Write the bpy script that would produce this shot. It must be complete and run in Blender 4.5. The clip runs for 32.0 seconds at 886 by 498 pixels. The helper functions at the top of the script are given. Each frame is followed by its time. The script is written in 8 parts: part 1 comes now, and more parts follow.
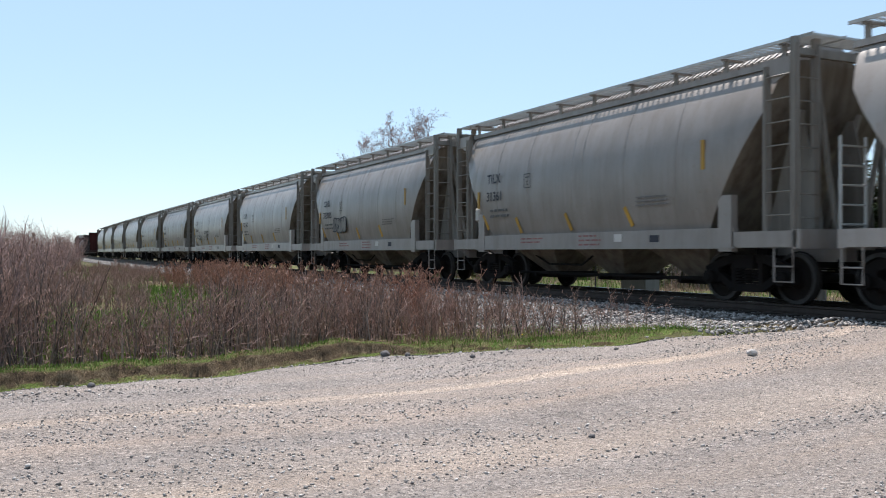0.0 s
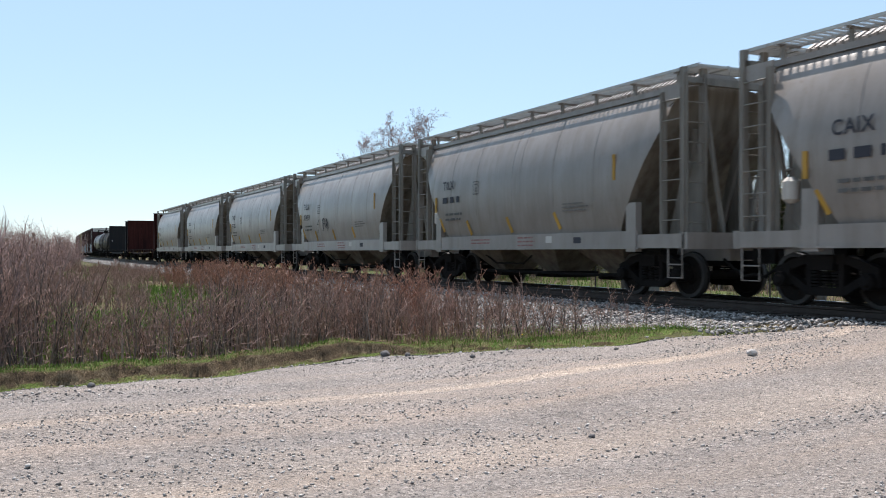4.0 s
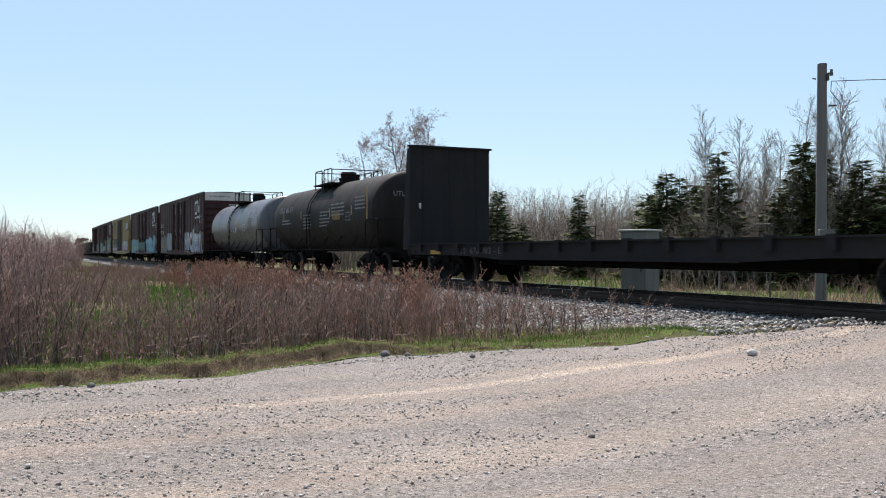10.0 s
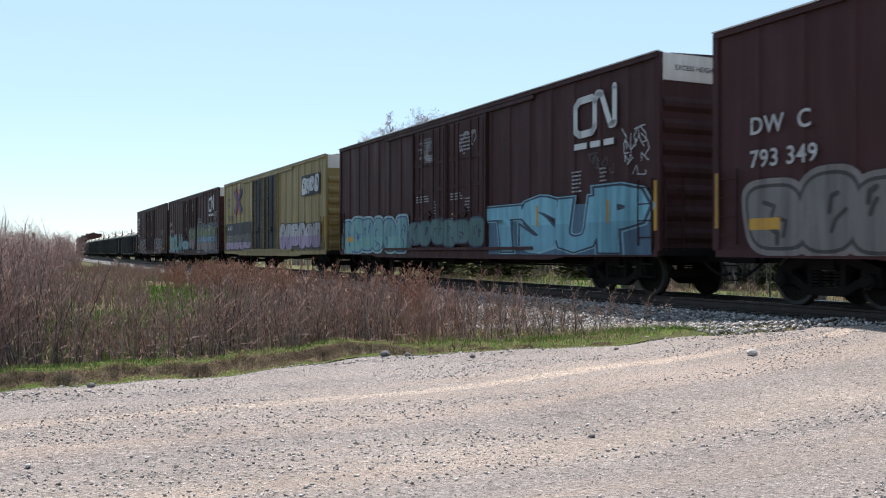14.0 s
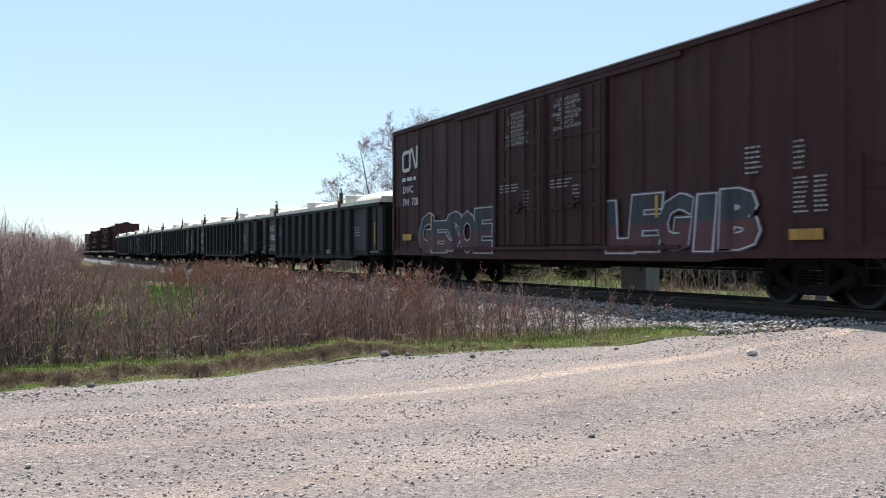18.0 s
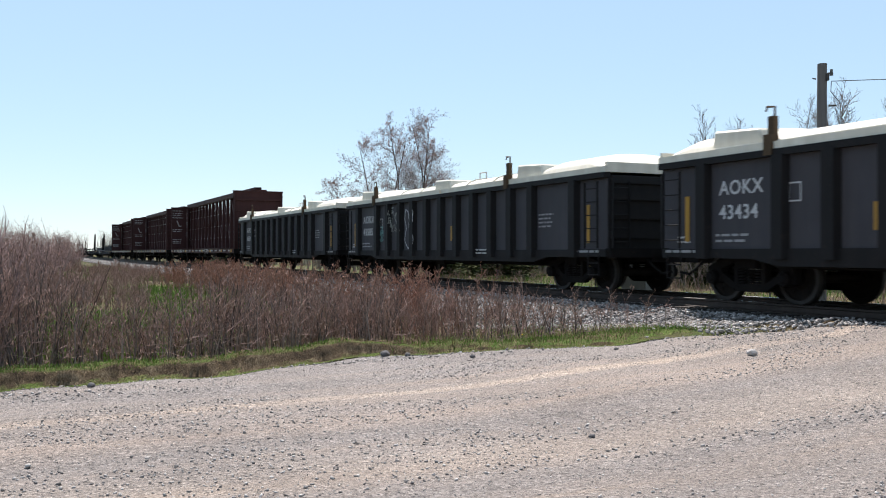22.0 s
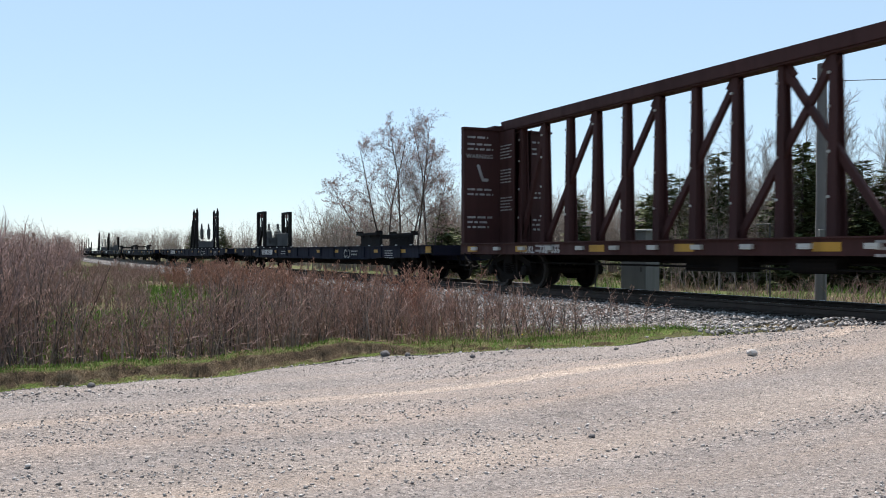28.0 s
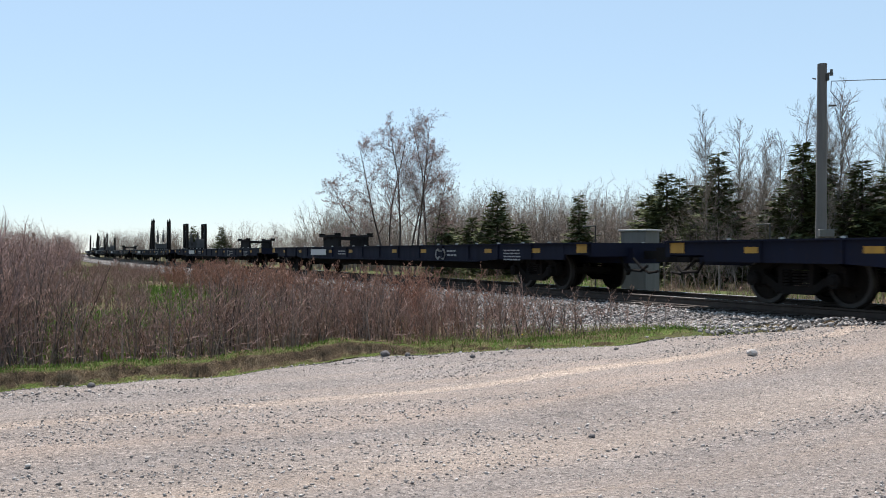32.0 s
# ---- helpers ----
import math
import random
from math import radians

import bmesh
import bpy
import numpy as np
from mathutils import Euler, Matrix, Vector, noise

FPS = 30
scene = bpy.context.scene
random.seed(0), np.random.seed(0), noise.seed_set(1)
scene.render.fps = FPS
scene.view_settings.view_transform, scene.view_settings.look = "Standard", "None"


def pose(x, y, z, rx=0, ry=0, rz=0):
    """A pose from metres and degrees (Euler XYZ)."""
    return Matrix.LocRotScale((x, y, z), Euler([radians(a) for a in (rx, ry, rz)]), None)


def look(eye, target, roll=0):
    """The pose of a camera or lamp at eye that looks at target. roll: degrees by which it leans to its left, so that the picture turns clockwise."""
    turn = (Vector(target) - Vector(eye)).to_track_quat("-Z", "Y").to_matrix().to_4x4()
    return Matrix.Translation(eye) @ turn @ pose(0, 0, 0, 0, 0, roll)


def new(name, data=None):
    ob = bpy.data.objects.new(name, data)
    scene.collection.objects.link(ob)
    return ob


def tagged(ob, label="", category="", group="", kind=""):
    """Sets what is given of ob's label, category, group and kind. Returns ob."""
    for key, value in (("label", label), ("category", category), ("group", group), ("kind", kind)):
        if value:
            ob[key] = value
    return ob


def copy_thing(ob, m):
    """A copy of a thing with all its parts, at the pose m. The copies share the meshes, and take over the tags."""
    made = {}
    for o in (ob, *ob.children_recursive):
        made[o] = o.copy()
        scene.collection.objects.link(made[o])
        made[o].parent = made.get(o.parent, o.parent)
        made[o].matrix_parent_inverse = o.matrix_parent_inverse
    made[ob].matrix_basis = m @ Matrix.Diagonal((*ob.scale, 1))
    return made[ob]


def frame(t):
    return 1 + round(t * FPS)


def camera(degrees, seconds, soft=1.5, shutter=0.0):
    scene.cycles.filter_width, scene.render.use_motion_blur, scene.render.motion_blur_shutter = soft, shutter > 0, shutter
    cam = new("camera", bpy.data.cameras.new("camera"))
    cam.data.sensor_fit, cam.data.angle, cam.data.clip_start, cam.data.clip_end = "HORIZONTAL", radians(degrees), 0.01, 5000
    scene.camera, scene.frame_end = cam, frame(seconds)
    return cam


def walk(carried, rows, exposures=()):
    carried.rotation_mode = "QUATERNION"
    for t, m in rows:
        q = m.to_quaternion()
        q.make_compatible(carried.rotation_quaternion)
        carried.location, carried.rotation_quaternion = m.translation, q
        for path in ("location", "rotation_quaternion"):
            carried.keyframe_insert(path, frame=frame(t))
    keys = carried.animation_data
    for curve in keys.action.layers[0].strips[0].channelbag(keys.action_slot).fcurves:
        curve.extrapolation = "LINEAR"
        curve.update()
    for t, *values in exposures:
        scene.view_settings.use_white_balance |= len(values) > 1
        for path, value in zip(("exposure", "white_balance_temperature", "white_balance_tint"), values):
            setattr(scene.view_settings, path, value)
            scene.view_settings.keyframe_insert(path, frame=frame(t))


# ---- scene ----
# ---------------------------------------------------------------- camera
TURN = radians(25.38)                 # angle between the view and the straight track
EYE_Z = 1.5                           # eye above the gravel road
RAIL_Z = 0.58                         # top of the rails
TRACK_N = 13.2                        # track centre line from the eye, square to the track
CURVE_S, CURVE_R = 77.0, 3800.0       # the track is straight up to here, then bends away
SPEED = 16.96
U = Vector((-math.sin(TURN), math.cos(TURN), 0))   # along the track, towards the far end
N = Vector((math.cos(TURN), math.sin(TURN), 0))    # square to the track, away from the eye

cam = camera(51.66, 32.0, soft=1.0, shutter=0.12)
CAM = look((0, 0, EYE_Z), (0, 100, EYE_Z + 0.34))
walk(cam, [(0, CAM), (32, CAM)], [(t, e, k, 14) for t, e, k in (
    (0, 0.70, 6440), (3, 0.70, 6440), (6, 0.71, 6440), (7, 0.72, 6440), (8, 0.68, 6440), (8.6, 0.62, 6560), (9.5, 0.62, 6560), (10.5, 0.67, 6560), (11.3, 0.70, 6440), (12, 0.73, 6440), (12.6, 0.76, 6440), (13, 0.80, 6440), (14.5, 0.79, 6440),
    (17, 0.77, 6440), (18, 0.75, 6440), (19, 0.68, 6500), (20, 0.65, 6500), (21, 0.67, 6500), (23, 0.68, 6500), (24.5, 0.71, 6500), (25, 0.69, 6500), (27.5, 0.67, 6500), (28, 0.65, 6500), (29, 0.61, 6560), (30, 0.60, 6560), (32, 0.60, 6560))])

# ---------------------------------------------------------------- sky and sun
SUN_ELEV, SUN_AZ = radians(60), radians(-13)        # azimuth clockwise from the view axis
world = bpy.data.worlds.new("sky")
world.use_nodes = True
scene.world = world
wt = world.node_tree
sky = wt.nodes.new("ShaderNodeTexSky")
sky.sky_type, sky.sun_disc = "NISHITA", False
sky.sun_elevation, sky.sun_rotation = SUN_ELEV, SUN_AZ
sky.air_density, sky.dust_density, sky.ozone_density = 1.0, 0.0, 2.0
bg = wt.nodes["Background"]
bg.inputs["Strength"].default_value = 0.095
haze = wt.nodes.new("ShaderNodeMix")        # thin bright haze over the whole sky
haze.data_type = "RGBA"
haze.inputs[0].default_value = 0.60
haze.inputs[7].default_value = (3.75, 5.35, 6.5, 1)
wt.links.new(sky.outputs[0], haze.inputs[6])
wt.links.new(haze.outputs[2], bg.inputs["Color"])
sun_data = bpy.data.lights.new("sun", "SUN")
sun_data.energy, sun_data.angle, sun_data.color = 5.0, radians(0.55), (1.0, 0.95, 0.87)
sun = new("sun", sun_data)
sun_dir = Vector((math.sin(SUN_AZ) * math.cos(SUN_ELEV), math.cos(SUN_AZ) * math.cos(SUN_ELEV), math.sin(SUN_ELEV)))
sun.matrix_world = look(sun_dir * 60, (0, 0, 0))


# ---------------------------------------------------------------- mesh helpers
def box(bm, x0, x1, y0, y1, z0, z1):
    v = [bm.verts.new((x, y, z)) for z in (z0, z1) for y in (y0, y1) for x in (x0, x1)]
    for f in ((0, 2, 3, 1), (4, 5, 7, 6), (0, 1, 5, 4), (2, 6, 7, 3), (0, 4, 6, 2), (1, 3, 7, 5)):
        bm.faces.new([v[i] for i in f])
    return v


def loft(bm, rings, caps=True, closed=True):
    """Skins rings of equal length with quads."""
    made = [[bm.verts.new(p) for p in ring] for ring in rings]
    n = len(made[0])
    for a, b in zip(made, made[1:]):
        for i in range(n if closed else n - 1):
            j = (i + 1) % n
            bm.faces.new((a[i], a[j], b[j], b[i]))
    if caps and closed:
        bm.faces.new(list(reversed(made[0])))
        bm.faces.new(made[-1])
    return made


def ring_at(p, d, r, seg, flat=1.0):
    d = Vector(d).normalized()
    a = d.orthogonal().normalized()
    b = d.cross(a)
    return [Vector(p) + r * (math.cos(k) * a + flat * math.sin(k) * b) for k in (2 * math.pi * i / seg for i in range(seg))]


def rod(bm, p0, p1, r0, r1=None, seg=8):
    d = Vector(p1) - Vector(p0)
    loft(bm, [ring_at(p0, d, r0, seg), ring_at(p1, d, r0 if r1 is None else r1, seg)])


def bar(bm, p0, p1, w, h, up=(0, 0, 1)):
    """A straight bar of rectangular section, w across and h along up."""
    p0, p1 = Vector(p0), Vector(p1)
    d = (p1 - p0).normalized()
    s = d.cross(Vector(up))
    s = s.normalized() if s.length > 1e-4 else Vector((1, 0, 0))
    t = s.cross(d).normalized()
    rings = [[p + s * a * w / 2 + t * b * h / 2 for a, b in ((-1, -1), (1, -1), (1, 1), (-1, 1))] for p in (p0, p1)]
    loft(bm, rings)


def pipe(bm, pts, r, seg=6):
    """A bent tube through pts."""
    pts = [Vector(p) for p in pts]
    rings = []
    for i, p in enumerate(pts):
        d = (pts[min(i + 1, len(pts) - 1)] - pts[max(i - 1, 0)]).normalized()
        a = d.cross(Vector((0.31, 0.2, 0.93))).normalized()
        b = d.cross(a)
        rings.append([p + r * (math.cos(k) * a + math.sin(k) * b) for k in (2 * math.pi * j / seg for j in range(seg))])
    loft(bm, rings)


def prism(bm, poly, y0, y1, axis="y"):
    """A polygon of (x, z) pushed along y, or of (y, z) pushed along x."""
    if axis == "y":
        rings = [[(a, y, b) for a, b in poly] for y in (y0, y1)]
    else:
        rings = [[(y, a, b) for a, b in poly] for y in (y0, y1)]
    loft(bm, rings)


def mesh_of(name, bm, material, smooth=False, bevel=0.0):
    if bevel:
        bmesh.ops.bevel(bm, geom=bm.edges[:], offset=bevel, segments=1, affect="EDGES")
    bmesh.ops.recalc_face_normals(bm, faces=bm.faces[:])
    me = bpy.data.meshes.new(name)
    bm.to_mesh(me)
    bm.free()
    me.materials.append(material)
    if smooth:
        me.shade_smooth()
        me.set_sharp_from_angle(angle=radians(40))
    return me


def part(name, bm, material, parent, label="", smooth=False, bevel=0.0, at=None):
    ob = new(name, bm if isinstance(bm, bpy.types.Mesh) else mesh_of(name, bm, material, smooth, bevel))
    ob.parent = parent
    if at is not None:
        ob.matrix_basis = at
    if label:
        ob["label"] = label
    return ob


def thing(name, label, category, group="", kind="", at=None):
    ob = tagged(new(name), label, category, group, kind)
    ob.empty_display_size = 0.3
    if at is not None:
        ob.matrix_basis = at
    return ob


# ---------------------------------------------------------------- material helpers
def material(name, base, rough=0.7, metal=0.0, spec=0.5):
    m = bpy.data.materials.new(name)
    m.use_nodes = True
    b = m.node_tree.nodes["Principled BSDF"]
    b.inputs["Base Color"].default_value = (*base, 1)
    b.inputs["Roughness"].default_value = rough
    b.inputs["Metallic"].default_value = metal
    b.inputs["Specular IOR Level"].default_value = spec
    return m


def node(m, kind, **props):
    n = m.node_tree.nodes.new("ShaderNode" + kind)
    for key, value in props.items():
        if key in ("operation", "blend_type", "data_type", "noise_dimensions", "feature", "wave_type", "bands_direction"):
            if key == "operation":
                n.operation = value
            elif key == "blend_type":
                n.blend_type = value
            elif key == "data_type":
                n.data_type = value
            elif key == "feature":
                n.feature = value
            elif key == "bands_direction":
                n.bands_direction = value
        else:
            n.inputs[key.replace("_", " ")].default_value = value
    return n


def wire(m, a, out, b, inp):
    m.node_tree.links.new(a.outputs[out], b.inputs[inp])


def bsdf(m):
    return m.node_tree.nodes["Principled BSDF"]


def coords(m, scale=(1, 1, 1), space="Object"):
    tc = node(m, "TexCoord")
    mp = node(m, "Mapping", Scale=scale)
    wire(m, tc, space, mp, "Vector")
    return mp


def ramp(m, fac_node, fac_out, stops):
    r = node(m, "ValToRGB")
    el = r.color_ramp.elements
    while len(el) < len(stops):
        el.new(0.5)
    for e, (p, c) in zip(el, stops):
        e.position, e.color = p, (*c, 1) if len(c) == 3 else c
    wire(m, fac_node, fac_out, r, "Fac")
    return r


def blend(m, fac_node, fac_out, a, b, kind="MIX"):
    """Mixes two colours; a and b are (node, output) or a plain colour."""
    x = m.node_tree.nodes.new("ShaderNodeMix")
    x.data_type, x.blend_type = "RGBA", kind
    if isinstance(fac_node, float):
        x.inputs[0].default_value = fac_node
    else:
        m.node_tree.links.new(fac_node.outputs[fac_out], x.inputs[0])
    for sock, val in ((x.inputs[6], a), (x.inputs[7], b)):
        if isinstance(val[0], float):
            sock.default_value = (*val, 1)
        else:
            m.node_tree.links.new(val[0].outputs[val[1]], sock)
    return x


def bump(m, src, out, strength=0.3, dist=0.02):
    b = node(m, "Bump", Strength=strength, Distance=dist)
    wire(m, src, out, b, "Height")
    wire(m, b, "Normal", bsdf(m), "Normal")
    return b


def worn(name, base, stain, rust=None, rough=0.6, metal=0.0, streak=1.0, amount=0.5, fine=14.0, spec=0.4):
    """Weathered paint: cloudy fading, vertical dirt runs and, where given, patches of rust."""
    m = material(name, base, rough, metal, spec)
    co = coords(m)
    big = node(m, "TexNoise", Scale=0.9, Detail=5.0, Roughness=0.6)
    wire(m, co, 0, big, "Vector")
    runs_co = coords(m, (2.6, 2.6, 0.22))
    runs = node(m, "TexNoise", Scale=1.6, Detail=6.0, Roughness=0.65)
    wire(m, runs_co, 0, runs, "Vector")
    small = node(m, "TexNoise", Scale=fine, Detail=4.0)
    wire(m, co, 0, small, "Vector")
    fade = ramp(m, big, "Fac", [(0.3, tuple(c * 0.86 for c in base)), (0.7, tuple(min(1, c * 1.1) for c in base))])
    k = ramp(m, runs, "Fac", [(0.42, (0, 0, 0)), (0.72, (amount * streak,) * 3)])
    c = blend(m, k, "Color", (fade, "Color"), stain)
    if rust:
        rk = ramp(m, small, "Fac", [(0.62, (0, 0, 0)), (0.74, (0.8, 0.8, 0.8))])
        rk2 = blend(m, big, "Fac", (0.0, 0.0, 0.0), (rk, "Color"))
        c = blend(m, rk2, 2, (c, 2), rust)
    wire(m, c, 2, bsdf(m), "Base Color")
    rr = ramp(m, runs, "Fac", [(0.3, (rough * 0.85,) * 3), (0.75, (min(1, rough * 1.3),) * 3)])
    wire(m, rr, "Color", bsdf(m), "Roughness")
    bump(m, small, "Fac", 0.12, 0.01)
    return m


# ---------------------------------------------------------------- where the track runs
def track_point(s, off=0.0):
    """Place of a point off metres beyond the centre line, and the track's turn there."""
    a = max(0.0, s - CURVE_S) / CURVE_R
    along = min(s, CURVE_S) + CURVE_R * math.sin(a)
    out = TRACK_N + CURVE_R * (1 - math.cos(a))
    p = U * (along - off * math.sin(a)) + N * (out + off * math.cos(a))
    return p, a


def track_pose(s, off=0.0, z=RAIL_Z):
    """A pose whose x axis points along the train's way, and y away from the eye."""
    p, a = track_point(s, off)
    return Matrix.Translation((p.x, p.y, z)) @ Matrix.Rotation(math.atan2(-math.cos(TURN), math.sin(TURN)) - a, 4, "Z")


def sn(s, n, z=0.0):
    """A place s metres along the straight track and n metres from the eye square to it."""
    p = U * s + N * n
    return Vector((p.x, p.y, z))


def s_of(x, y):
    return -math.sin(TURN) * x + math.cos(TURN) * y


def n_of(x, y):
    return math.cos(TURN) * x + math.sin(TURN) * y


# ---------------------------------------------------------------- ground materials
def gravel_material():
    m = material("gravel", (0.42, 0.36, 0.32), 0.95, spec=0.2)
    co = coords(m)
    stones = node(m, "TexVoronoi", Scale=34.0, Randomness=1.0)
    chips = node(m, "TexVoronoi", Scale=85.0, Randomness=1.0)
    grit = node(m, "TexNoise", Scale=110.0, Detail=6.0, Roughness=0.75)
    patch = node(m, "TexNoise", Scale=0.5, Detail=7.0, Roughness=0.62)
    lanes_co = coords(m, (0.06, 1.25, 1.0))
    lanes = node(m, "TexNoise", Scale=1.3, Detail=5.0, Roughness=0.62)
    loose = node(m, "TexNoise", Scale=0.9, Detail=2.0, Roughness=0.5)
    for t in (stones, chips, grit, patch, loose):
        wire(m, co, 0, t, "Vector")
    wire(m, lanes_co, 0, lanes, "Vector")
    a = ramp(m, patch, "Fac", [(0.3, (0.250, 0.218, 0.200)), (0.52, (0.292, 0.256, 0.234)), (0.72, (0.328, 0.289, 0.266))])
    b = ramp(m, lanes, "Fac", [(0.34, (0.88, 0.885, 0.895)), (0.50, (1.0, 1.0, 1.0)), (0.62, (1.06, 1.03, 1.0)), (0.70, (1.15, 1.08, 1.0))])
    c = blend(m, 1.0, "", (a, "Color"), (b, "Color"), "MULTIPLY")
    # wheel lanes: pale packed streaks along the road between greyer loose stone
    xyz = node(m, "SeparateXYZ")
    wire(m, co, 0, xyz, 0)
    slope = node(m, "Math", operation="MULTIPLY")
    wire(m, xyz, 0, slope, 0)
    slope.inputs[1].default_value = -0.055
    run = node(m, "Math", operation="ADD")
    wire(m, xyz, 1, run, 0)
    wire(m, slope, 0, run, 1)
    wob = node(m, "Math", operation="MULTIPLY_ADD")
    wire(m, loose, "Fac", wob, 0)
    wob.inputs[1].default_value = 0.22
    wire(m, run, 0, wob, 2)
    unit = node(m, "Math", operation="DIVIDE")
    wire(m, wob, 0, unit, 0)
    unit.inputs[1].default_value = 14.0

    def at(s, c):
        return ((s + 0.11) / 14.0, c)

    streak = ramp(m, unit, 0, [at(2.0, (1.0, 1.0, 1.0)), at(5.1, (0.98, 0.98, 0.99)), at(5.7, (1.18, 1.13, 1.07)), at(6.3, (1.04, 1.02, 1.0)), at(6.9, (0.92, 0.925, 0.94)),
                               at(7.4, (1.10, 1.04, 0.99)), at(8.2, (1.0, 0.98, 0.97)), at(8.60, (1.02, 0.99, 0.96)), at(8.70, (1.45, 1.34, 1.22)),
                               at(8.84, (1.42, 1.31, 1.19)), at(8.98, (1.0, 0.98, 0.96)), at(9.6, (0.93, 0.94, 0.96)), at(11.6, (0.90, 0.92, 0.95))])
    some = ramp(m, patch, "Fac", [(0.34, (0.55, 0.55, 0.55)), (0.56, (1, 1, 1))])
    c = blend(m, some, "Color", (c, 2), (blend(m, 1.0, "", (c, 2), (streak, "Color"), "MULTIPLY"), 2))
    sep = node(m, "SeparateColor")
    wire(m, stones, "Color", sep, 0)
    speck = ramp(m, sep, 0, [(0.0, (0.38, 0.38, 0.39)), (0.16, (0.84, 0.84, 0.84)), (0.8, (1.05, 1.05, 1.05)), (1.0, (1.55, 1.55, 1.55))])
    thick = ramp(m, lanes, "Fac", [(0.36, (0.95, 0.95, 0.95)), (0.62, (0.35, 0.35, 0.35))])
    d = blend(m, thick, "Color", (c, 2), (blend(m, 1.0, "", (c, 2), (speck, "Color"), "MULTIPLY"), 2))
    sep2 = node(m, "SeparateColor")
    wire(m, chips, "Color", sep2, 0)
    speck2 = ramp(m, sep2, 0, [(0.0, (0.45, 0.45, 0.46)), (0.25, (0.9, 0.9, 0.9)), (0.75, (1.05, 1.05, 1.05)), (1.0, (1.5, 1.5, 1.5))])
    d = blend(m, 0.75, "", (d, 2), (speck2, "Color"), "MULTIPLY")
    g = ramp(m, grit, "Fac", [(0.3, (0.74, 0.74, 0.74)), (0.7, (1.22, 1.22, 1.22))])
    e = blend(m, 0.7, "", (d, 2), (g, "Color"), "MULTIPLY")
    wire(m, e, 2, bsdf(m), "Base Color")
    h = blend(m, 0.5, "", (stones, "Distance"), (grit, "Fac"))
    bump(m, h, 2, 1.0, 0.035)
    return m


def soil_material():
    m = material("meadow", (0.12, 0.11, 0.05), 0.95, spec=0.1)
    co = coords(m)
    patch = node(m, "TexNoise", Scale=0.16, Detail=8.0, Roughness=0.65)
    blades = node(m, "TexNoise", Scale=16.0, Detail=6.0, Roughness=0.75)
    wire(m, co, 0, patch, "Vector")
    wire(m, co, 0, blades, "Vector")
    a = ramp(m, patch, "Fac", [(0.34, (0.060, 0.106, 0.021)), (0.46, (0.085, 0.098, 0.034)), (0.56, (0.106, 0.076, 0.047)), (0.72, (0.093, 0.060, 0.043))])
    b = ramp(m, blades, "Fac", [(0.25, (0.55, 0.55, 0.55)), (0.75, (1.3, 1.3, 1.3))])
    c = blend(m, 1.0, "", (a, "Color"), (b, "Color"), "MULTIPLY")
    wire(m, c, 2, bsdf(m), "Base Color")
    bump(m, blades, "Fac", 0.8, 0.06)
    return m


def stone_material(name, lo, hi):
    m = material(name, lo, 0.9, spec=0.25)
    geo = node(m, "NewGeometry")
    tint = ramp(m, geo, "Random Per Island", [(0.0, lo), (0.6, tuple((a + b) / 2 for a, b in zip(lo, hi))), (1.0, hi)])
    co = coords(m)
    grit = node(m, "TexNoise", Scale=45.0, Detail=4.0)
    wire(m, co, 0, grit, "Vector")
    g = ramp(m, grit, "Fac", [(0.3, (0.75, 0.75, 0.75)), (0.7, (1.2, 1.2, 1.2))])
    c = blend(m, 1.0, "", (tint, "Color"), (g, "Color"), "MULTIPLY")
    wire(m, c, 2, bsdf(m), "Base Color")
    bump(m, grit, "Fac", 0.4, 0.01)
    return m


GRAVEL = gravel_material()
SOIL = soil_material()
BALLAST = stone_material("ballast_stone", (0.103, 0.095, 0.091), (0.516, 0.482, 0.464))


def bed_material():
    m = material("ballast_bed", (0.2, 0.2, 0.2), 0.95, spec=0.2)
    co = coords(m)
    cell = node(m, "TexVoronoi", Scale=17.0)
    wire(m, co, 0, cell, "Vector")
    sep = node(m, "SeparateColor")
    wire(m, cell, "Color", sep, 0)
    c = ramp(m, sep, 0, [(0.0, (0.04, 0.037, 0.036)), (0.4, (0.11, 0.102, 0.10)), (1.0, (0.33, 0.31, 0.30))])
    wire(m, c, "Color", bsdf(m), "Base Color")
    bump(m, cell, "Distance", 1.0, 0.08)
    return m


BED_STONE = bed_material()
PEBBLE = stone_material("road_pebble", (0.125, 0.116, 0.112), (0.528, 0.488, 0.464))
DARK_ROCK = stone_material("dark_rock", (0.085, 0.081, 0.085), (0.136, 0.128, 0.128))
RAIL = worn("rail_steel", (0.05, 0.038, 0.032), (0.03, 0.022, 0.02), (0.09, 0.045, 0.03), 0.6, 0.4)
RAIL_TOP = material("polished_rail", (0.55, 0.54, 0.53), 0.25, 1.0)
TIE = worn("tie_wood", (0.04, 0.033, 0.029), (0.02, 0.017, 0.015), None, 0.9)

FRAME = Matrix.Rotation(TURN, 4, "Z")      # local x runs square to the track (n), local y along it (s)


def smooth_step(a, b, x):
    t = min(1.0, max(0.0, (x - a) / (b - a)))
    return t * t * (3 - 2 * t)


def ease(x, stops):
    for (xa, za), (xb, zb) in zip(stops, stops[1:]):
        if x < xb:
            return za + (zb - za) * smooth_step(xa, xb, x)
    return stops[-1][1]


def road_z(n):
    return ease(n, [(-60, -0.05), (4.0, 0.0), (7.0, 0.13), (10.3, 0.31), (11.4, 0.45), (12.2, 0.54), (14.4, 0.54), (19.0, 0.1), (30, 0.0)]) if n > -60 else -0.05


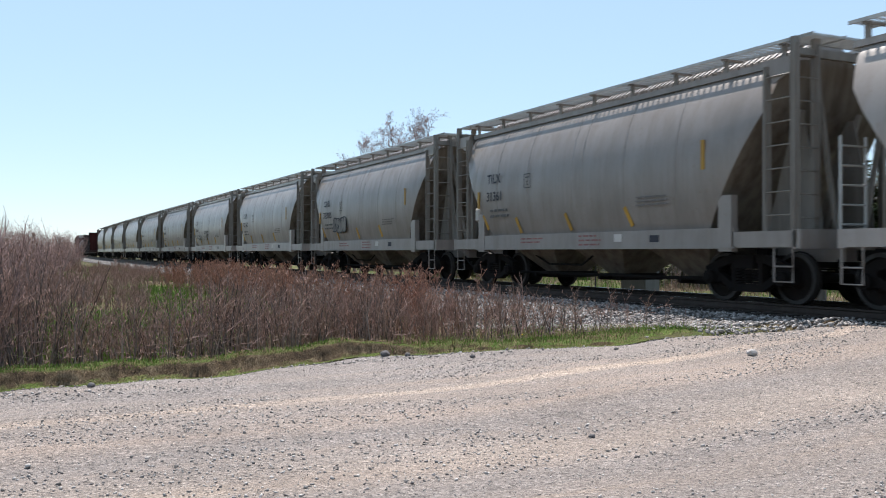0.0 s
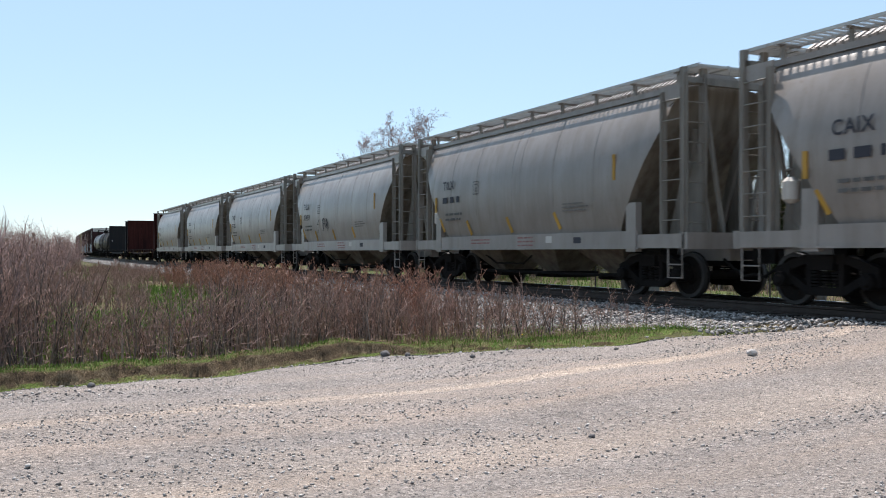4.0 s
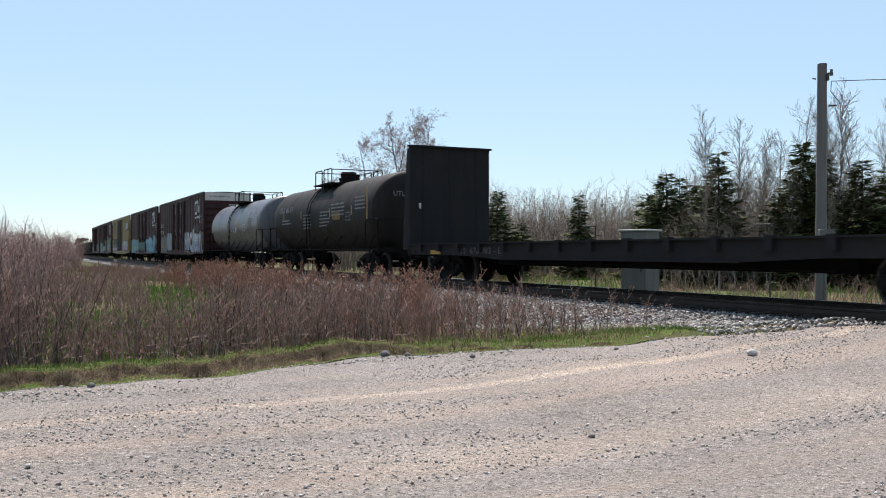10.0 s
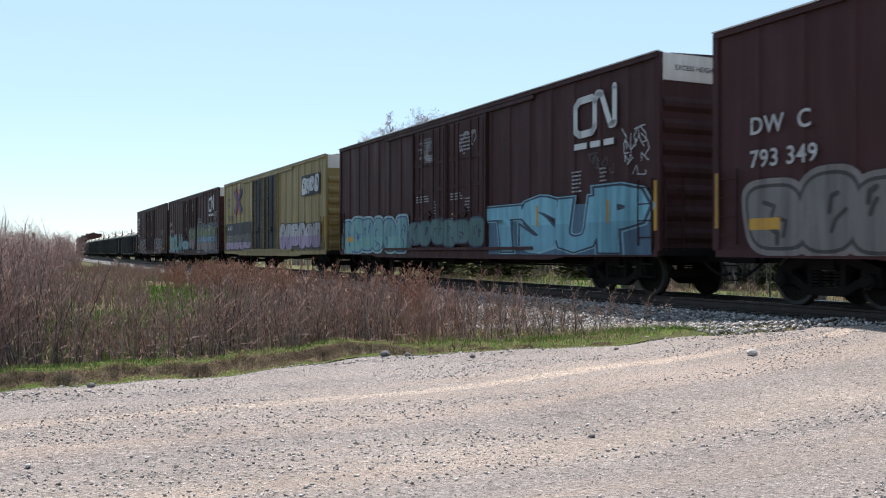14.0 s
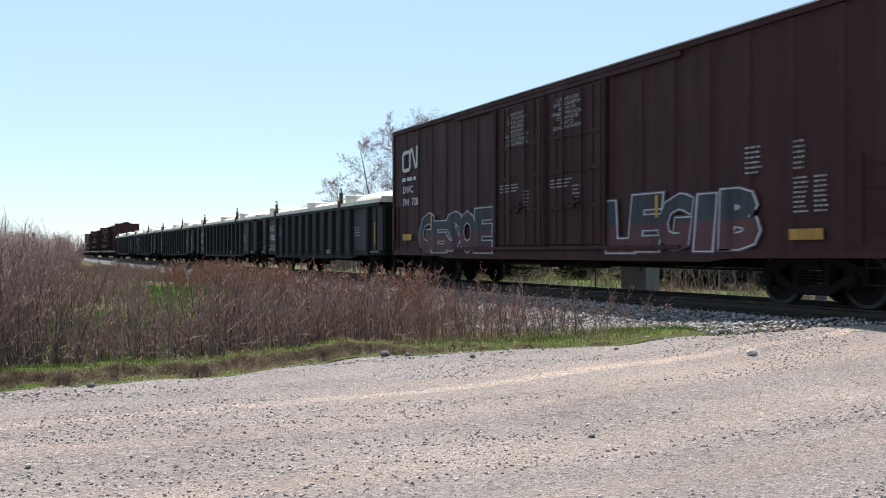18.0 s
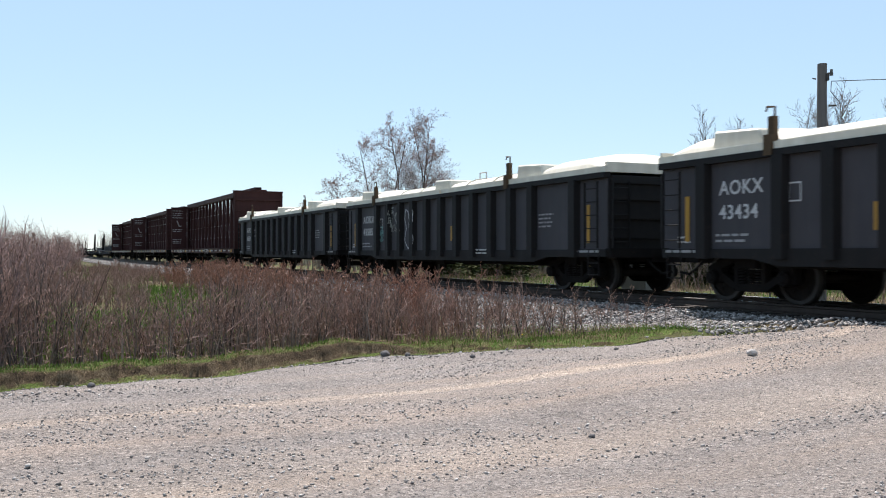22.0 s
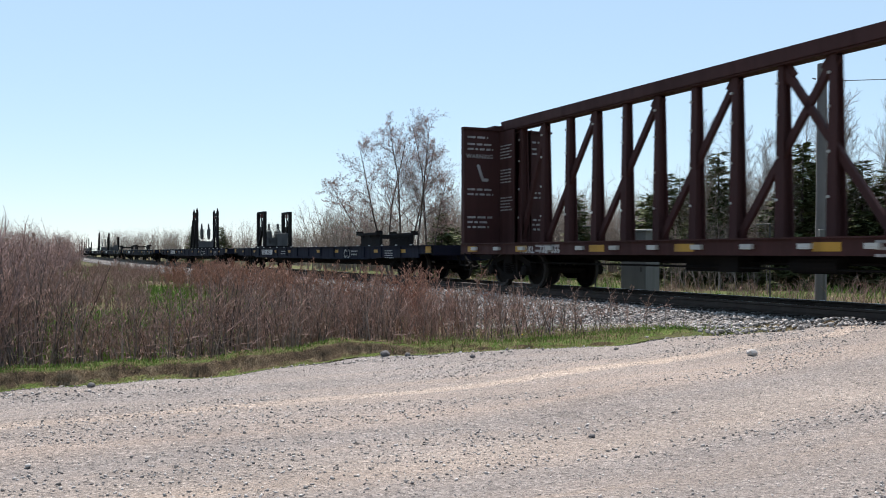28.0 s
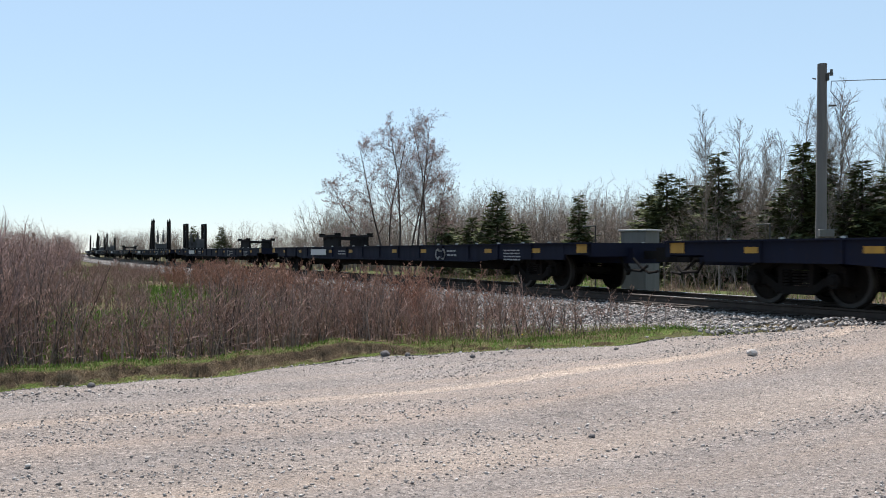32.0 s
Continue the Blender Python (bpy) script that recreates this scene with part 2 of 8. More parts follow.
ROAD_S0, ROAD_S1 = -7.5, 11.3              # the gravel road crosses the track between these


def road_edge(n):
    """Far edge of the gravel, which wavers and opens out towards the camera's left."""
    return ease(n, [(-40, 9.5), (-4, 10.8), (1.0, 11.2), (4.5, 12.3), (6.5, 11.7), (8.0, 10.95), (9.0, 10.9), (10.0, 10.8), (10.8, 10.45), (11.25, 9.7), (11.7, 7.6), (12.3, 6.4), (15.5, 6.2), (20, 6.6), (60, 7.0)]) \
        + 0.16 * math.sin(n * 1.7) + 0.09 * math.sin(n * 4.3 + 1)


def track_n(s):
    return TRACK_N + (CURVE_R * (1 - math.cos((s - CURVE_S) / CURVE_R)) if s > CURVE_S else 0.0)


def field_z(n, s):
    """Ground beside the road: a shallow wet ditch, the track's bank and a rough meadow behind it."""
    z = -0.32 + 0.10 * noise.noise((n * 0.35, s * 0.35, 0.0)) + 0.25 * noise.noise((n * 0.03, s * 0.03, 5.0))
    d = abs(n - track_n(s))
    bank = RAIL_Z - 0.50 - max(0.0, d - 2.0) * 0.30
    z = max(z, bank)
    if 7.0 < n < 12.0 and s > 0:      # the crossing's fill tapers off along the track
        z = max(z, min(road_z(n), 0.36) - 0.05 - 0.07 * max(0.0, s - 11.5))
    turf = 0.17 * (1 - smooth_step(3.5, 7.5, n)) * (0.75 + 0.6 * noise.noise((n * 0.8, 3.0, 2.0)))
    rise = smooth_step(0.02, 0.2, s - road_edge(n) + 0.14 * noise.noise((n * 2.6, 8.0, 2.0)))
    lip = road_z(n) + (turf + 0.03) * rise + 0.03 * noise.noise((n * 2.3, s * 2.3, 2.0)) * rise
    edge = road_edge(n)
    k = 1 - smooth_step(0.35, 2.0 if n < 10.3 else 0.7, s - edge)
    if s < 0:
        k = 1 - smooth_step(0.2, 3.0, ROAD_S0 - s)
    return z + (lip - z) * k


def ground_z(n, s):
    if ROAD_S0 < s < road_edge(n):
        return road_z(n)
    return field_z(n, s)


def spread(lo, hi, fine_lo, fine_hi, step, grow=1.22):
    out = list(np.arange(fine_lo, fine_hi, step))
    x, d = fine_hi, step
    while x < hi:
        out.append(x)
        d *= grow
        x += d
    out.append(hi)
    x, d = fine_lo, step
    while x > lo:
        d *= grow
        x -= d
        out.insert(0, max(x, lo))
    return out


def sheet(name, ns, ss, height, mat, keep=None):
    verts, faces = [], []
    for s in ss:
        for n in ns:
            verts.append((n, s, height(n, s)))
    w = len(ns)
    for j in range(len(ss) - 1):
        for i in range(w - 1):
            if keep is None or keep((ns[i] + ns[i + 1]) / 2, (ss[j] + ss[j + 1]) / 2):
                a = j * w + i
                faces.append((a, a + 1, a + w + 1, a + w))
    me = bpy.data.meshes.new(name)
    me.from_pydata(verts, [], faces)
    me.materials.append(mat)
    me.shade_smooth()
    ob = new(name, me)
    ob.matrix_basis = FRAME
    return ob


def under_road(n, s):
    z = field_z(n, s) if not (ROAD_S0 < s < road_edge(n)) else road_z(n)
    e = road_edge(n)
    if ROAD_S0 + 0.25 < s < e + (0.75 if -9.3 < n < 8.6 else -0.25) and -55 < n < 60:
        z = road_z(n) - 0.08
    return z


tagged(sheet("ground", spread(-2600, 2600, -12, 30, 0.4), spread(-2600, 2600, -10, 40, 0.4), under_road, SOIL),
       "rough spring meadow of dry and new grass reaching the horizon", "ground", kind="structure")


def road_height(n, s):
    base = road_z(n)
    if abs(n) < 16 and -10 < s < 14:
        base += 0.012 * noise.noise((n * 2.1, s * 2.1, 0)) + 0.02 * noise.noise((n * 0.25, s * 1.1, 7))
    e = road_edge(n)
    if s > e - 0.3:
        base -= 0.07 * smooth_step(e - 0.3, e, s)
    return base


def build_road():
    ns = [-54.0, -46.0, -38.0, -30.0, -24.0, -19.0, -15.0] + list(np.arange(-12.0, 16.0, 0.16)) + [17.0, 19.0, 22.0, 26.0, 32.0, 40.0, 50.0, 58.0]
    verts, faces = [], []
    rows = 120
    for n in ns:
        e = road_edge(n)
        for k in range(rows + 1):
            s = ROAD_S0 + (e - ROAD_S0) * k / rows
            verts.append((n, s, road_height(n, s)))
    for i in range(len(ns) - 1):
        for k in range(rows):
            a = i * (rows + 1) + k
            faces.append((a, a + rows + 1, a + rows + 2, a + 1))
    me = bpy.data.meshes.new("road")
    me.from_pydata(verts, [], faces)
    me.materials.append(GRAVEL)
    me.shade_smooth()
    ob = tagged(new("road", me), "pale grey compacted gravel road rising to the tracks", "road", kind="structure")
    ob.matrix_basis = FRAME


build_road()


def thatch_material():
    m = material("thatch", (0.2, 0.14, 0.09), 0.95, spec=0.1)
    co = coords(m)
    nz = node(m, "TexNoise", Scale=5.0, Detail=6.0, Roughness=0.7)
    fib_co = coords(m, (30.0, 30.0, 7.0))
    fib = node(m, "TexNoise", Scale=2.0, Detail=4.0, Roughness=0.7)
    wire(m, co, 0, nz, "Vector")
    wire(m, fib_co, 0, fib, "Vector")
    a = ramp(m, nz, "Fac", [(0.3, (0.051, 0.036, 0.025)), (0.5, (0.145, 0.102, 0.064)), (0.7, (0.255, 0.196, 0.128))])
    b = ramp(m, fib, "Fac", [(0.3, (0.5, 0.5, 0.5)), (0.7, (1.4, 1.4, 1.4))])
    c = blend(m, 1.0, "", (a, "Color"), (b, "Color"), "MULTIPLY")
    # green blades on the flat top, bare brown thatch on the steep face
    geo = node(m, "NewGeometry")
    up = node(m, "SeparateXYZ")
    wire(m, geo, "Normal", up, 0)
    flat = ramp(m, up, 2, [(0.80, (0, 0, 0)), (0.95, (1, 1, 1))])
    g = ramp(m, nz, "Fac", [(0.36, (0.20, 0.16, 0.08)), (0.5, (0.13, 0.17, 0.045)), (0.66, (0.10, 0.17, 0.03))])
    g2 = blend(m, 1.0, "", (g, "Color"), (b, "Color"), "MULTIPLY")
    c = blend(m, flat, "Color", (c, 2), (g2, 2))
    wire(m, c, 2, bsdf(m), "Base Color")
    bump(m, fib, "Fac", 1.0, 0.05)
    return m


def build_turf():
    """The ragged turf lip along the road's far edge."""
    ns = list(np.arange(-9.5, 9.4, 0.06))
    ds = [-0.10, -0.04, 0.0, 0.03, 0.06, 0.09, 0.13, 0.18, 0.26, 0.38, 0.55, 0.8, 1.1, 1.5]
    verts, faces = [], []
    for n in ns:
        e = road_edge(n)
        for d in ds:
            z = field_z(n, e + d) if d > 0 else road_z(n) - 0.03
            verts.append((n, e + d, z + 0.006 + (0.02 * noise.noise((n * 6, d * 6, 1.0)) if d > 0.02 else 0.0)))
    w = len(ds)
    for i in range(len(ns) - 1):
        for k in range(w - 1):
            a = i * w + k
            faces.append((a, a + w, a + w + 1, a + 1))
    me = bpy.data.meshes.new("turf_edge")
    me.from_pydata(verts, [], faces)
    me.materials.append(thatch_material())
    me.shade_smooth()
    ob = tagged(new("turf_edge", me), "ragged lip of brown thatch and turf along the road", "verge", kind="structure")
    ob.matrix_basis = FRAME


build_turf()


# ---------------------------------------------------------------- the track
S_LO, S_HI = -680.0, 760.0


def along_track(step_near=3.0):
    out, s = [], S_LO
    while s < S_HI:
        out.append(s)
        s += 12.0 if (s < -40 or s > 420) else step_near
    return out + [S_HI]


def sweep(name, profile, mat, label, category, off=0.0, closed=True):
    """Pushes a profile of (across, up) along the track."""
    verts, faces = [], []
    ss = along_track()
    k = len(profile)
    for s in ss:
        for y, z in profile:
            p, a = track_point(s, off + y)
            verts.append((p.x, p.y, z))
    for i in range(len(ss) - 1):
        for j in range(k if closed else k - 1):
            q = (j + 1) % k
            faces.append((i * k + j, i * k + q, (i + 1) * k + q, (i + 1) * k + j))
    me = bpy.data.meshes.new(name)
    me.from_pydata(verts, [], faces)
    me.materials.append(mat)
    return tagged(new(name, me), label, category, kind="structure")


def rail_profile():
    z = RAIL_Z
    return [(-0.07, z - 0.17), (0.07, z - 0.17), (0.07, z - 0.15), (0.012, z - 0.13), (0.012, z - 0.05), (0.036, z - 0.035),
            (0.036, z - 0.006), (0.028, z), (-0.028, z), (-0.036, z - 0.006), (-0.036, z - 0.035), (-0.012, z - 0.05), (-0.012, z - 0.13), (-0.07, z - 0.15)]


for y in (-0.755, 0.755):
    r = sweep("rail", rail_profile(), RAIL, "rusty brown steel rail with a polished head", "rail", y)
    part("rail_head", sweep("rail_head", [(-0.026, RAIL_Z + 0.0005), (0.026, RAIL_Z + 0.0005), (0.02, RAIL_Z + 0.003), (-0.02, RAIL_Z + 0.003)], RAIL_TOP, "", "", y).data,
         RAIL_TOP, r, "bright worn running surface")
for ob in [o for o in bpy.data.objects if o.name.startswith("rail_head") and o.parent is None]:
    bpy.data.objects.remove(ob)
BED = RAIL_Z - 0.20
sweep("ballast_bed", [(-2.75, BED - 0.45), (-2.35, BED - 0.2), (-1.75, BED - 0.02), (-0.9, BED - 0.03), (0.9, BED - 0.03), (1.75, BED - 0.02), (2.35, BED - 0.2), (2.75, BED - 0.45)],
      BED_STONE, "grey crushed stone ballast bed under the rails", "ballast", closed=False)


# ================================================================ plants and stones
class Soup:
    """Collects many small pieces for one mesh."""

    def __init__(self):
        self.v, self.f, self.m = [], [], []

    def tube(self, pts, radii, seg=3, mat=0):
        base = len(self.v)
        n = len(pts)
        for i in range(n):
            d = pts[min(i + 1, n - 1)] - pts[max(i - 1, 0)]
            a = Vector((d.y, -d.x, 0.0))
            a = a.normalized() if a.length > 1e-6 else Vector((1, 0, 0))
            b = d.cross(a)
            b = b.normalized() if b.length > 1e-9 else Vector((0, 1, 0))
            r = radii[i]
            for k in range(seg):
                t = 2 * math.pi * k / seg
                p = pts[i] + a * (r * math.cos(t)) + b * (r * math.sin(t))
                self.v.append((p.x, p.y, p.z))
        for i in range(n - 1):
            for k in range(seg):
                q = (k + 1) % seg
                self.f.append((base + i * seg + k, base + i * seg + q, base + (i + 1) * seg + q, base + (i + 1) * seg + k))
                self.m.append(mat)

    def spike(self, p, q, r, mat=0):
        """A thin pointed twig."""
        d = q - p
        a = d.orthogonal().normalized() * r
        b = d.cross(a).normalized() * r
        base = len(self.v)
        for w in (p + a, p - a * 0.5 + b * 0.87, p - a * 0.5 - b * 0.87, q):
            self.v.append((w.x, w.y, w.z))
        self.f += [(base, base + 1, base + 3), (base + 1, base + 2, base + 3), (base + 2, base, base + 3)]
        self.m += [mat] * 3

    def leaf(self, p, d, side, length, width, mat=0):
        base = len(self.v)
        for q in (p, p + d * (length * 0.45) + side * (width / 2), p + d * length, p + d * (length * 0.45) - side * (width / 2)):
            self.v.append((q.x, q.y, q.z))
        self.f.append((base, base + 1, base + 2, base + 3))
        self.m.append(mat)

    def mesh(self, name, mats, smooth=False):
        me = bpy.data.meshes.new(name)
        me.from_pydata(self.v, [], self.f)
        for m in mats:
            me.materials.append(m)
        if len(mats) > 1:
            me.polygons.foreach_set("material_index", self.m)
        if smooth:
            me.shade_smooth()
        return me


def tri_mesh(name, v, f, mat):
    """A mesh from arrays of places and triangles."""
    me = bpy.data.meshes.new(name)
    me.vertices.add(len(v))
    me.vertices.foreach_set("co", v.astype(np.float32).ravel())
    me.loops.add(len(f) * 3)
    me.loops.foreach_set("vertex_index", f.astype(np.int32).ravel())
    me.polygons.add(len(f))
    me.polygons.foreach_set("loop_start", np.arange(0, len(f) * 3, 3, dtype=np.int32))
    me.update(calc_edges=True)
    me.materials.append(mat)
    return me


def bark(name, lo, hi, rough=0.9):
    m = material(name, lo, rough, spec=0.15)
    geo = node(m, "NewGeometry")
    tint = ramp(m, geo, "Random Per Island", [(0.0, lo), (1.0, hi)])
    co = coords(m)
    nz = node(m, "TexNoise", Scale=9.0, Detail=4.0)
    wire(m, co, 0, nz, "Vector")
    g = ramp(m, nz, "Fac", [(0.3, (0.7, 0.7, 0.7)), (0.7, (1.25, 1.25, 1.25))])
    c = blend(m, 1.0, "", (tint, "Color"), (g, "Color"), "MULTIPLY")
    wire(m, c, 2, bsdf(m), "Base Color")
    return m


BARK_DARK = bark("bark_dark", (0.055, 0.045, 0.042), (0.10, 0.085, 0.078))
BARK_GREY = bark("bark_grey", (0.15, 0.13, 0.115), (0.26, 0.235, 0.21))
TWIG = bark("twig_mauve", (0.11, 0.078, 0.07), (0.22, 0.165, 0.15))
BUD = bark("bud_pinkish", (0.20, 0.128, 0.115), (0.36, 0.245, 0.22))
SHRUB_STEM = bark("shrub_stem", (0.0385, 0.0308, 0.0286), (0.2640, 0.2035, 0.1815))
SHRUB_TIP = bark("shrub_tip", (0.1404, 0.0864, 0.0680), (0.4104, 0.2700, 0.2214))
SHRUB_RED = bark("shrub_red", (0.189, 0.095, 0.068), (0.414, 0.234, 0.171))
WILLOW = bark("willow_twig", (0.1400, 0.0924, 0.0840), (0.3500, 0.2380, 0.2170))
SEDGE = bark("brown_sedge", (0.10, 0.062, 0.044), (0.27, 0.17, 0.115))
DRY = bark("dry_grass", (0.148, 0.107, 0.057), (0.361, 0.271, 0.164))
GREEN = bark("new_grass", (0.072, 0.136, 0.020), (0.178, 0.272, 0.055))
NEEDLE = bark("spruce_needles", (0.055, 0.068, 0.028), (0.13, 0.148, 0.068))
FAR_TWIG = bark("far_twig", (0.147, 0.120, 0.101), (0.285, 0.239, 0.207))


def grow(soup, rng, p, d, length, r, level, top_level, mats, buds=0, spread_deg=38, seg=4, lift=0.25, kid=1.0):
    """A limb that bends, tapers and forks."""
    steps = 4 if level == 0 else 3
    pts, radii = [p.copy()], [r]
    end_r = r * (0.45 if level < top_level else 0.3)
    for i in range(steps):
        d = (d + Vector((rng.gauss(0, 0.10), rng.gauss(0, 0.10), rng.gauss(0, 0.05) + lift * 0.12))).normalized()
        p = p + d * (length / steps)
        pts.append(p.copy())
        radii.append(r + (end_r - r) * (i + 1) / steps)
    soup.tube(pts, radii, seg if level == 0 else 3, mats[min(level, len(mats) - 1)])
    if level >= top_level:
        for _ in range(buds):
            q = pts[rng.randint(1, steps)]
            v = Vector((rng.gauss(0, 1), rng.gauss(0, 1), rng.gauss(0.3, 1))).normalized()
            soup.leaf(q, v, v.orthogonal().normalized(), rng.uniform(0.07, 0.16), rng.uniform(0.03, 0.06), mats[-1] + 1)
        return
    kids = rng.randint(4, 6) if level == 0 else rng.randint(3, 4)
    for k in range(kids):
        u = 0.30 + 0.70 * (k + rng.random() * 0.6) / kids if level == 0 else 0.25 + 0.75 * (k + rng.random() * 0.5) / kids
        f = min(u, 0.999) * steps
        i = int(f)
        q = pts[i].lerp(pts[i + 1], f - i)
        rr = radii[i] * 0.58
        dd = (pts[i + 1] - pts[i]).normalized()
        a = rng.uniform(0, 2 * math.pi)
        side = dd.orthogonal().normalized()
        side = side * math.cos(a) + dd.cross(side) * math.sin(a)
        ang = radians(rng.gauss(spread_deg, 9))
        nd = (dd * math.cos(ang) + side * math.sin(ang) + Vector((0, 0, lift * 0.5))).normalized()
        grow(soup, rng, q, nd, length * rng.uniform(0.42, 0.62) * (kid if level == 0 else 1.0), max(rr, 0.006), level + 1, top_level, mats, buds, spread_deg, seg, lift)


def branch(wood_soup, twig_soup, rng, p, d, length, r, level, counts, ratio, spread_deg, lift, bud=0.0, low=0.28):
    """A stem with limbs, limbs with twigs: bent tubes down to pointed tips."""
    last = level >= len(counts)
    if last:
        d = (d + Vector((rng.gauss(0, 0.12), rng.gauss(0, 0.12), lift * 0.2))).normalized()
        mid = p + d * length * 0.55
        end = mid + (d + Vector((rng.gauss(0, 0.25), rng.gauss(0, 0.25), lift * 0.3))).normalized() * length * 0.45
        twig_soup.spike(p, end, r)
        if bud:
            for _ in range(2):
                v = Vector((rng.gauss(0, 0.8), rng.gauss(0, 0.8), rng.gauss(0.5, 0.7))).normalized()
                twig_soup.leaf(p.lerp(end, rng.uniform(0.45, 1.0)), v, v.orthogonal().normalized(), bud * rng.uniform(0.7, 1.5), bud * 0.45, 1)
        return
    steps = 6 if level == 0 else 3
    pts, radii = [p.copy()], [r]
    wander = 0.055 if level == 0 else 0.13
    for i in range(steps):
        d = (d + Vector((rng.gauss(0, wander), rng.gauss(0, wander), lift * (0.05 if level == 0 else 0.16)))).normalized()
        p = p + d * (length / steps)
        pts.append(p.copy())
        radii.append(r * (1 - 0.86 * (i + 1) / steps))
    (wood_soup if level == 0 else twig_soup).tube(pts, radii, 5 if level == 0 else 3)
    n = counts[level]
    for k in range(n):
        u = (low if level == 0 else 0.15) + (0.985 - (low if level == 0 else 0.15)) * (k + rng.random()) / n
        f = min(u, 0.985) * steps
        i = int(f)
        q = pts[i].lerp(pts[i + 1], f - i)
        dd = (pts[i + 1] - pts[i]).normalized()
        a = rng.uniform(0, 2 * math.pi)
        side = dd.orthogonal().normalized()
        side = side * math.cos(a) + dd.cross(side) * math.sin(a)
        ang = radians(max(10, rng.gauss(spread_deg, 9)))
        nd = (dd * math.cos(ang) + side * math.sin(ang)).normalized()
        part_len = length * ratio[level] * rng.uniform(0.65, 1.25) * ((1.25 - 0.75 * u) if level == 0 else 1.0)
        branch(wood_soup, twig_soup, rng, q, nd, part_len, max(radii[i] * 0.5, 0.0055), level + 1, counts, ratio, spread_deg, lift, bud)


def base_at(x, y):
    return Vector((x, y, ground_z(n_of(x, y), s_of(x, y)) - 0.03))


# ---------------------------------------------------------------- the big bare tree behind the track
def build_clump():
    tree = thing("bare_tree", "tall leafless tree clump with several dark trunks and swelling buds", "tree", at=Matrix.Translation(base_at(-2.3, 55.0)))
    rng = random.Random(4)
    twigs = Soup()
    for x, y, h, lean in ((-1.05, 0.0, 6.9, -0.62), (-0.85, 0.1, 8.6, -0.24), (-0.75, 0.3, 9.3, -0.10), (-0.20, -0.2, 9.4, -0.03), (0.20, 0.2, 8.8, 0.03), (0.55, -0.1, 9.4, 0.06), (1.25, 0.1, 9.8, 0.02), (1.50, 0.5, 6.4, 0.12)):
        s = Soup()
        branch(s, twigs, rng, Vector((x, y, 0)), Vector((lean, rng.uniform(-0.08, 0.08), 1)).normalized(), h, 0.085 if h > 8 else 0.06, 0, (22, 9, 6), (0.235, 0.46, 0.46), 50, 0.28, 0.085, 0.34)
        part("trunk", s.mesh("trunk", [BARK_DARK], True), BARK_DARK, tree, "slender dark trunk with rising limbs")
    part("crown", twigs.mesh("crown", [TWIG, BUD]), TWIG, tree, "airy crown of fine twigs and pinkish buds")


build_clump()


# ---------------------------------------------------------------- bare trees beside the wood
def bare_meshes(seed, h):
    rng = random.Random(seed)
    a, b = Soup(), Soup()
    branch(a, b, rng, Vector((0, 0, 0)), Vector((rng.uniform(-0.05, 0.05), rng.uniform(-0.05, 0.05), 1)).normalized(), h, 0.055, 0, (34, 9, 6), (0.21, 0.45, 0.45), 36, 0.5, 0.0, 0.16)
    return a.mesh("trunk", [BARK_GREY], True), b.mesh("crown", [FAR_TWIG])


BARE = [bare_meshes(20 + k, 6.6 + 0.7 * k) for k in range(4)]
tree_rng = random.Random(77)


def bare_tree(x, y, h, kind, label="leafless grey young tree at the wood's edge"):
    me = BARE[kind]
    k = h / (6.6 + 0.7 * kind)
    t = thing("bare_tree", label, "tree", "bare trees along the wood", at=Matrix.LocRotScale(base_at(x, y), Euler((0, 0, tree_rng.uniform(0, 6.28))), (k, k, k)))
    part("trunk", me[0], BARK_GREY, t)
    part("crown", me[1], FAR_TWIG, t)


for x, y, h, k in ((13.6, 47, 8.4, 0), (15.2, 47.5, 8.3, 1), (16.1, 49, 7.0, 2), (18.4, 47, 9.2, 3), (19.4, 46, 9.4, 0), (17.4, 48, 7.6, 1), (21.6, 46, 9.3, 2), (22.6, 47, 9.0, 3),
                   (14.6, 52, 6.4, 2), (20.5, 50, 8.0, 1), (23.8, 45, 9.2, 0), (12.8, 55, 6.2, 3), (24.8, 48, 9.6, 1), (16.8, 45, 5.8, 0), (18.0, 52, 8.2, 2), (25.8, 46, 8.8, 3),
                   (22.0, 44, 6.4, 1), (13.9, 50, 6.0, 1), (19.9, 44, 6.0, 2), (15.6, 44, 4.4, 3), (17.8, 43, 4.6, 0), (27.5, 47, 9.0, 2), (29.0, 50, 9.4, 0), (14.4, 48.5, 7.4, 3), (15.9, 46.5, 7.2, 0), (18.9, 48.5, 8.7, 2), (20.2, 47.5, 9.0, 3), (21.0, 48.5, 8.8, 0), (23.2, 46.5, 9.4, 1), (16.6, 50.5, 6.8, 3)):
    bare_tree(x, y, h, k)


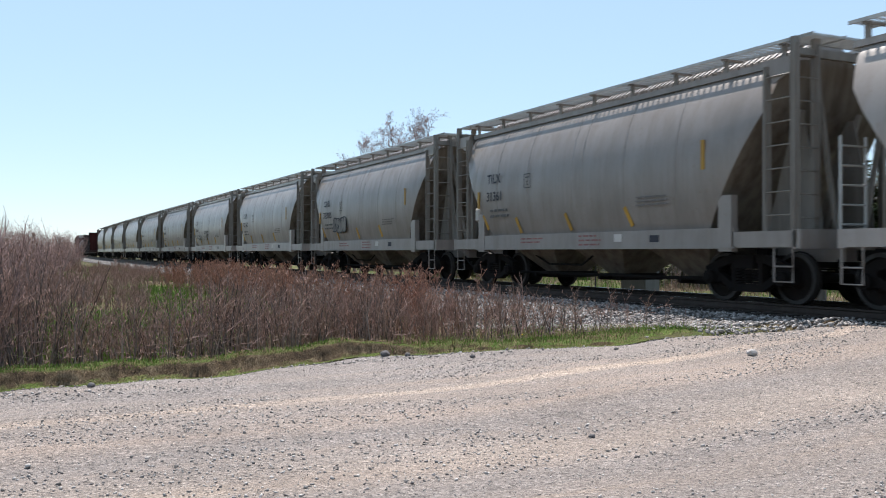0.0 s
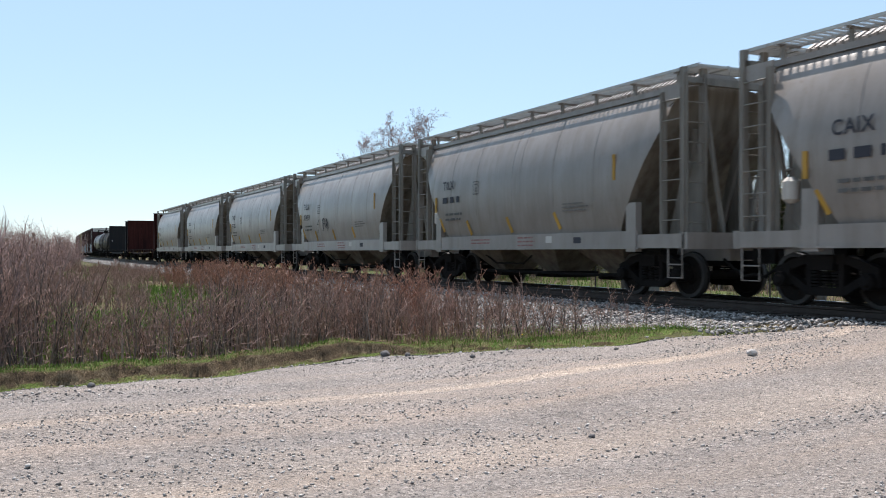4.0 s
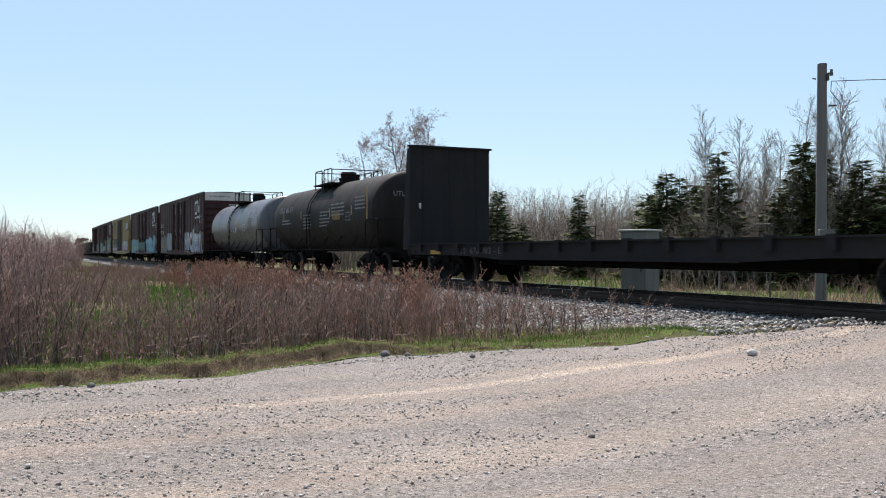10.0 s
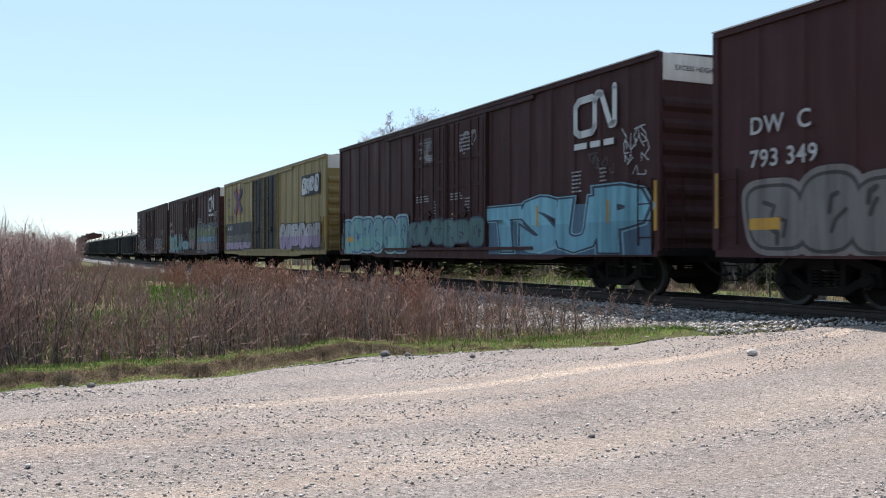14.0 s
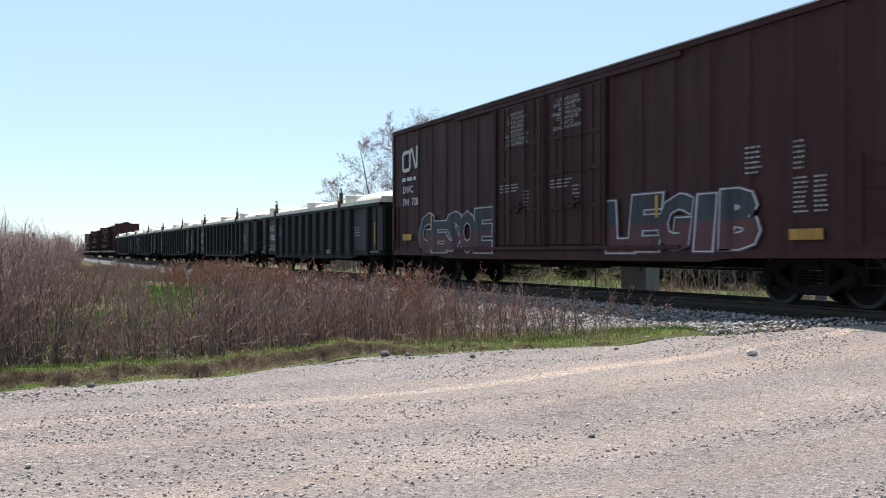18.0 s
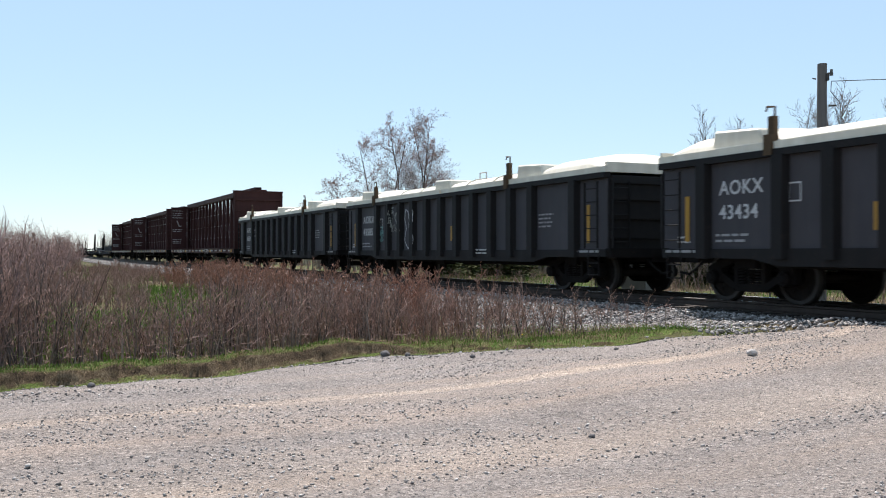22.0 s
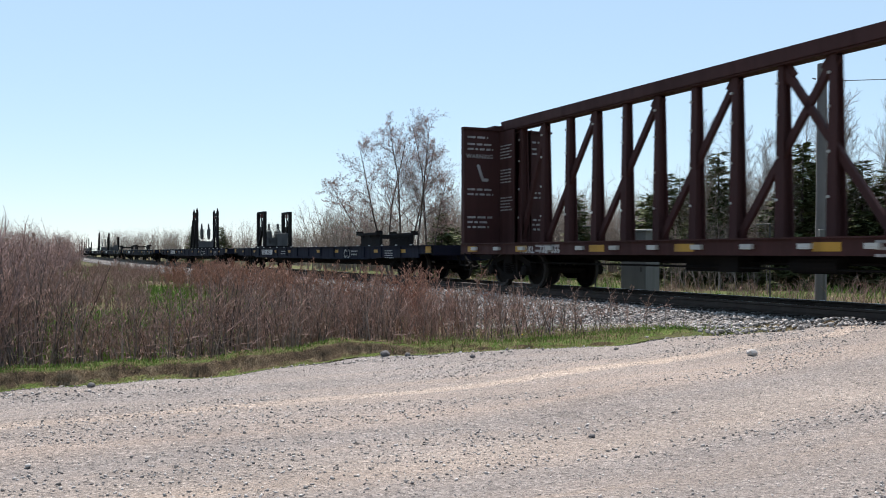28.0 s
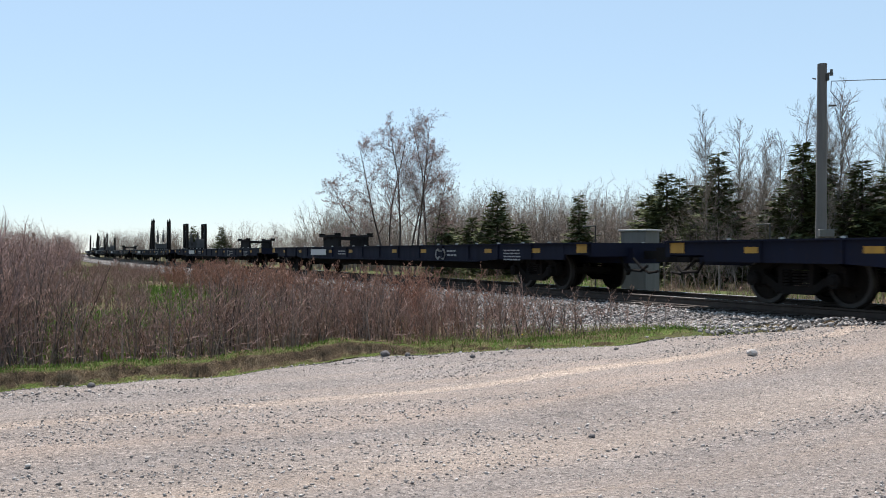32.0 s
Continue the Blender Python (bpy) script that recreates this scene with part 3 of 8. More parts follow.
# ---------------------------------------------------------------- spruces
def spruce_meshes(seed, h, w):
    rng = random.Random(seed)
    t, c = Soup(), Soup()
    t.tube([Vector((0, 0, 0)), Vector((0.02, 0, h * 0.5)), Vector((0, 0.02, h))], [0.09, 0.055, 0.008], 6)
    z = 0.25
    while z < h * 0.985:
        u = z / h
        reach = w * (1 - u) ** 0.82 * rng.uniform(0.78, 1.1) + 0.06
        for k in range(7 if u < 0.7 else 5):
            a = rng.uniform(0, 6.28)
            out = Vector((math.cos(a), math.sin(a), 0))
            L = reach * rng.uniform(0.6, 1.12)
            p0 = Vector((0, 0, z))
            p1 = p0 + out * L * 0.6 + Vector((0, 0, -0.10 * L))
            p2 = p0 + out * L + Vector((0, 0, 0.05 * L))
            c.tube([p0, p1, p2], [0.014, 0.01, 0.004], 3)
            side = Vector((-out.y, out.x, 0))
            m = max(5, int(L * 26))
            for j in range(m):
                f = 0.15 + 0.85 * (j + rng.random()) / m
                q = p0.lerp(p1, f / 0.6) if f < 0.6 else p1.lerp(p2, (f - 0.6) / 0.4)
                d = (out * 0.7 + side * rng.choice((-1, 1)) * rng.uniform(0.4, 1.0) + Vector((0, 0, rng.uniform(-0.45, 0.3)))).normalized()
                c.leaf(q, d, (d.cross(Vector((0, 0, 1))) + Vector((0, 0, rng.uniform(-0.6, 0.6)))).normalized(), rng.uniform(0.16, 0.32) * (0.6 + 0.5 * w), rng.uniform(0.09, 0.15))
        z += rng.uniform(0.11, 0.18) * (0.7 + h * 0.045)
    return t.mesh("trunk", [BARK_DARK]), c.mesh("crown", [NEEDLE])


SPRUCE = [spruce_meshes(5, 5.8, 1.8), spruce_meshes(6, 6.4, 1.7), spruce_meshes(7, 4.6, 1.6)]
SPRUCE_H = (5.8, 6.4, 4.6)
for x, y, h, k in ((3.55, 60, 5.9, 0), (9.2, 62, 5.8, 1), (2.1, 66, 4.4, 2), (5.4, 63, 3.9, 2), (-0.1, 62, 4.6, 2), (12.2, 50, 6.2, 0), (13.2, 51, 6.1, 1), (11.6, 52, 5.2, 2),
                   (14.1, 50, 5.6, 2), (14.3, 47.5, 7.2, 1), (17.7, 45, 7.2, 0), (18.5, 46, 6.2, 1), (16.9, 46, 4.8, 2), (20.6, 45, 6.4, 0), (21.5, 44, 6.0, 2), (19.6, 47, 6.8, 1),
                   (22.9, 45, 6.6, 0), (0.9, 68, 3.8, 2), (23.6, 43, 5.2, 2), (25.2, 44, 6.2, 1), (12.7, 47, 3.6, 2), (-36, 132, 5.6, 1), (-31, 128, 5.4, 0)):
    me = SPRUCE[k]
    q = h / SPRUCE_H[k]
    t = thing("spruce_tree", "dark green young spruce with ragged drooping branches", "tree", "spruces along the wood",
              at=Matrix.LocRotScale(base_at(x, y), Euler((0, 0, tree_rng.uniform(0, 6.28))), (q * 1.2, q * 1.2, q)))
    part("trunk", me[0], BARK_DARK, t)
    part("crown", me[1], NEEDLE, t)


# ---------------------------------------------------------------- far woods, uncountable
def far_kind(seed):
    rng = random.Random(seed)
    s = Soup()
    for _ in range(rng.randint(2, 3)):
        x, y = rng.uniform(-0.9, 0.9), rng.uniform(-0.9, 0.9)
        branch(s, s, rng, Vector((x, y, 0)), Vector((rng.uniform(-0.12, 0.12), rng.uniform(-0.12, 0.12), 1)).normalized(), rng.uniform(0.75, 1.0) * 6.0, 0.045, 0, (11, 6, 2), (0.26, 0.45, 0.5), 36, 0.4, 0.0, 0.12)
    v = np.array(s.v)
    f = np.array([q[:3] for q in s.f] + [(q[0], q[2], q[3]) for q in s.f if len(q) == 4])
    return v, f


FAR = [far_kind(60 + k) for k in range(5)]


def wood(name, label, spots, mat, seed):
    rng = np.random.default_rng(seed)
    vs, fs, base = [], [], 0
    for x, y, h in spots:
        v, f = FAR[rng.integers(len(FAR))]
        a = rng.uniform(0, 6.28)
        k = h / 6.0
        wide = k * rng.uniform(0.9, 1.35)
        c, s = math.cos(a) * wide, math.sin(a) * wide
        z = ground_z(n_of(x, y), s_of(x, y)) - 0.05
        vs.append(np.c_[v[:, 0] * c - v[:, 1] * s + x, v[:, 0] * s + v[:, 1] * c + y, v[:, 2] * k + z])
        fs.append(f + base)
        base += len(v)
    v, f = np.concatenate(vs), np.concatenate(fs)
    return tagged(new(name, tri_mesh(name, v, f, mat)), label, "woods", kind="stuff")


def band(rng, k0, k1, d0, d1, count, h0, h1):
    """Trees spread over a wedge of ground between two bearings and two distances."""
    out = []
    for _ in range(count):
        d = rng.uniform(d0, d1)
        k = rng.uniform(k0, k1)
        h = rng.uniform(h0, h1)
        out.append((k * d, d, h))
    return out


wr = random.Random(12)
wood("woods_behind", "leafless brown-grey woods behind the meadow", band(wr, 0.00, 0.26, 74, 100, 270, 4.6, 7.9) + band(wr, 0.24, 0.62, 52, 72, 220, 4.6, 7.4)
     + band(wr, -0.14, 0.02, 82, 112, 150, 4.4, 7.2) + band(wr, 0.24, 0.5, 44, 52, 60, 2.4, 4.2), FAR_TWIG, 1)
wood("woods_far", "distant leafless thickets beyond the bend", band(wr, -0.245, -0.15, 125, 150, 60, 4.0, 6.6) + band(wr, -0.37, -0.27, 172, 196, 110, 4.6, 6.8)
     + band(wr, -0.275, -0.21, 160, 190, 60, 3.0, 4.8) + band(wr, -0.16, -0.05, 115, 140, 90, 3.4, 5.4) + band(wr, 0.0, 0.9, 130, 220, 150, 6.0, 8.5), FAR_TWIG, 2)
wood("willow_scrub", "tall leafless willow scrub along the near side of the track", band(wr, -0.60, -0.425, 46, 72, 210, 2.6, 3.7) + band(wr, -0.62, -0.44, 32, 46, 130, 2.0, 2.9)
     + band(wr, -0.430, -0.402, 78, 112, 80, 2.4, 4.0) + band(wr, -0.75, -0.45, 18, 30, 100, 1.5, 2.2), WILLOW, 3)


# ---------------------------------------------------------------- the shrub thicket beside the road
def thicket():
    rng = random.Random(31)
    stems, tips, litter = Soup(), Soup(), Soup()
    spots = []
    for _ in range(2750):
        n = rng.uniform(-9.0, 10.2)
        s = road_edge(n) + 0.8 + rng.expovariate(1 / 4.4)
        if s > 38 or n > track_n(s) - 3.1:
            continue
        keep = 1.0
        if n > 5.2:
            keep = max(0.2, 1 - (n - 5.2) / 3.6)
        if n > 9.2:
            keep *= 0.4
        if n < 2.5 and s > 16.0:
            keep *= 0.3
        elif s - road_edge(n) > 3.0 and n < 7.5:
            keep *= 0.45
        if noise.noise((n * 0.55, s * 0.36, 9.0)) < -0.12:
            keep *= 0.22
        if rng.random() < keep:
            spots.append((n, s))
    for n, s in spots:
        g = ground_z(n, s)
        p = sn(s, n, g - 0.02)
        back = s - road_edge(n)
        bearing = p.x / p.y
        top = ease(n, [(-9, 1.42), (0, 1.38), (2.5, 1.26), (5.3, 1.06), (7.0, 0.90), (8.5, 0.82), (10.5, 0.66)])
        top += 0.16 * noise.noise((n * 0.7, s * 0.5, 3.0)) - 0.02 * max(0.0, back - 3.0)
        top *= ease(bearing, [(-9, 1.25), (-0.44, 1.22), (-0.405, 0.95), (-0.385, 0.56), (-0.30, 0.62), (-0.24, 0.98), (9, 1.0)])
        for _ in range(rng.choice((1, 1, 2, 3))):
            h = (top - g) * rng.choice((0.55, 0.72, 0.86, 1.0)) * rng.uniform(0.88, 1.06)
            d = Vector((rng.gauss(0, 0.13), rng.gauss(0, 0.13), 1)).normalized()
            q = p + Vector((rng.gauss(0, 0.05), rng.gauss(0, 0.05), 0))
            r = rng.uniform(0.005, 0.010) * (1.5 if rng.random() < 0.2 else 1.0)
            mid = q + d * h * 0.5 + Vector((rng.gauss(0, 0.03), rng.gauss(0, 0.03), 0))
            end = mid + (d + Vector((rng.gauss(0, 0.16), rng.gauss(0, 0.16), 0))).normalized() * h * 0.5
            stems.tube([q, mid, end], [r, r * 0.75, r * 0.35], 3)
            for k in range(rng.randint(3, 7)):
                u = rng.uniform(0.3, 1.0)
                b = q.lerp(mid, u * 2) if u < 0.5 else mid.lerp(end, u * 2 - 1)
                e = Vector((rng.gauss(0, 0.6), rng.gauss(0, 0.6), 1)).normalized()
                L = rng.uniform(0.12, 0.36)
                c = b + e * L
                tips.tube([b, c], [0.0038, 0.0018], 3)
                for _ in range(3):
                    f = b.lerp(c, rng.uniform(0.3, 1.0))
                    v = Vector((rng.gauss(0, 0.6), rng.gauss(0, 0.6), 1)).normalized()
                    tips.leaf(f, v, v.orthogonal().normalized(), rng.uniform(0.03, 0.07), rng.uniform(0.010, 0.022))
        for _ in range(3):
            f = p + Vector((rng.gauss(0, 0.28), rng.gauss(0, 0.28), rng.uniform(0.02, 0.45)))
            v = Vector((rng.gauss(0, 1.0), rng.gauss(0, 1.0), rng.uniform(-0.2, 0.9))).normalized()
            litter.tube([f, f + v * rng.uniform(0.12, 0.38)], [0.0045, 0.002], 3)
    tagged(new("shrub_stems", stems.mesh("shrub_stems", [SHRUB_STEM])), "loose thicket of thin dark leafless shrub stems", "shrubs", kind="stuff")
    tagged(new("shrub_twigs", tips.mesh("shrub_twigs", [SHRUB_TIP])), "reddish brown twigs and buds of the thicket", "shrubs", kind="stuff")
    tagged(new("dead_twigs", litter.mesh("dead_twigs", [BUD])), "pale dead twigs tangled low in the thicket", "shrubs", kind="stuff")


thicket()


def near_bush():
    """The large bush beside the road whose twigs reach up against the sky."""
    rng = random.Random(8)
    bush = thing("bush", "tall leafless roadside bush with pale crossing twigs", "bush", at=Matrix.Translation(base_at(-5.85, 10.6)))
    a, b = Soup(), Soup()
    for k in range(64):
        ang = rng.uniform(0, 6.28)
        base = Vector((rng.gauss(-0.45, 0.5), rng.gauss(0, 0.6), 0))
        d = Vector((math.cos(ang) * 0.35, math.sin(ang) * 0.35, 1)).normalized()
        grow(a if k % 3 else b, rng, base, d, rng.uniform(0.9, 1.6), 0.010, 1, 3, (0, 0, 0), 1 if k % 3 == 0 else 0, 38, 3, 0.15)
    for x, lean, h in ((0.40, 0.30, 1.45), (0.10, 0.22, 1.5), (0.70, 0.14, 1.15)):
        grow(a, rng, Vector((x, 0, 0.2)), Vector((lean, 0.0, 1)).normalized(), h, 0.009, 1, 3, (0, 0, 0), 0, 30, 3, 0.2)
    part("stem", a.mesh("stem", [WILLOW]), WILLOW, bush)
    part("twig_mass", b.mesh("twig_mass", [SHRUB_TIP, BUD]), SHRUB_TIP, bush)


near_bush()


# ---------------------------------------------------------------- grass
def blades(name, label, spots, mat, seed, lo, hi, width, droop=0.35):
    """One curved two-piece blade at each spot of (n, s)."""
    rng = np.random.default_rng(seed)
    n = len(spots)
    v = np.zeros((n, 5, 3))
    p = np.array([tuple(sn(s, a, ground_z(a, s) - 0.01)) for a, s in spots])
    ang = rng.uniform(0, 6.283, n)
    h = rng.uniform(lo, hi, n)
    w = width * rng.uniform(0.6, 1.3, n)
    lean = rng.normal(0, 1, (n, 2)) * (h * droop)[:, None]
    side = np.c_[np.cos(ang), np.sin(ang)] * w[:, None] / 2
    v[:, 0, :2], v[:, 1, :2] = p[:, :2] - side, p[:, :2] + side
    v[:, 0, 2] = v[:, 1, 2] = p[:, 2]
    v[:, 2, :2] = p[:, :2] + lean * 0.35 - side * 0.7
    v[:, 3, :2] = p[:, :2] + lean * 0.35 + side * 0.7
    v[:, 2, 2] = v[:, 3, 2] = p[:, 2] + h * 0.62
    v[:, 4, :2] = p[:, :2] + lean
    v[:, 4, 2] = p[:, 2] + h * 0.97
    idx = np.arange(n)[:, None] * 5
    f4 = (idx + np.array([[0, 1, 3, 2]])).tolist()
    f3 = (idx + np.array([[2, 3, 4]])).tolist()
    me = bpy.data.meshes.new(name)
    me.from_pydata(v.reshape(-1, 3).tolist(), [], f4 + f3)
    me.materials.append(mat)
    tagged(new(name, me), label, "grass", kind="stuff")


def bank_spots(rng, count, lo, hi, n0=-9.0, n1=10.5):
    out = []
    while len(out) < count:
        n = rng.uniform(n0, n1)
        out.append((n, road_edge(n) + rng.uniform(lo, hi)))
    return out


gr = random.Random(55)
green, dry, lawn, thatch = [], [], [], []
for n, s in bank_spots(gr, 34000, 0.16, 1.35, -9.0, 9.6):
    (lawn if noise.noise((n * 0.9, s * 0.9, 4.0)) + gr.uniform(-0.3, 0.3) + (s - road_edge(n) - 0.3) > -0.12 else thatch).append((n, s))
thatch += bank_spots(gr, 6500, 0.03, 0.42, -9.0, 7.5)
thatch += bank_spots(gr, 300, -0.2, 0.1, -9.0, 9.6)
sedge = []
for _ in range(9500):
    n, s = gr.uniform(-9, 7.0), 0.0
    s = road_edge(n) + 0.9 + gr.expovariate(1 / 6.0)
    if s < 44 and n < track_n(s) - 2.5 and noise.noise((n * 0.3, s * 0.3, 15.0)) > -0.18:
        sedge.append((n, s))
for _ in range(24000):
    n, s = gr.uniform(-9, 11.0), gr.uniform(11, 42)
    if s < road_edge(n) + 0.9 or n > track_n(s) - 2.3:
        continue
    (green if noise.noise((n * 0.35, s * 0.22, 1.0)) > -0.12 + gr.uniform(-0.15, 0.15) else dry).append((n, s))
for _ in range(16000):
    n = gr.uniform(5.0, 11.2)
    s = road_edge(n) + gr.uniform(0.0, 6.5)
    if n < track_n(s) - 2.9 - gr.random() ** 2 * 1.6 and gr.random() < (1.0 if s > 12.5 else 10.2 - n):
        (green if gr.random() < 0.66 else dry).append((n, s))
blades("verge_grass", "short fresh green grass on the road's verge", lawn, GREEN, 11, 0.02, 0.075, 0.008)
blades("verge_thatch", "flattened straw on the road's verge", thatch, DRY, 12, 0.02, 0.07, 0.007, 1.1)
blades("grass_new", "fresh green spring grass on the bank", green, GREEN, 1, 0.03, 0.13, 0.008)
blades("sedge", "brown dead sedge standing among the shrubs", sedge, SEDGE, 7, 0.18, 0.62, 0.010, 0.35)
blades("grass_dry", "flattened dead straw-coloured grass on the bank", dry, DRY, 2, 0.05, 0.18, 0.008, 0.9)
back_g, back_d = [], []
for _ in range(26000):
    n, s = gr.uniform(15.9, 44), gr.uniform(-6, 62)
    if n - 15.9 < 28 * gr.random() ** 1.3:
        continue
    (back_g if noise.noise((n * 0.12, s * 0.12, 6.0)) + gr.uniform(-0.2, 0.2) > -0.08 else back_d).append((n, s))
for _ in range(14000):
    n, s = 15.7 + abs(gr.gauss(0, 4.5)), gr.uniform(2, 62)
    (back_g if noise.noise((n * 0.12, s * 0.12, 6.0)) + gr.uniform(-0.2, 0.2) > -0.08 else back_d).append((n, s))
blades("meadow_new", "green grass of the meadow behind the track", back_g, GREEN, 3, 0.15, 0.42, 0.03)
blades("meadow_dry", "dry grass of the meadow behind the track", back_d, DRY, 4, 0.2, 0.6, 0.028, 0.5)


def field_scrub():
    """Low scrub and tussocks along the near side of the track, away down the line."""
    rng = random.Random(19)
    s = Soup()
    tuft = []
    for _ in range(3900):
        a = 15 + 85 * rng.random() ** 1.3
        n = rng.uniform(-6, track_n(a) - (2.9 if a > 34 else 4.2))
        if noise.noise((n * 0.22, a * 0.09, 21.0)) < 0.04:
            tuft += [(n + rng.gauss(0, 0.3), a + rng.gauss(0, 0.3)) for _ in range(12)]
            continue
        p = sn(a, n, ground_z(n, a))
        for _ in range(3):
            d = Vector((rng.gauss(0, 0.2), rng.gauss(0, 0.2), 1)).normalized()
            h = rng.uniform(0.4, 1.0) * (1.0 if a < 45 else 0.8)
            s.tube([p, p + d * h], [0.011, 0.005], 3)
            for _ in range(6):
                b = p + d * h * rng.uniform(0.3, 1)
                e = Vector((rng.gauss(0, 0.6), rng.gauss(0, 0.6), 1)).normalized()
                s.tube([b, b + e * 0.3], [0.006, 0.003], 3)
    red = Soup()
    for _ in range(640):
        a = rng.uniform(16.5, 48)
        n = track_n(a) - rng.uniform(3.1, 6.4)
        p = sn(a, n, ground_z(n, a))
        if p.x / p.y > 0.05 or noise.noise((n * 0.7, a * 0.3, 33.0)) < -0.02:
            continue
        for _ in range(3):
            d = Vector((rng.gauss(0, 0.2), rng.gauss(0, 0.2), 1)).normalized()
            h = rng.uniform(0.5, 1.0) * (1.12 - p.z)
            red.tube([p, p + d * h], [0.009, 0.003], 3)
            for _ in range(7):
                b = p + d * h * rng.uniform(0.3, 1)
                e = Vector((rng.gauss(0, 0.7), rng.gauss(0, 0.7), 1)).normalized()
                L = rng.uniform(0.15, 0.32)
                red.tube([b, b + e * L], [0.006, 0.003], 3)
                for _ in range(3):
                    v = Vector((rng.gauss(0, 0.7), rng.gauss(0, 0.7), 1)).normalized()
                    red.leaf(b + e * L * rng.uniform(0.3, 1), v, v.orthogonal().normalized(), rng.uniform(0.05, 0.10), rng.uniform(0.02, 0.035))
    tagged(new("red_scrub", red.mesh("red_scrub", [SHRUB_RED])), "rusty red-brown budding shrubs beside the ballast", "shrubs", kind="stuff")
    tagged(new("field_scrub", s.mesh("field_scrub", [SHRUB_TIP])), "low reddish brown scrub along the railway bank", "shrubs", kind="stuff")
    blades("field_grass", "green tussock grass along the railway bank", tuft, GREEN, 23, 0.12, 0.34, 0.03)


field_scrub()


def back_scrub():
    rng = random.Random(91)
    s = Soup()
    for _ in range(620):
        n = rng.uniform(18, 36)
        a = rng.uniform(-4, 26) if rng.random() < 0.75 else rng.uniform(26, 58)
        p = sn(a, n, ground_z(n, a))
        for _ in range(3):
            d = Vector((rng.gauss(0, 0.25), rng.gauss(0, 0.25), 1)).normalized()
            h = rng.uniform(0.35, 0.95)
            s.tube([p, p + d * h], [0.008, 0.003], 3)
            for _ in range(4):
                b = p + d * h * rng.uniform(0.4, 1)
                e = Vector((rng.gauss(0, 0.6), rng.gauss(0, 0.6), 1)).normalized()
                s.tube([b, b + e * 0.25], [0.005, 0.002], 3)
    tagged(new("meadow_scrub", s.mesh("meadow_scrub", [SHRUB_TIP])), "low reddish scrub in the meadow behind the track", "shrubs", kind="stuff")


back_scrub()


# ---------------------------------------------------------------- stones
STONE = np.array([(1, 0, 0), (-0.9, 0.1, 0.05), (0.1, 0.95, 0), (-0.1, -1, 0.1), (0.05, 0.1, 0.8), (0, -0.1, -0.7), (0.62, 0.6, 0.42), (-0.6, -0.55, 0.5)])
STONE_F = np.array([(0, 6, 4), (6, 2, 4), (2, 1, 4), (1, 7, 4), (7, 3, 4), (3, 0, 4), (0, 2, 6), (1, 3, 7), (0, 5, 2), (2, 5, 1), (1, 5, 3), (3, 5, 0)])


def stones(name, label, category, places, sizes, mat, seed, flat=0.75):
    rng = np.random.default_rng(seed)
    n = len(places)
    p = np.array(places)
    r = np.array(sizes)
    v = STONE[None] * (1 + rng.normal(0, 0.16, (n, 8, 3)))
    v = v * rng.uniform(0.65, 1.25, (n, 1, 3)) * r[:, None, None]
    v[:, :, 2] *= flat
    for ax in (0, 1, 2):
        a = rng.uniform(0, 6.283, n) if ax == 2 else rng.uniform(-0.6, 0.6, n)
        c, s = np.cos(a)[:, None], np.sin(a)[:, None]
        i, j = ((1, 2), (0, 2), (0, 1))[ax]
        vi, vj = v[:, :, i].copy(), v[:, :, j].copy()
        v[:, :, i], v[:, :, j] = vi * c - vj * s, vi * s + vj * c
    v += p[:, None, :]
    f = (np.arange(n)[:, None, None] * 8 + STONE_F[None]).reshape(-1, 3)
    return tagged(new(name, tri_mesh(name, v.reshape(-1, 3), f, mat)), label, category, kind="stuff")


def bed_height(d):
    d = abs(d)
    if d < 1.75:
        return BED - 0.02
    return BED - 0.02 - 0.18 * (d - 1.75) / 0.6 if d < 2.35 else BED - 0.2 - 0.22 * (d - 2.35) / 0.35


sr = random.Random(66)
pl, sz = [], []
for _ in range(54000):
    s = 6 + 56 * sr.random() ** 1.6
    d = -2.8 - abs(sr.gauss(0, 0.5)) if sr.random() < 0.16 else sr.uniform(-2.85, 1.2) if sr.random() < 0.9 else sr.uniform(1.2, 2.7)
    if s < road_edge(TRACK_N + d) - 0.3:
        continue
    q = sn(s, TRACK_N + d)
    pl.append((q.x, q.y, max(bed_height(d), ground_z(TRACK_N + d, s) if d < -1.6 else -9) + sr.uniform(-0.01, 0.03)))
    sz.append(sr.uniform(0.02, 0.044))
stones("ballast_stones", "loose angular grey and white ballast stones", "ballast", pl, sz, BALLAST, 3, 0.85)
pl, sz = [], []
for _ in range(52000):
    n, s = sr.uniform(-5.5, 11.8), sr.uniform(3.5, 12.8)
    if s > road_edge(n) - 0.02:
        continue
    size = (0.004 + 0.010 * sr.random() ** 3.2) * (1.35 if noise.noise((n * 0.25, s * 1.3, 12.0)) > 0.05 else 0.75)
    if s > road_edge(n) - 0.9 and sr.random() < 0.5:
        size *= 1.6
    q = sn(s, n, road_height(n, s) + size * 0.25)
    pl.append(tuple(q))
    sz.append(size)
stones("road_pebbles", "loose pebbles and grit scattered on the gravel road", "gravel", pl, sz, PEBBLE, 4)
rock_bm = bmesh.new()
bmesh.ops.create_icosphere(rock_bm, subdivisions=2, radius=1.0)
for v in rock_bm.verts:
    v.co *= 1 + 0.25 * noise.noise(v.co * 1.3) + 0.08 * noise.noise(v.co * 3)
    v.co.z *= 0.62
DARK_ROCK_ME = mesh_of("stone", rock_bm.copy(), DARK_ROCK, True)
ROCK = mesh_of("stone", rock_bm, PEBBLE, True)
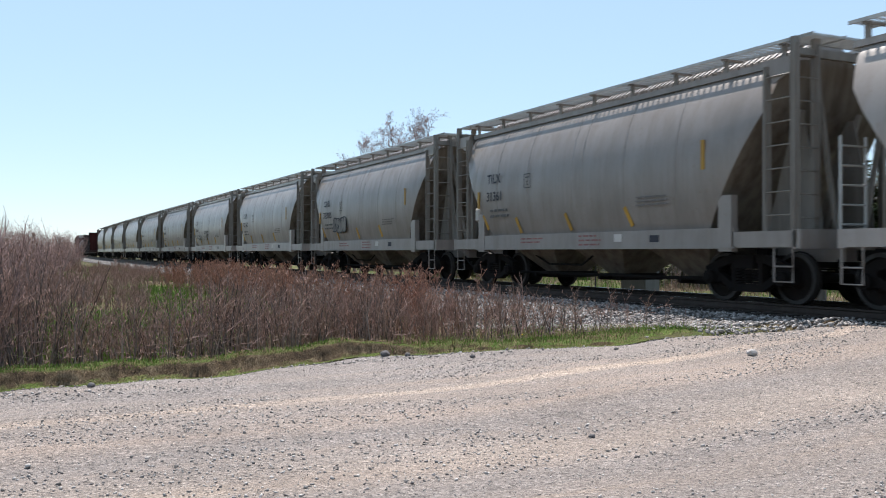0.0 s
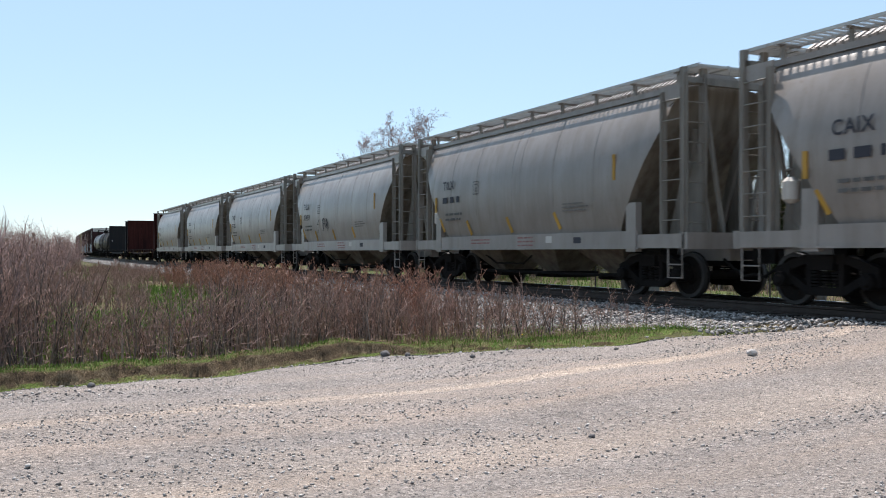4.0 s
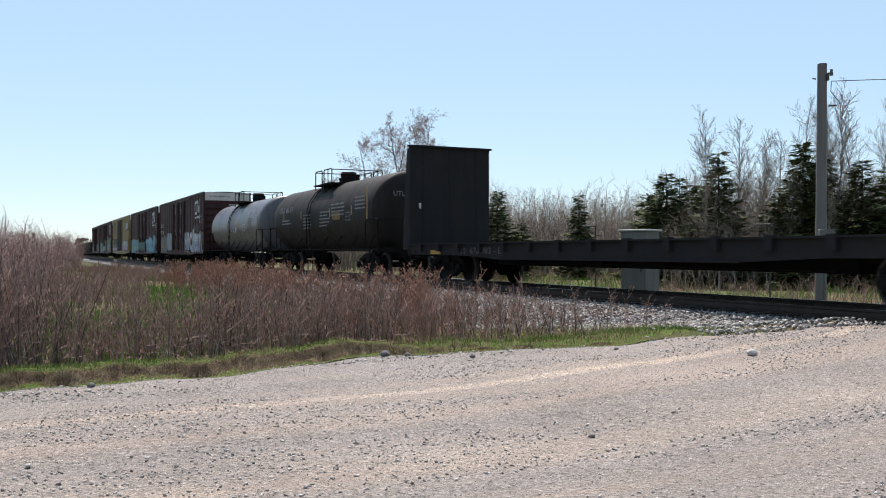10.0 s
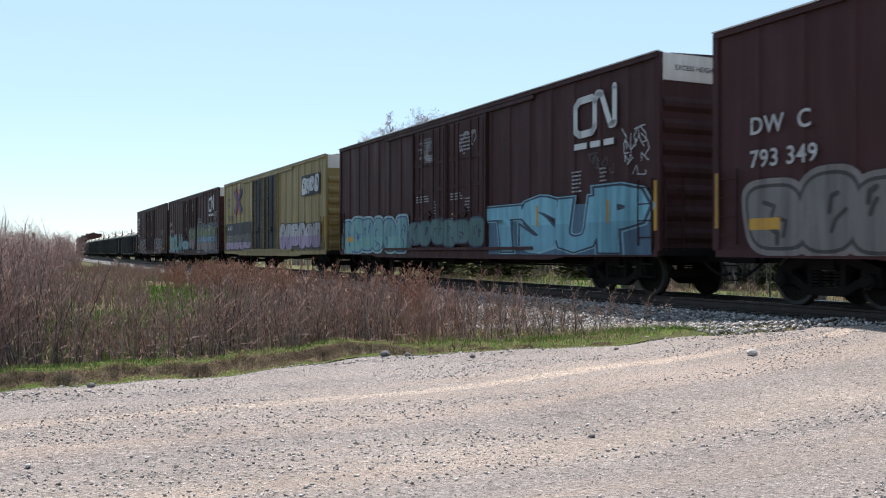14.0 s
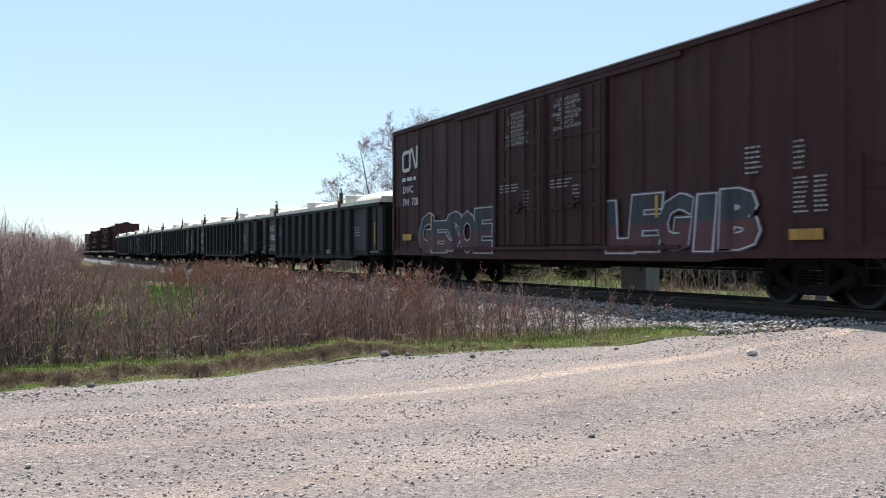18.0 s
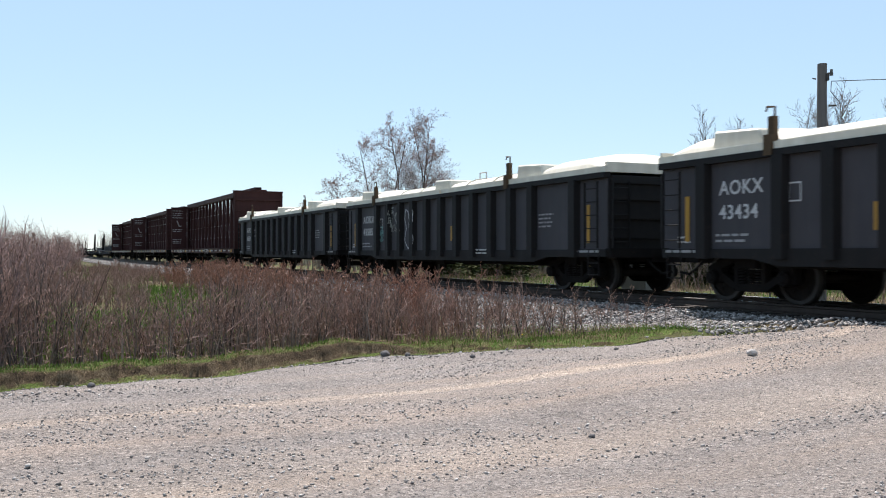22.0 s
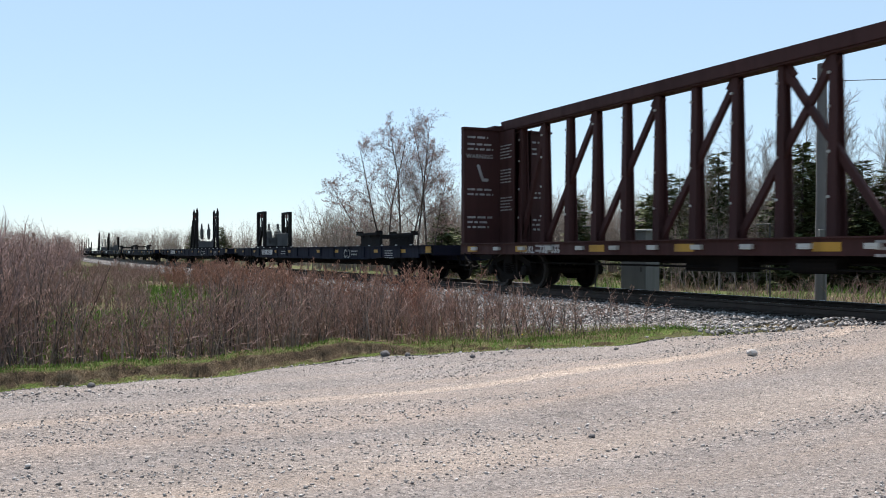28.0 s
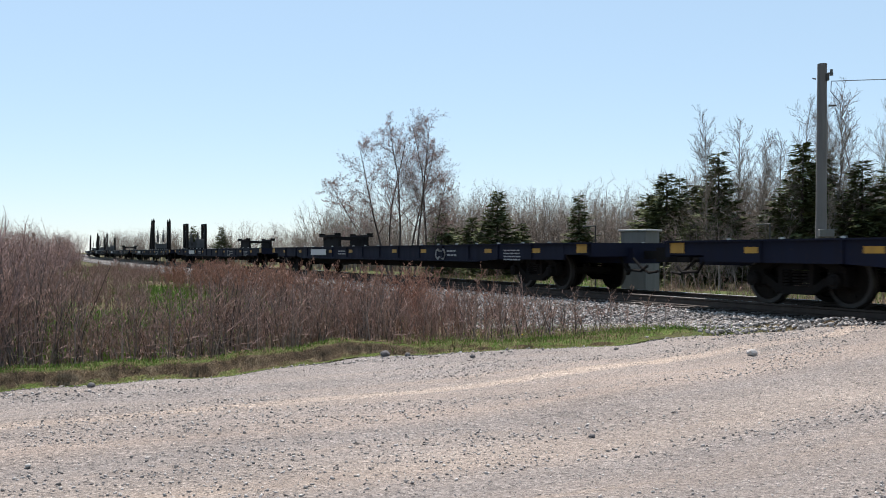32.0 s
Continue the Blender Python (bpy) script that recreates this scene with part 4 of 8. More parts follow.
for x, y, r, dark in ((-0.82, 13.0, 0.085, 1), (3.9, 11.55, 0.075, 0), (-3.92, 10.2, 0.05, 1), (1.2, 7.4, 0.03, 1), (-2.9, 6.4, 0.025, 0), (0.4, 12.4, 0.045, 1), (-0.5, 12.9, 0.05, 1), (2.4, 12.7, 0.035, 1)):
    z = ground_z(n_of(x, y), s_of(x, y))
    ob = tagged(new("stone", DARK_ROCK_ME if dark else ROCK), ("dark" if dark else "pale") + " grey fist-sized stone lying on the gravel road", "stone", "stones on the road")
    ob.matrix_basis = Matrix.LocRotScale((x, y, z + r * 0.35), Euler((0, 0, r * 90)), (r, r * 0.8, r))


def dandelion():
    x, y = 1.37, 16.0
    flower = thing("dandelion", "small yellow dandelion in the grass beside the road", "flower", at=Matrix.Translation(base_at(x, y)))
    rng = random.Random(2)
    s = Soup()
    for k in range(9):
        a = 0.7 * k
        d = Vector((math.cos(a), math.sin(a), 0.45)).normalized()
        s.leaf(Vector((0, 0, 0.02)), d, Vector((-d.y, d.x, 0)), 0.12, 0.03)
    part("leaf_rosette", s.mesh("leaf_rosette", [GREEN]), GREEN, flower)
    s = Soup()
    s.tube([Vector((0, 0, 0)), Vector((0.01, 0, 0.12))], [0.004, 0.003], 5)
    part("stem", s.mesh("stem", [GREEN]), GREEN, flower)
    s = Soup()
    for k in range(26):
        a = 2.4 * k
        d = Vector((math.cos(a), math.sin(a), 0.3 + 0.8 * (k % 3) / 2)).normalized()
        s.leaf(Vector((0.01, 0, 0.12)), d, Vector((-d.y, d.x, 0)).normalized(), 0.035, 0.012)
    part("flower_head", s.mesh("flower_head", [PETAL]), PETAL, flower, "bright yellow petals")


PETAL = bark("petal_yellow", (0.70, 0.46, 0.03), (0.80, 0.58, 0.06))
dandelion()


# ================================================================ fixed things by the track
POLE_WOOD = worn("pole_wood", (0.14, 0.128, 0.124), (0.075, 0.067, 0.063), None, 0.9)
CABINET = worn("cabinet_silver", (0.115, 0.113, 0.108), (0.085, 0.082, 0.078), None, 0.7)
CABINET_LID = worn("cabinet_lid", (0.30, 0.30, 0.29), (0.21, 0.205, 0.195), None, 0.6)
CONCRETE = worn("concrete", (0.18, 0.172, 0.16), (0.13, 0.125, 0.12), None, 0.9)
WIRE = material("wire", (0.03, 0.03, 0.03), 0.6)


def build_pole():
    b = base_at(10.72, 26.0)
    pole = thing("utility_pole", "weathered grey wooden utility pole with service wires", "utility pole", at=Matrix.Translation(b))
    top = 6.85 - b.z
    bm = bmesh.new()
    loft(bm, [ring_at((0.06 * u, 0, top * u), (0, 0, 1), 0.165 - 0.035 * u, 14) for u in (0, 0.25, 0.5, 0.75, 1)])
    part("post", bm, POLE_WOOD, pole, smooth=True)
    bm = bmesh.new()
    rod(bm, (0.12, -0.05, top - 0.30), (0.34, -0.05, top - 0.26), 0.03, None, 8)
    rod(bm, (0.30, -0.05, top - 0.34), (0.30, -0.05, top - 0.16), 0.05, 0.035, 10)
    part("insulator", bm, CABINET, pole, "small insulator on a bracket")
    bm = bmesh.new()
    rod(bm, (-0.16, -0.1, top - 0.45), (-0.26, -0.1, top - 0.43), 0.02, None, 8)
    part("peg", bm, CABINET, pole)
    bm = bmesh.new()
    box(bm, 0.12, 0.19, -0.18, -0.06, top - 0.50, top - 0.32)
    part("bracket_box", bm, UNDER_POLE, pole)
    bm = bmesh.new()
    pts = []
    for k in range(25):
        u = k / 24
        pts.append((0.30 + 42 * u, -0.05 - 4 * u, top - 0.50 + 2.4 * u - 6.0 * u * (1 - u) * 0.28))
    pipe(bm, pts, 0.012, 5)
    part("service_wire", bm, WIRE, pole, "slack overhead service wire")
    bm = bmesh.new()
    pipe(bm, [(0.3, -0.05, top - 0.5), (0.28, -0.06, top - 0.8), (0.45, -0.06, top - 1.0), (0.55, -0.06, top - 1.12), (0.40, -0.06, top - 1.2), (0.24, -0.06, top - 1.18)], 0.011, 5)
    rod(bm, (0.22, -0.06, top - 1.2), (0.42, -0.06, top - 1.19), 0.025, None, 6)
    part("drip_loop", bm, WIRE, pole)
    bm = bmesh.new()
    box(bm, -0.14, 0.26, -0.34, -0.14, 1.93 - b.z, 2.14 - b.z)
    part("meter_box", bm, CABINET, pole, "small grey meter box", bevel=0.01)
    bm = bmesh.new()
    rod(bm, (0.05, -0.17, 0.1), (0.05, -0.15, 1.95 - b.z), 0.025, None, 8)
    part("conduit", bm, CABINET, pole)


UNDER_POLE = material("pole_iron", (0.06, 0.055, 0.05), 0.7, 0.4)
build_pole()


def build_cabinet():
    b = base_at(5.95, 27.6)
    cab = thing("signal_cabinet", "silver steel signal equipment cabinet on a concrete base", "cabinet", at=Matrix.Translation(b) @ Matrix.Rotation(radians(-42), 4, "Z"))
    h = 2.2 - b.z
    bm = bmesh.new()
    box(bm, -0.42, 0.42, -0.42, 0.42, 0.1, h - 0.08)
    part("body", bm, CABINET, cab, bevel=0.02)
    bm = bmesh.new()
    box(bm, -0.48, 0.48, -0.48, 0.48, h - 0.08, h - 0.02)
    part("lid", bm, CABINET_LID, cab, "pale flat lid", bevel=0.015)
    bm = bmesh.new()
    box(bm, -0.48, 0.48, -0.48, 0.48, -0.1, 0.1)
    part("base", bm, CONCRETE, cab)
    for sg in (-1, 1):
        bm = bmesh.new()
        box(bm, -0.37, 0.37, sg * 0.425 - 0.012, sg * 0.425 + 0.012, 0.2, h - 0.2)
        d = part("door", bm, CABINET, cab, "flat steel door")
        bm = bmesh.new()
        box(bm, 0.26, 0.30, sg * 0.45 - 0.015, sg * 0.45 + 0.015, h * 0.5, h * 0.5 + 0.14)
        part("handle", bm, UNDER_POLE, d)


build_cabinet()
for x, y in ((5.0, 30.0), (10.0, 28.0)):
    b = base_at(x, y)
    mp = thing("marker_post", "thin steel marker post with a short arm", "post", "marker posts by the track", at=Matrix.Translation(b))
    bm = bmesh.new()
    rod(bm, (0, 0, 0), (0, 0, 2.36 - b.z), 0.025, None, 8)
    part("upright", bm, UNDER_POLE, mp)
    bm = bmesh.new()
    rod(bm, (0.02, 0, 2.36 - b.z), (-0.42, 0, 2.34 - b.z), 0.022, None, 8)
    rod(bm, (-0.42, 0, 2.34 - b.z), (-0.36, 0, 2.34 - b.z), 0.035, None, 8)
    part("arm", bm, CABINET, mp, "pale short arm")

# sleepers under the rails, the nearest as pieces of their own
TIE_BM = bmesh.new()
box(TIE_BM, -0.11, 0.11, -1.3, 1.3, -0.09, 0.09)
TIE_ME = mesh_of("sleeper", TIE_BM, TIE)
sleepers = thing("sleepers", "row of dark creosoted wooden sleepers", "sleepers", kind="structure")
for k in range(150):
    part("sleeper", TIE_ME, TIE, sleepers, at=track_pose(4 + k * 0.52, 0.0, RAIL_Z - 0.255))


# ================================================================ the train
# A car's own space: x points the way it runs, y away from the eye, z up from the rail tops.
TRAIN = []                                  # (thing, s of its origin at the start)
WHEELSETS = []

UNDER = worn("underframe_black", (0.010, 0.009, 0.009), (0.02, 0.017, 0.015), (0.034, 0.021, 0.016), 0.9, spec=0.08)
WHEEL = worn("wheel_steel", (0.013, 0.011, 0.01), (0.026, 0.02, 0.017), (0.04, 0.024, 0.018), 0.8, 0.1, spec=0.1)
TREAD = worn("wheel_tread", (0.045, 0.042, 0.04), (0.02, 0.018, 0.017), None, 0.55, 0.4)
HOPPER_GREY = worn("hopper_grey", (0.2385, 0.2106, 0.1926), (0.1575, 0.1251, 0.1035), (0.1710, 0.1170, 0.0765), 0.36, 0.0, 1.0, 0.55)
HOPPER_PALE = worn("hopper_pale", (0.2970, 0.2664, 0.2457), (0.1935, 0.1602, 0.1368), (0.1980, 0.1350, 0.0900), 0.34, 0.0, 1.0, 0.45)
HOPPER_DIRT = worn("hopper_dirty", (0.21, 0.19, 0.168), (0.10, 0.083, 0.066), (0.14, 0.085, 0.055), 0.65, 0.0, 1.0, 0.8)
# brown stain plus painted-in shade, for the end sheets and bays
HOPPER_END = worn("hopper_stained_shaded", (0.155, 0.13, 0.105), (0.065, 0.05, 0.038), (0.12, 0.07, 0.04), 0.75, 0.0, 1.0, 0.9)
GALV = worn("galvanised", (0.44, 0.435, 0.42), (0.28, 0.265, 0.25), None, 0.5, 0.15)
BOX_BROWN = worn("boxcar_brown", (0.0479, 0.0205, 0.0213), (0.0304, 0.0160, 0.0167), (0.0722, 0.0342, 0.0251), 0.6, 0.0, 1.0, 0.6, spec=0.13)
BOX_DARK = worn("boxcar_dark_brown", (0.0420, 0.0182, 0.0175), (0.0245, 0.0140, 0.0140), (0.0630, 0.0280, 0.0210), 0.65, 0.0, 1.0, 0.6, spec=0.15)
BOX_YELLOW = worn("boxcar_yellow", (0.2280, 0.1640, 0.0600), (0.1200, 0.0840, 0.0400), (0.1600, 0.0880, 0.0400), 0.55, 0.0, 1.0, 0.55)
PANEL_WHITE = worn("panel_white", (0.52, 0.49, 0.46), (0.34, 0.29, 0.25), (0.28, 0.18, 0.12), 0.6)
# one black paint: stakes and rails darkened for shade, sheets lightened for sky sheen
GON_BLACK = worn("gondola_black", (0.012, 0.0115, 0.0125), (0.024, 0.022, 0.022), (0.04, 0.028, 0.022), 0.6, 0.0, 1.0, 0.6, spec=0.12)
GON_LIT = worn("gondola_black_lit", (0.050, 0.048, 0.056), (0.070, 0.066, 0.070), (0.06, 0.045, 0.04), 0.6, 0.0, 1.0, 0.6, spec=0.15)
COVER_WHITE = worn("cover_white", (0.66, 0.62, 0.53), (0.42, 0.37, 0.29), None, 0.55, 0.0, 1.0, 0.4)
RED_OXIDE = worn("bulkhead_red", (0.0418, 0.0094, 0.0079), (0.0086, 0.0050, 0.0050), (0.0504, 0.0187, 0.0137), 0.75, 0.0, 1.0, 0.95, spec=0.12)
BULK_BLACK = worn("bulkhead_black", (0.016, 0.016, 0.018), (0.034, 0.028, 0.026), (0.055, 0.032, 0.023), 0.75, spec=0.12)
SILL_RED = worn("sill_dark_red", (0.032, 0.012, 0.011), (0.022, 0.014, 0.013), (0.08, 0.04, 0.03), 0.75, spec=0.12)
TANK_DARK = worn("tank_dark", (0.016, 0.0132, 0.0132), (0.036, 0.028, 0.025), (0.06, 0.038, 0.03), 0.62, 0.0, 1.0, 0.7, spec=0.15)
TANK_GREY = worn("tank_grey", (0.095, 0.092, 0.105), (0.045, 0.041, 0.044), (0.30, 0.28, 0.28), 0.38, 0.0, 1.0, 0.6)
BEAM_BROWN = worn("centerbeam_brown", (0.052, 0.021, 0.020), (0.030, 0.017, 0.016), (0.07, 0.034, 0.026), 0.65, spec=0.15)
FLAT_BLUE = worn("flat_blue", (0.009, 0.011, 0.024), (0.018, 0.017, 0.022), (0.03, 0.022, 0.018), 0.65, spec=0.08)
WOOD_DECK = worn("deck_wood", (0.16, 0.13, 0.10), (0.08, 0.065, 0.05), None, 0.9)
WHITE_INK = material("white_lettering", (0.46, 0.46, 0.47), 0.7)
DULL_INK = material("dull_lettering", (0.27, 0.27, 0.28), 0.7)
DARK_INK = material("black_lettering", (0.02, 0.02, 0.03), 0.7)
FAINT_INK = material("faded_lettering", (0.13, 0.115, 0.105), 0.7)
YELLOW = worn("reflector_yellow", (0.40, 0.215, 0.025), (0.16, 0.09, 0.03), (0.2, 0.1, 0.03), 0.55, 0.0, 1.0, 0.7, 9.0)
INKS = {}


def ink(name, c):
    if name not in INKS:
        m = worn("spray_" + name, c, tuple(v * 0.38 for v in c), tuple(v * 0.6 for v in c), 0.65, 0.0, 1.0, 0.85, 6.0)
        INKS[name] = m
    return INKS[name]


# ---------------------------------------------------------------- lettering
def text_mesh(body, size, mat, squeeze=1.0, align="LEFT"):
    cu = bpy.data.curves.new("lettering", "FONT")
    cu.body, cu.size, cu.align_x = body, size, align
    cu.space_character, cu.resolution_u, cu.offset = 1.08, 3, 0.016 * size
    tmp = new("lettering", cu)
    me = bpy.data.meshes.new_from_object(tmp)
    bpy.data.objects.remove(tmp)
    bpy.data.curves.remove(cu)
    me.transform(Matrix.Diagonal((squeeze, 1, 1, 1)))
    me.materials.clear()
    me.materials.append(mat)
    return me


def side_text(body, size, mat, car, x, z, y=-1.575, tilt=0.0, squeeze=1.0):
    return part("lettering", text_mesh(body, size, mat, squeeze), mat, car, "", at=pose(x, y, z, 90 + tilt))


def end_text(body, size, mat, car, x, y, z):
    return part("lettering", text_mesh(body, size, mat, 1.0, "CENTER"), mat, car, "", at=pose(x, y, z, 90, 0, 90))


def word_rows(bm, x0, x1, z1, rows, h, gap, rng, y=0.0, full=0.75):
    """Rows of plain bars where small writing cannot be read."""
    for r in range(rows):
        z = z1 - r * (h + gap)
        x = x0
        end = x0 + (x1 - x0) * (full + (1 - full) * rng.random())
        while x < end:
            w = (x1 - x0) * rng.uniform(0.10, 0.32)
            quad(bm, x, min(x + w, end), z - h * 0.72, z, y)
            x += w + h * 0.7


def quad(bm, x0, x1, z0, z1, y=0.0):
    v = [bm.verts.new(p) for p in ((x0, y, z0), (x1, y, z0), (x1, y, z1), (x0, y, z1))]
    bm.faces.new(v)


def small_print(car, x0, x1, z1, rows, h, mat, seed, y=-1.572, end=False):
    bm = bmesh.new()
    word_rows(bm, x0, x1, z1, rows, h, h * 0.75, random.Random(seed))
    ob = part("small_lettering", bm, mat, car)
    ob.matrix_basis = pose(y, 0, 0, 0, 0, 90) if end else pose(0, y, 0)
    return ob


def patch(name, car, mat, x0, x1, z0, z1, y=-1.575, label=""):
    bm = bmesh.new()
    box(bm, x0, x1, y - 0.004, y, z0, z1)
    return part(name, bm, mat, car, label)


def stroke(bm, pts, w, y):
    """A thick painted line with round ends and corners."""
    for a, b in zip(pts, pts[1:]):
        a, b = Vector((a[0], 0, a[1])), Vector((b[0], 0, b[1]))
        d = (b - a).normalized()
        s = Vector((-d.z, 0, d.x)) * w / 2
        bm.faces.new([bm.verts.new(p + Vector((0, y, 0))) for p in (a - s, b - s, b + s, a + s)])
    for p in pts:
        bm.faces.new([bm.verts.new((p[0] + w / 2 * math.cos(k * math.pi / 4), y, p[1] + w / 2 * math.sin(k * math.pi / 4))) for k in range(8)])


def two_tone(bm, z, mat, low, car, label):
    """Splits a flat sprayed shape at a height into two colours."""
    if low is None:
        part("graffiti_fill", bm, mat, car, label)
        return
    other = bm.copy()
    for k, (b, m, flip) in enumerate(((bm, mat, 1), (other, low, -1))):
        bmesh.ops.bisect_plane(b, geom=b.verts[:] + b.edges[:] + b.faces[:], plane_co=(0, 0, z), plane_no=(0, 0, -flip), clear_outer=True)
        part("graffiti_fill", b, m, car, label if k == 0 else "")


def blob(bm, cx, cz, rx, rz, lean, power, y, grow_by=0.0):
    """A rounded, leaning block drawn flat on the side."""
    ring = []
    for k in range(28):
        a = 2 * math.pi * k / 28
        c, q = math.cos(a), math.sin(a)
        u = math.copysign(abs(c) ** power, c) * (rx + grow_by)
        v = math.copysign(abs(q) ** power, q) * (rz + grow_by)
        ring.append(bm.verts.new((cx + u + lean * v, y, max(0.86, cz + v))))
    bm.faces.new(ring)


def bubbles(car, x0, x1, z0, z1, cells, fill, line, halo, seed, y=-1.592, label="", low=None, edge=0.045, shine=None):
    """Sprayed bubble shapes that spell nothing: overlapping blobs with dark edges, slots and a glow round them."""
    rng = random.Random(seed)
    w, h = (x1 - x0) / cells, z1 - z0
    glow, outline, body, slots, lights = bmesh.new(), bmesh.new(), bmesh.new(), bmesh.new(), bmesh.new()
    for i in range(cells):
        cx = x0 + (i + 0.5 + rng.uniform(-0.08, 0.08)) * w
        cz = (z0 + z1) / 2 + rng.uniform(-0.05, 0.05) * h
        rx, rz = w * rng.uniform(0.46, 0.60), h * rng.uniform(0.40, 0.5)
        lean, power = rng.uniform(-0.18, 0.28), rng.uniform(0.45, 0.75)
        d = -0.0012 * (i % 3)
        blob(glow, cx, cz, rx, rz, lean, power, y + 0.009 + d, edge * 2.6)
        blob(outline, cx, cz, rx, rz, lean, power, y + 0.005 + d, edge)
        blob(body, cx, cz, rx, rz, lean, power, y + d)
        for _ in range(rng.randint(2, 3)):
            ax, az = cx + rng.uniform(-0.5, 0.5) * rx, cz + rng.uniform(-0.6, 0.6) * rz
            if rng.random() < 0.5:
                pts = [(ax, az), (ax + rng.uniform(-0.1, 0.2) * rx, az + rng.uniform(0.25, 0.5) * rz), (ax + rng.uniform(0.1, 0.5) * rx, az + rng.uniform(0.3, 0.6) * rz)]
            else:
                pts = [(ax, az), (ax + rng.uniform(0.2, 0.5) * rx, az - rng.uniform(0.1, 0.3) * rz), (ax + rng.uniform(0.0, 0.3) * rx, az - rng.uniform(0.35, 0.6) * rz)]
            stroke(slots, pts, edge * rng.uniform(0.8, 1.9), y - 0.005)
        if shine:
            stroke(lights, [(cx - rx * 0.7, cz + rz * 0.2), (cx - rx * 0.62 + lean * rz * 0.5, cz + rz * 0.62), (cx - rx * 0.3 + lean * rz * 0.7, cz + rz * 0.82)], 0.035, y - 0.007)
    for bm, mat, name in ((glow, halo, "graffiti_halo"), (outline, line, "graffiti_outline"), (slots, line, "graffiti_slot"), (lights, shine, "graffiti_shine")):
        if mat:
            part(name, bm, mat, car)
        else:
            bm.free()
    two_tone(body, z0 + h * 0.46, fill, low, car, label)


def fat_letter(ch, fat):
    cu = bpy.data.curves.new("lettering", "FONT")
    cu.body, cu.size, cu.offset, cu.resolution_u = ch, 1.0, fat, 2
    tmp = new("lettering", cu)
    me = bpy.data.meshes.new_from_object(tmp)
    bpy.data.objects.remove(tmp)
    bpy.data.curves.remove(cu)
    return me


def graffiti_word(car, word, x0, x1, z0, z1, fill, line, halo, seed, y=-1.592, label="", low=None, fat=0.06, edge=0.02, wide=0.018):
    """Sprayed block letters that fill their field, each leaning its own way."""
    rng = random.Random(seed)
    w = (x1 - x0) / len(word)
    layers = [bmesh.new(), bmesh.new(), bmesh.new()]
    for i, ch in enumerate(word):
        lean, zt, zb = rng.uniform(-0.2, 0.26), z1 - rng.uniform(0, 0.24) * (z1 - z0), z0 + rng.uniform(0, 0.06) * (z1 - z0)
        base = None
        for k, grow_by in enumerate((fat, fat + edge, fat + edge + wide)):
            me = fat_letter(ch, grow_by)
            vs = [v.co for v in me.vertices]
            if base is None:
                base = min(v.x for v in vs), max(v.x for v in vs), min(v.y for v in vs), max(v.y for v in vs)
                thin = max(0.0, 0.45 - (base[1] - base[0])) / 2
                base = base[0] - thin, base[1] + thin, base[2], base[3]
            ax, bx, ay, by = base
            for v in me.vertices:
                u, q = (v.co.x - ax) / (bx - ax), (v.co.y - ay) / (by - ay)
                px = x0 + (i - 0.06 + 1.12 * u + lean * (q - 0.5)) * w
                v.co = (px, y + 0.005 * k - 0.0011 * (i % 4), max(0.86, zb + q * (zt - zb)))
            layers[k].from_mesh(me)
            bpy.data.meshes.remove(me)
    if halo:
        part("graffiti_halo", layers[2], halo, car)
    else:
        layers[2].free()
    part("graffiti_outline", layers[1], line, car)
    two_tone(layers[0], z0 + (z1 - z0) * 0.48, fill, low, car, label)


def scribble(car, x0, x1, z0, z1, mat, seed, turns=9, w=0.03, y=-1.592):
    rng = random.Random(seed)
    bm = bmesh.new()
    for _ in range(turns):
        x, z = rng.uniform(x0, x1 - 0.1), rng.uniform(z0, z1)
        pts = [(x, z)]
        for _ in range(rng.randint(2, 5)):
            x, z = min(x1, max(x0, x + rng.uniform(-0.16, 0.22))), min(z1, max(z0, z + rng.uniform(-0.22, 0.22)))
            pts.append((x, z))
        stroke(bm, pts, w, y)
    part("graffiti_scrawl", bm, mat, car)


def yellow_marks(car, xs, z0, z1, w=0.1, y=-1.585):
    for x in xs:
        patch("reflector", car, YELLOW, x - w / 2, x + w / 2, z0, z1, y, "yellow reflective strip")


# ---------------------------------------------------------------- bogies
def lathe(bm, prof, seg=26):
    """Turns a profile of (y, r) about the y axis."""
    loft(bm, [[(r * math.cos(a), y, r * math.sin(a)) for a in (2 * math.pi * i / seg for i in range(seg))] for y, r in prof])


def wheelset_meshes():
    bm = bmesh.new()
    for sgn in (-1, 1):
        prof = [(0.66, 0.10), (0.66, 0.16), (0.71, 0.20), (0.715, 0.37), (0.685, 0.385), (0.685, 0.478), (0.71, 0.480), (0.725, 0.457),
                (0.815, 0.452), (0.82, 0.385), (0.775, 0.37), (0.765, 0.2), (0.815, 0.15), (0.815, 0.09)]
        lathe(bm, [(sgn * y, r) for y, r in prof])
    lathe(bm, [(-0.95, 0.07), (-0.8, 0.09), (0.8, 0.09), (0.95, 0.07)], 12)
    for k in range(5):
        a = 2 * math.pi * k / 5
        for sgn in (-1, 1):
            rod(bm, (0.28 * math.cos(a), sgn * 0.76, 0.28 * math.sin(a)), (0.28 * math.cos(a), sgn * 0.785, 0.28 * math.sin(a)), 0.035, None, 6)
    wheels = mesh_of("wheelset", bm, WHEEL, True)
    bm = bmesh.new()
    for sgn in (-1, 1):
        lathe(bm, [(sgn * 0.822, 0.43), (sgn * 0.824, 0.454), (sgn * 0.816, 0.456), (sgn * 0.73, 0.4585), (sgn * 0.726, 0.45)], 26)
    return wheels, mesh_of("wheel_rim", bm, TREAD, True)


WHEEL_ME, RIM_ME = wheelset_meshes()


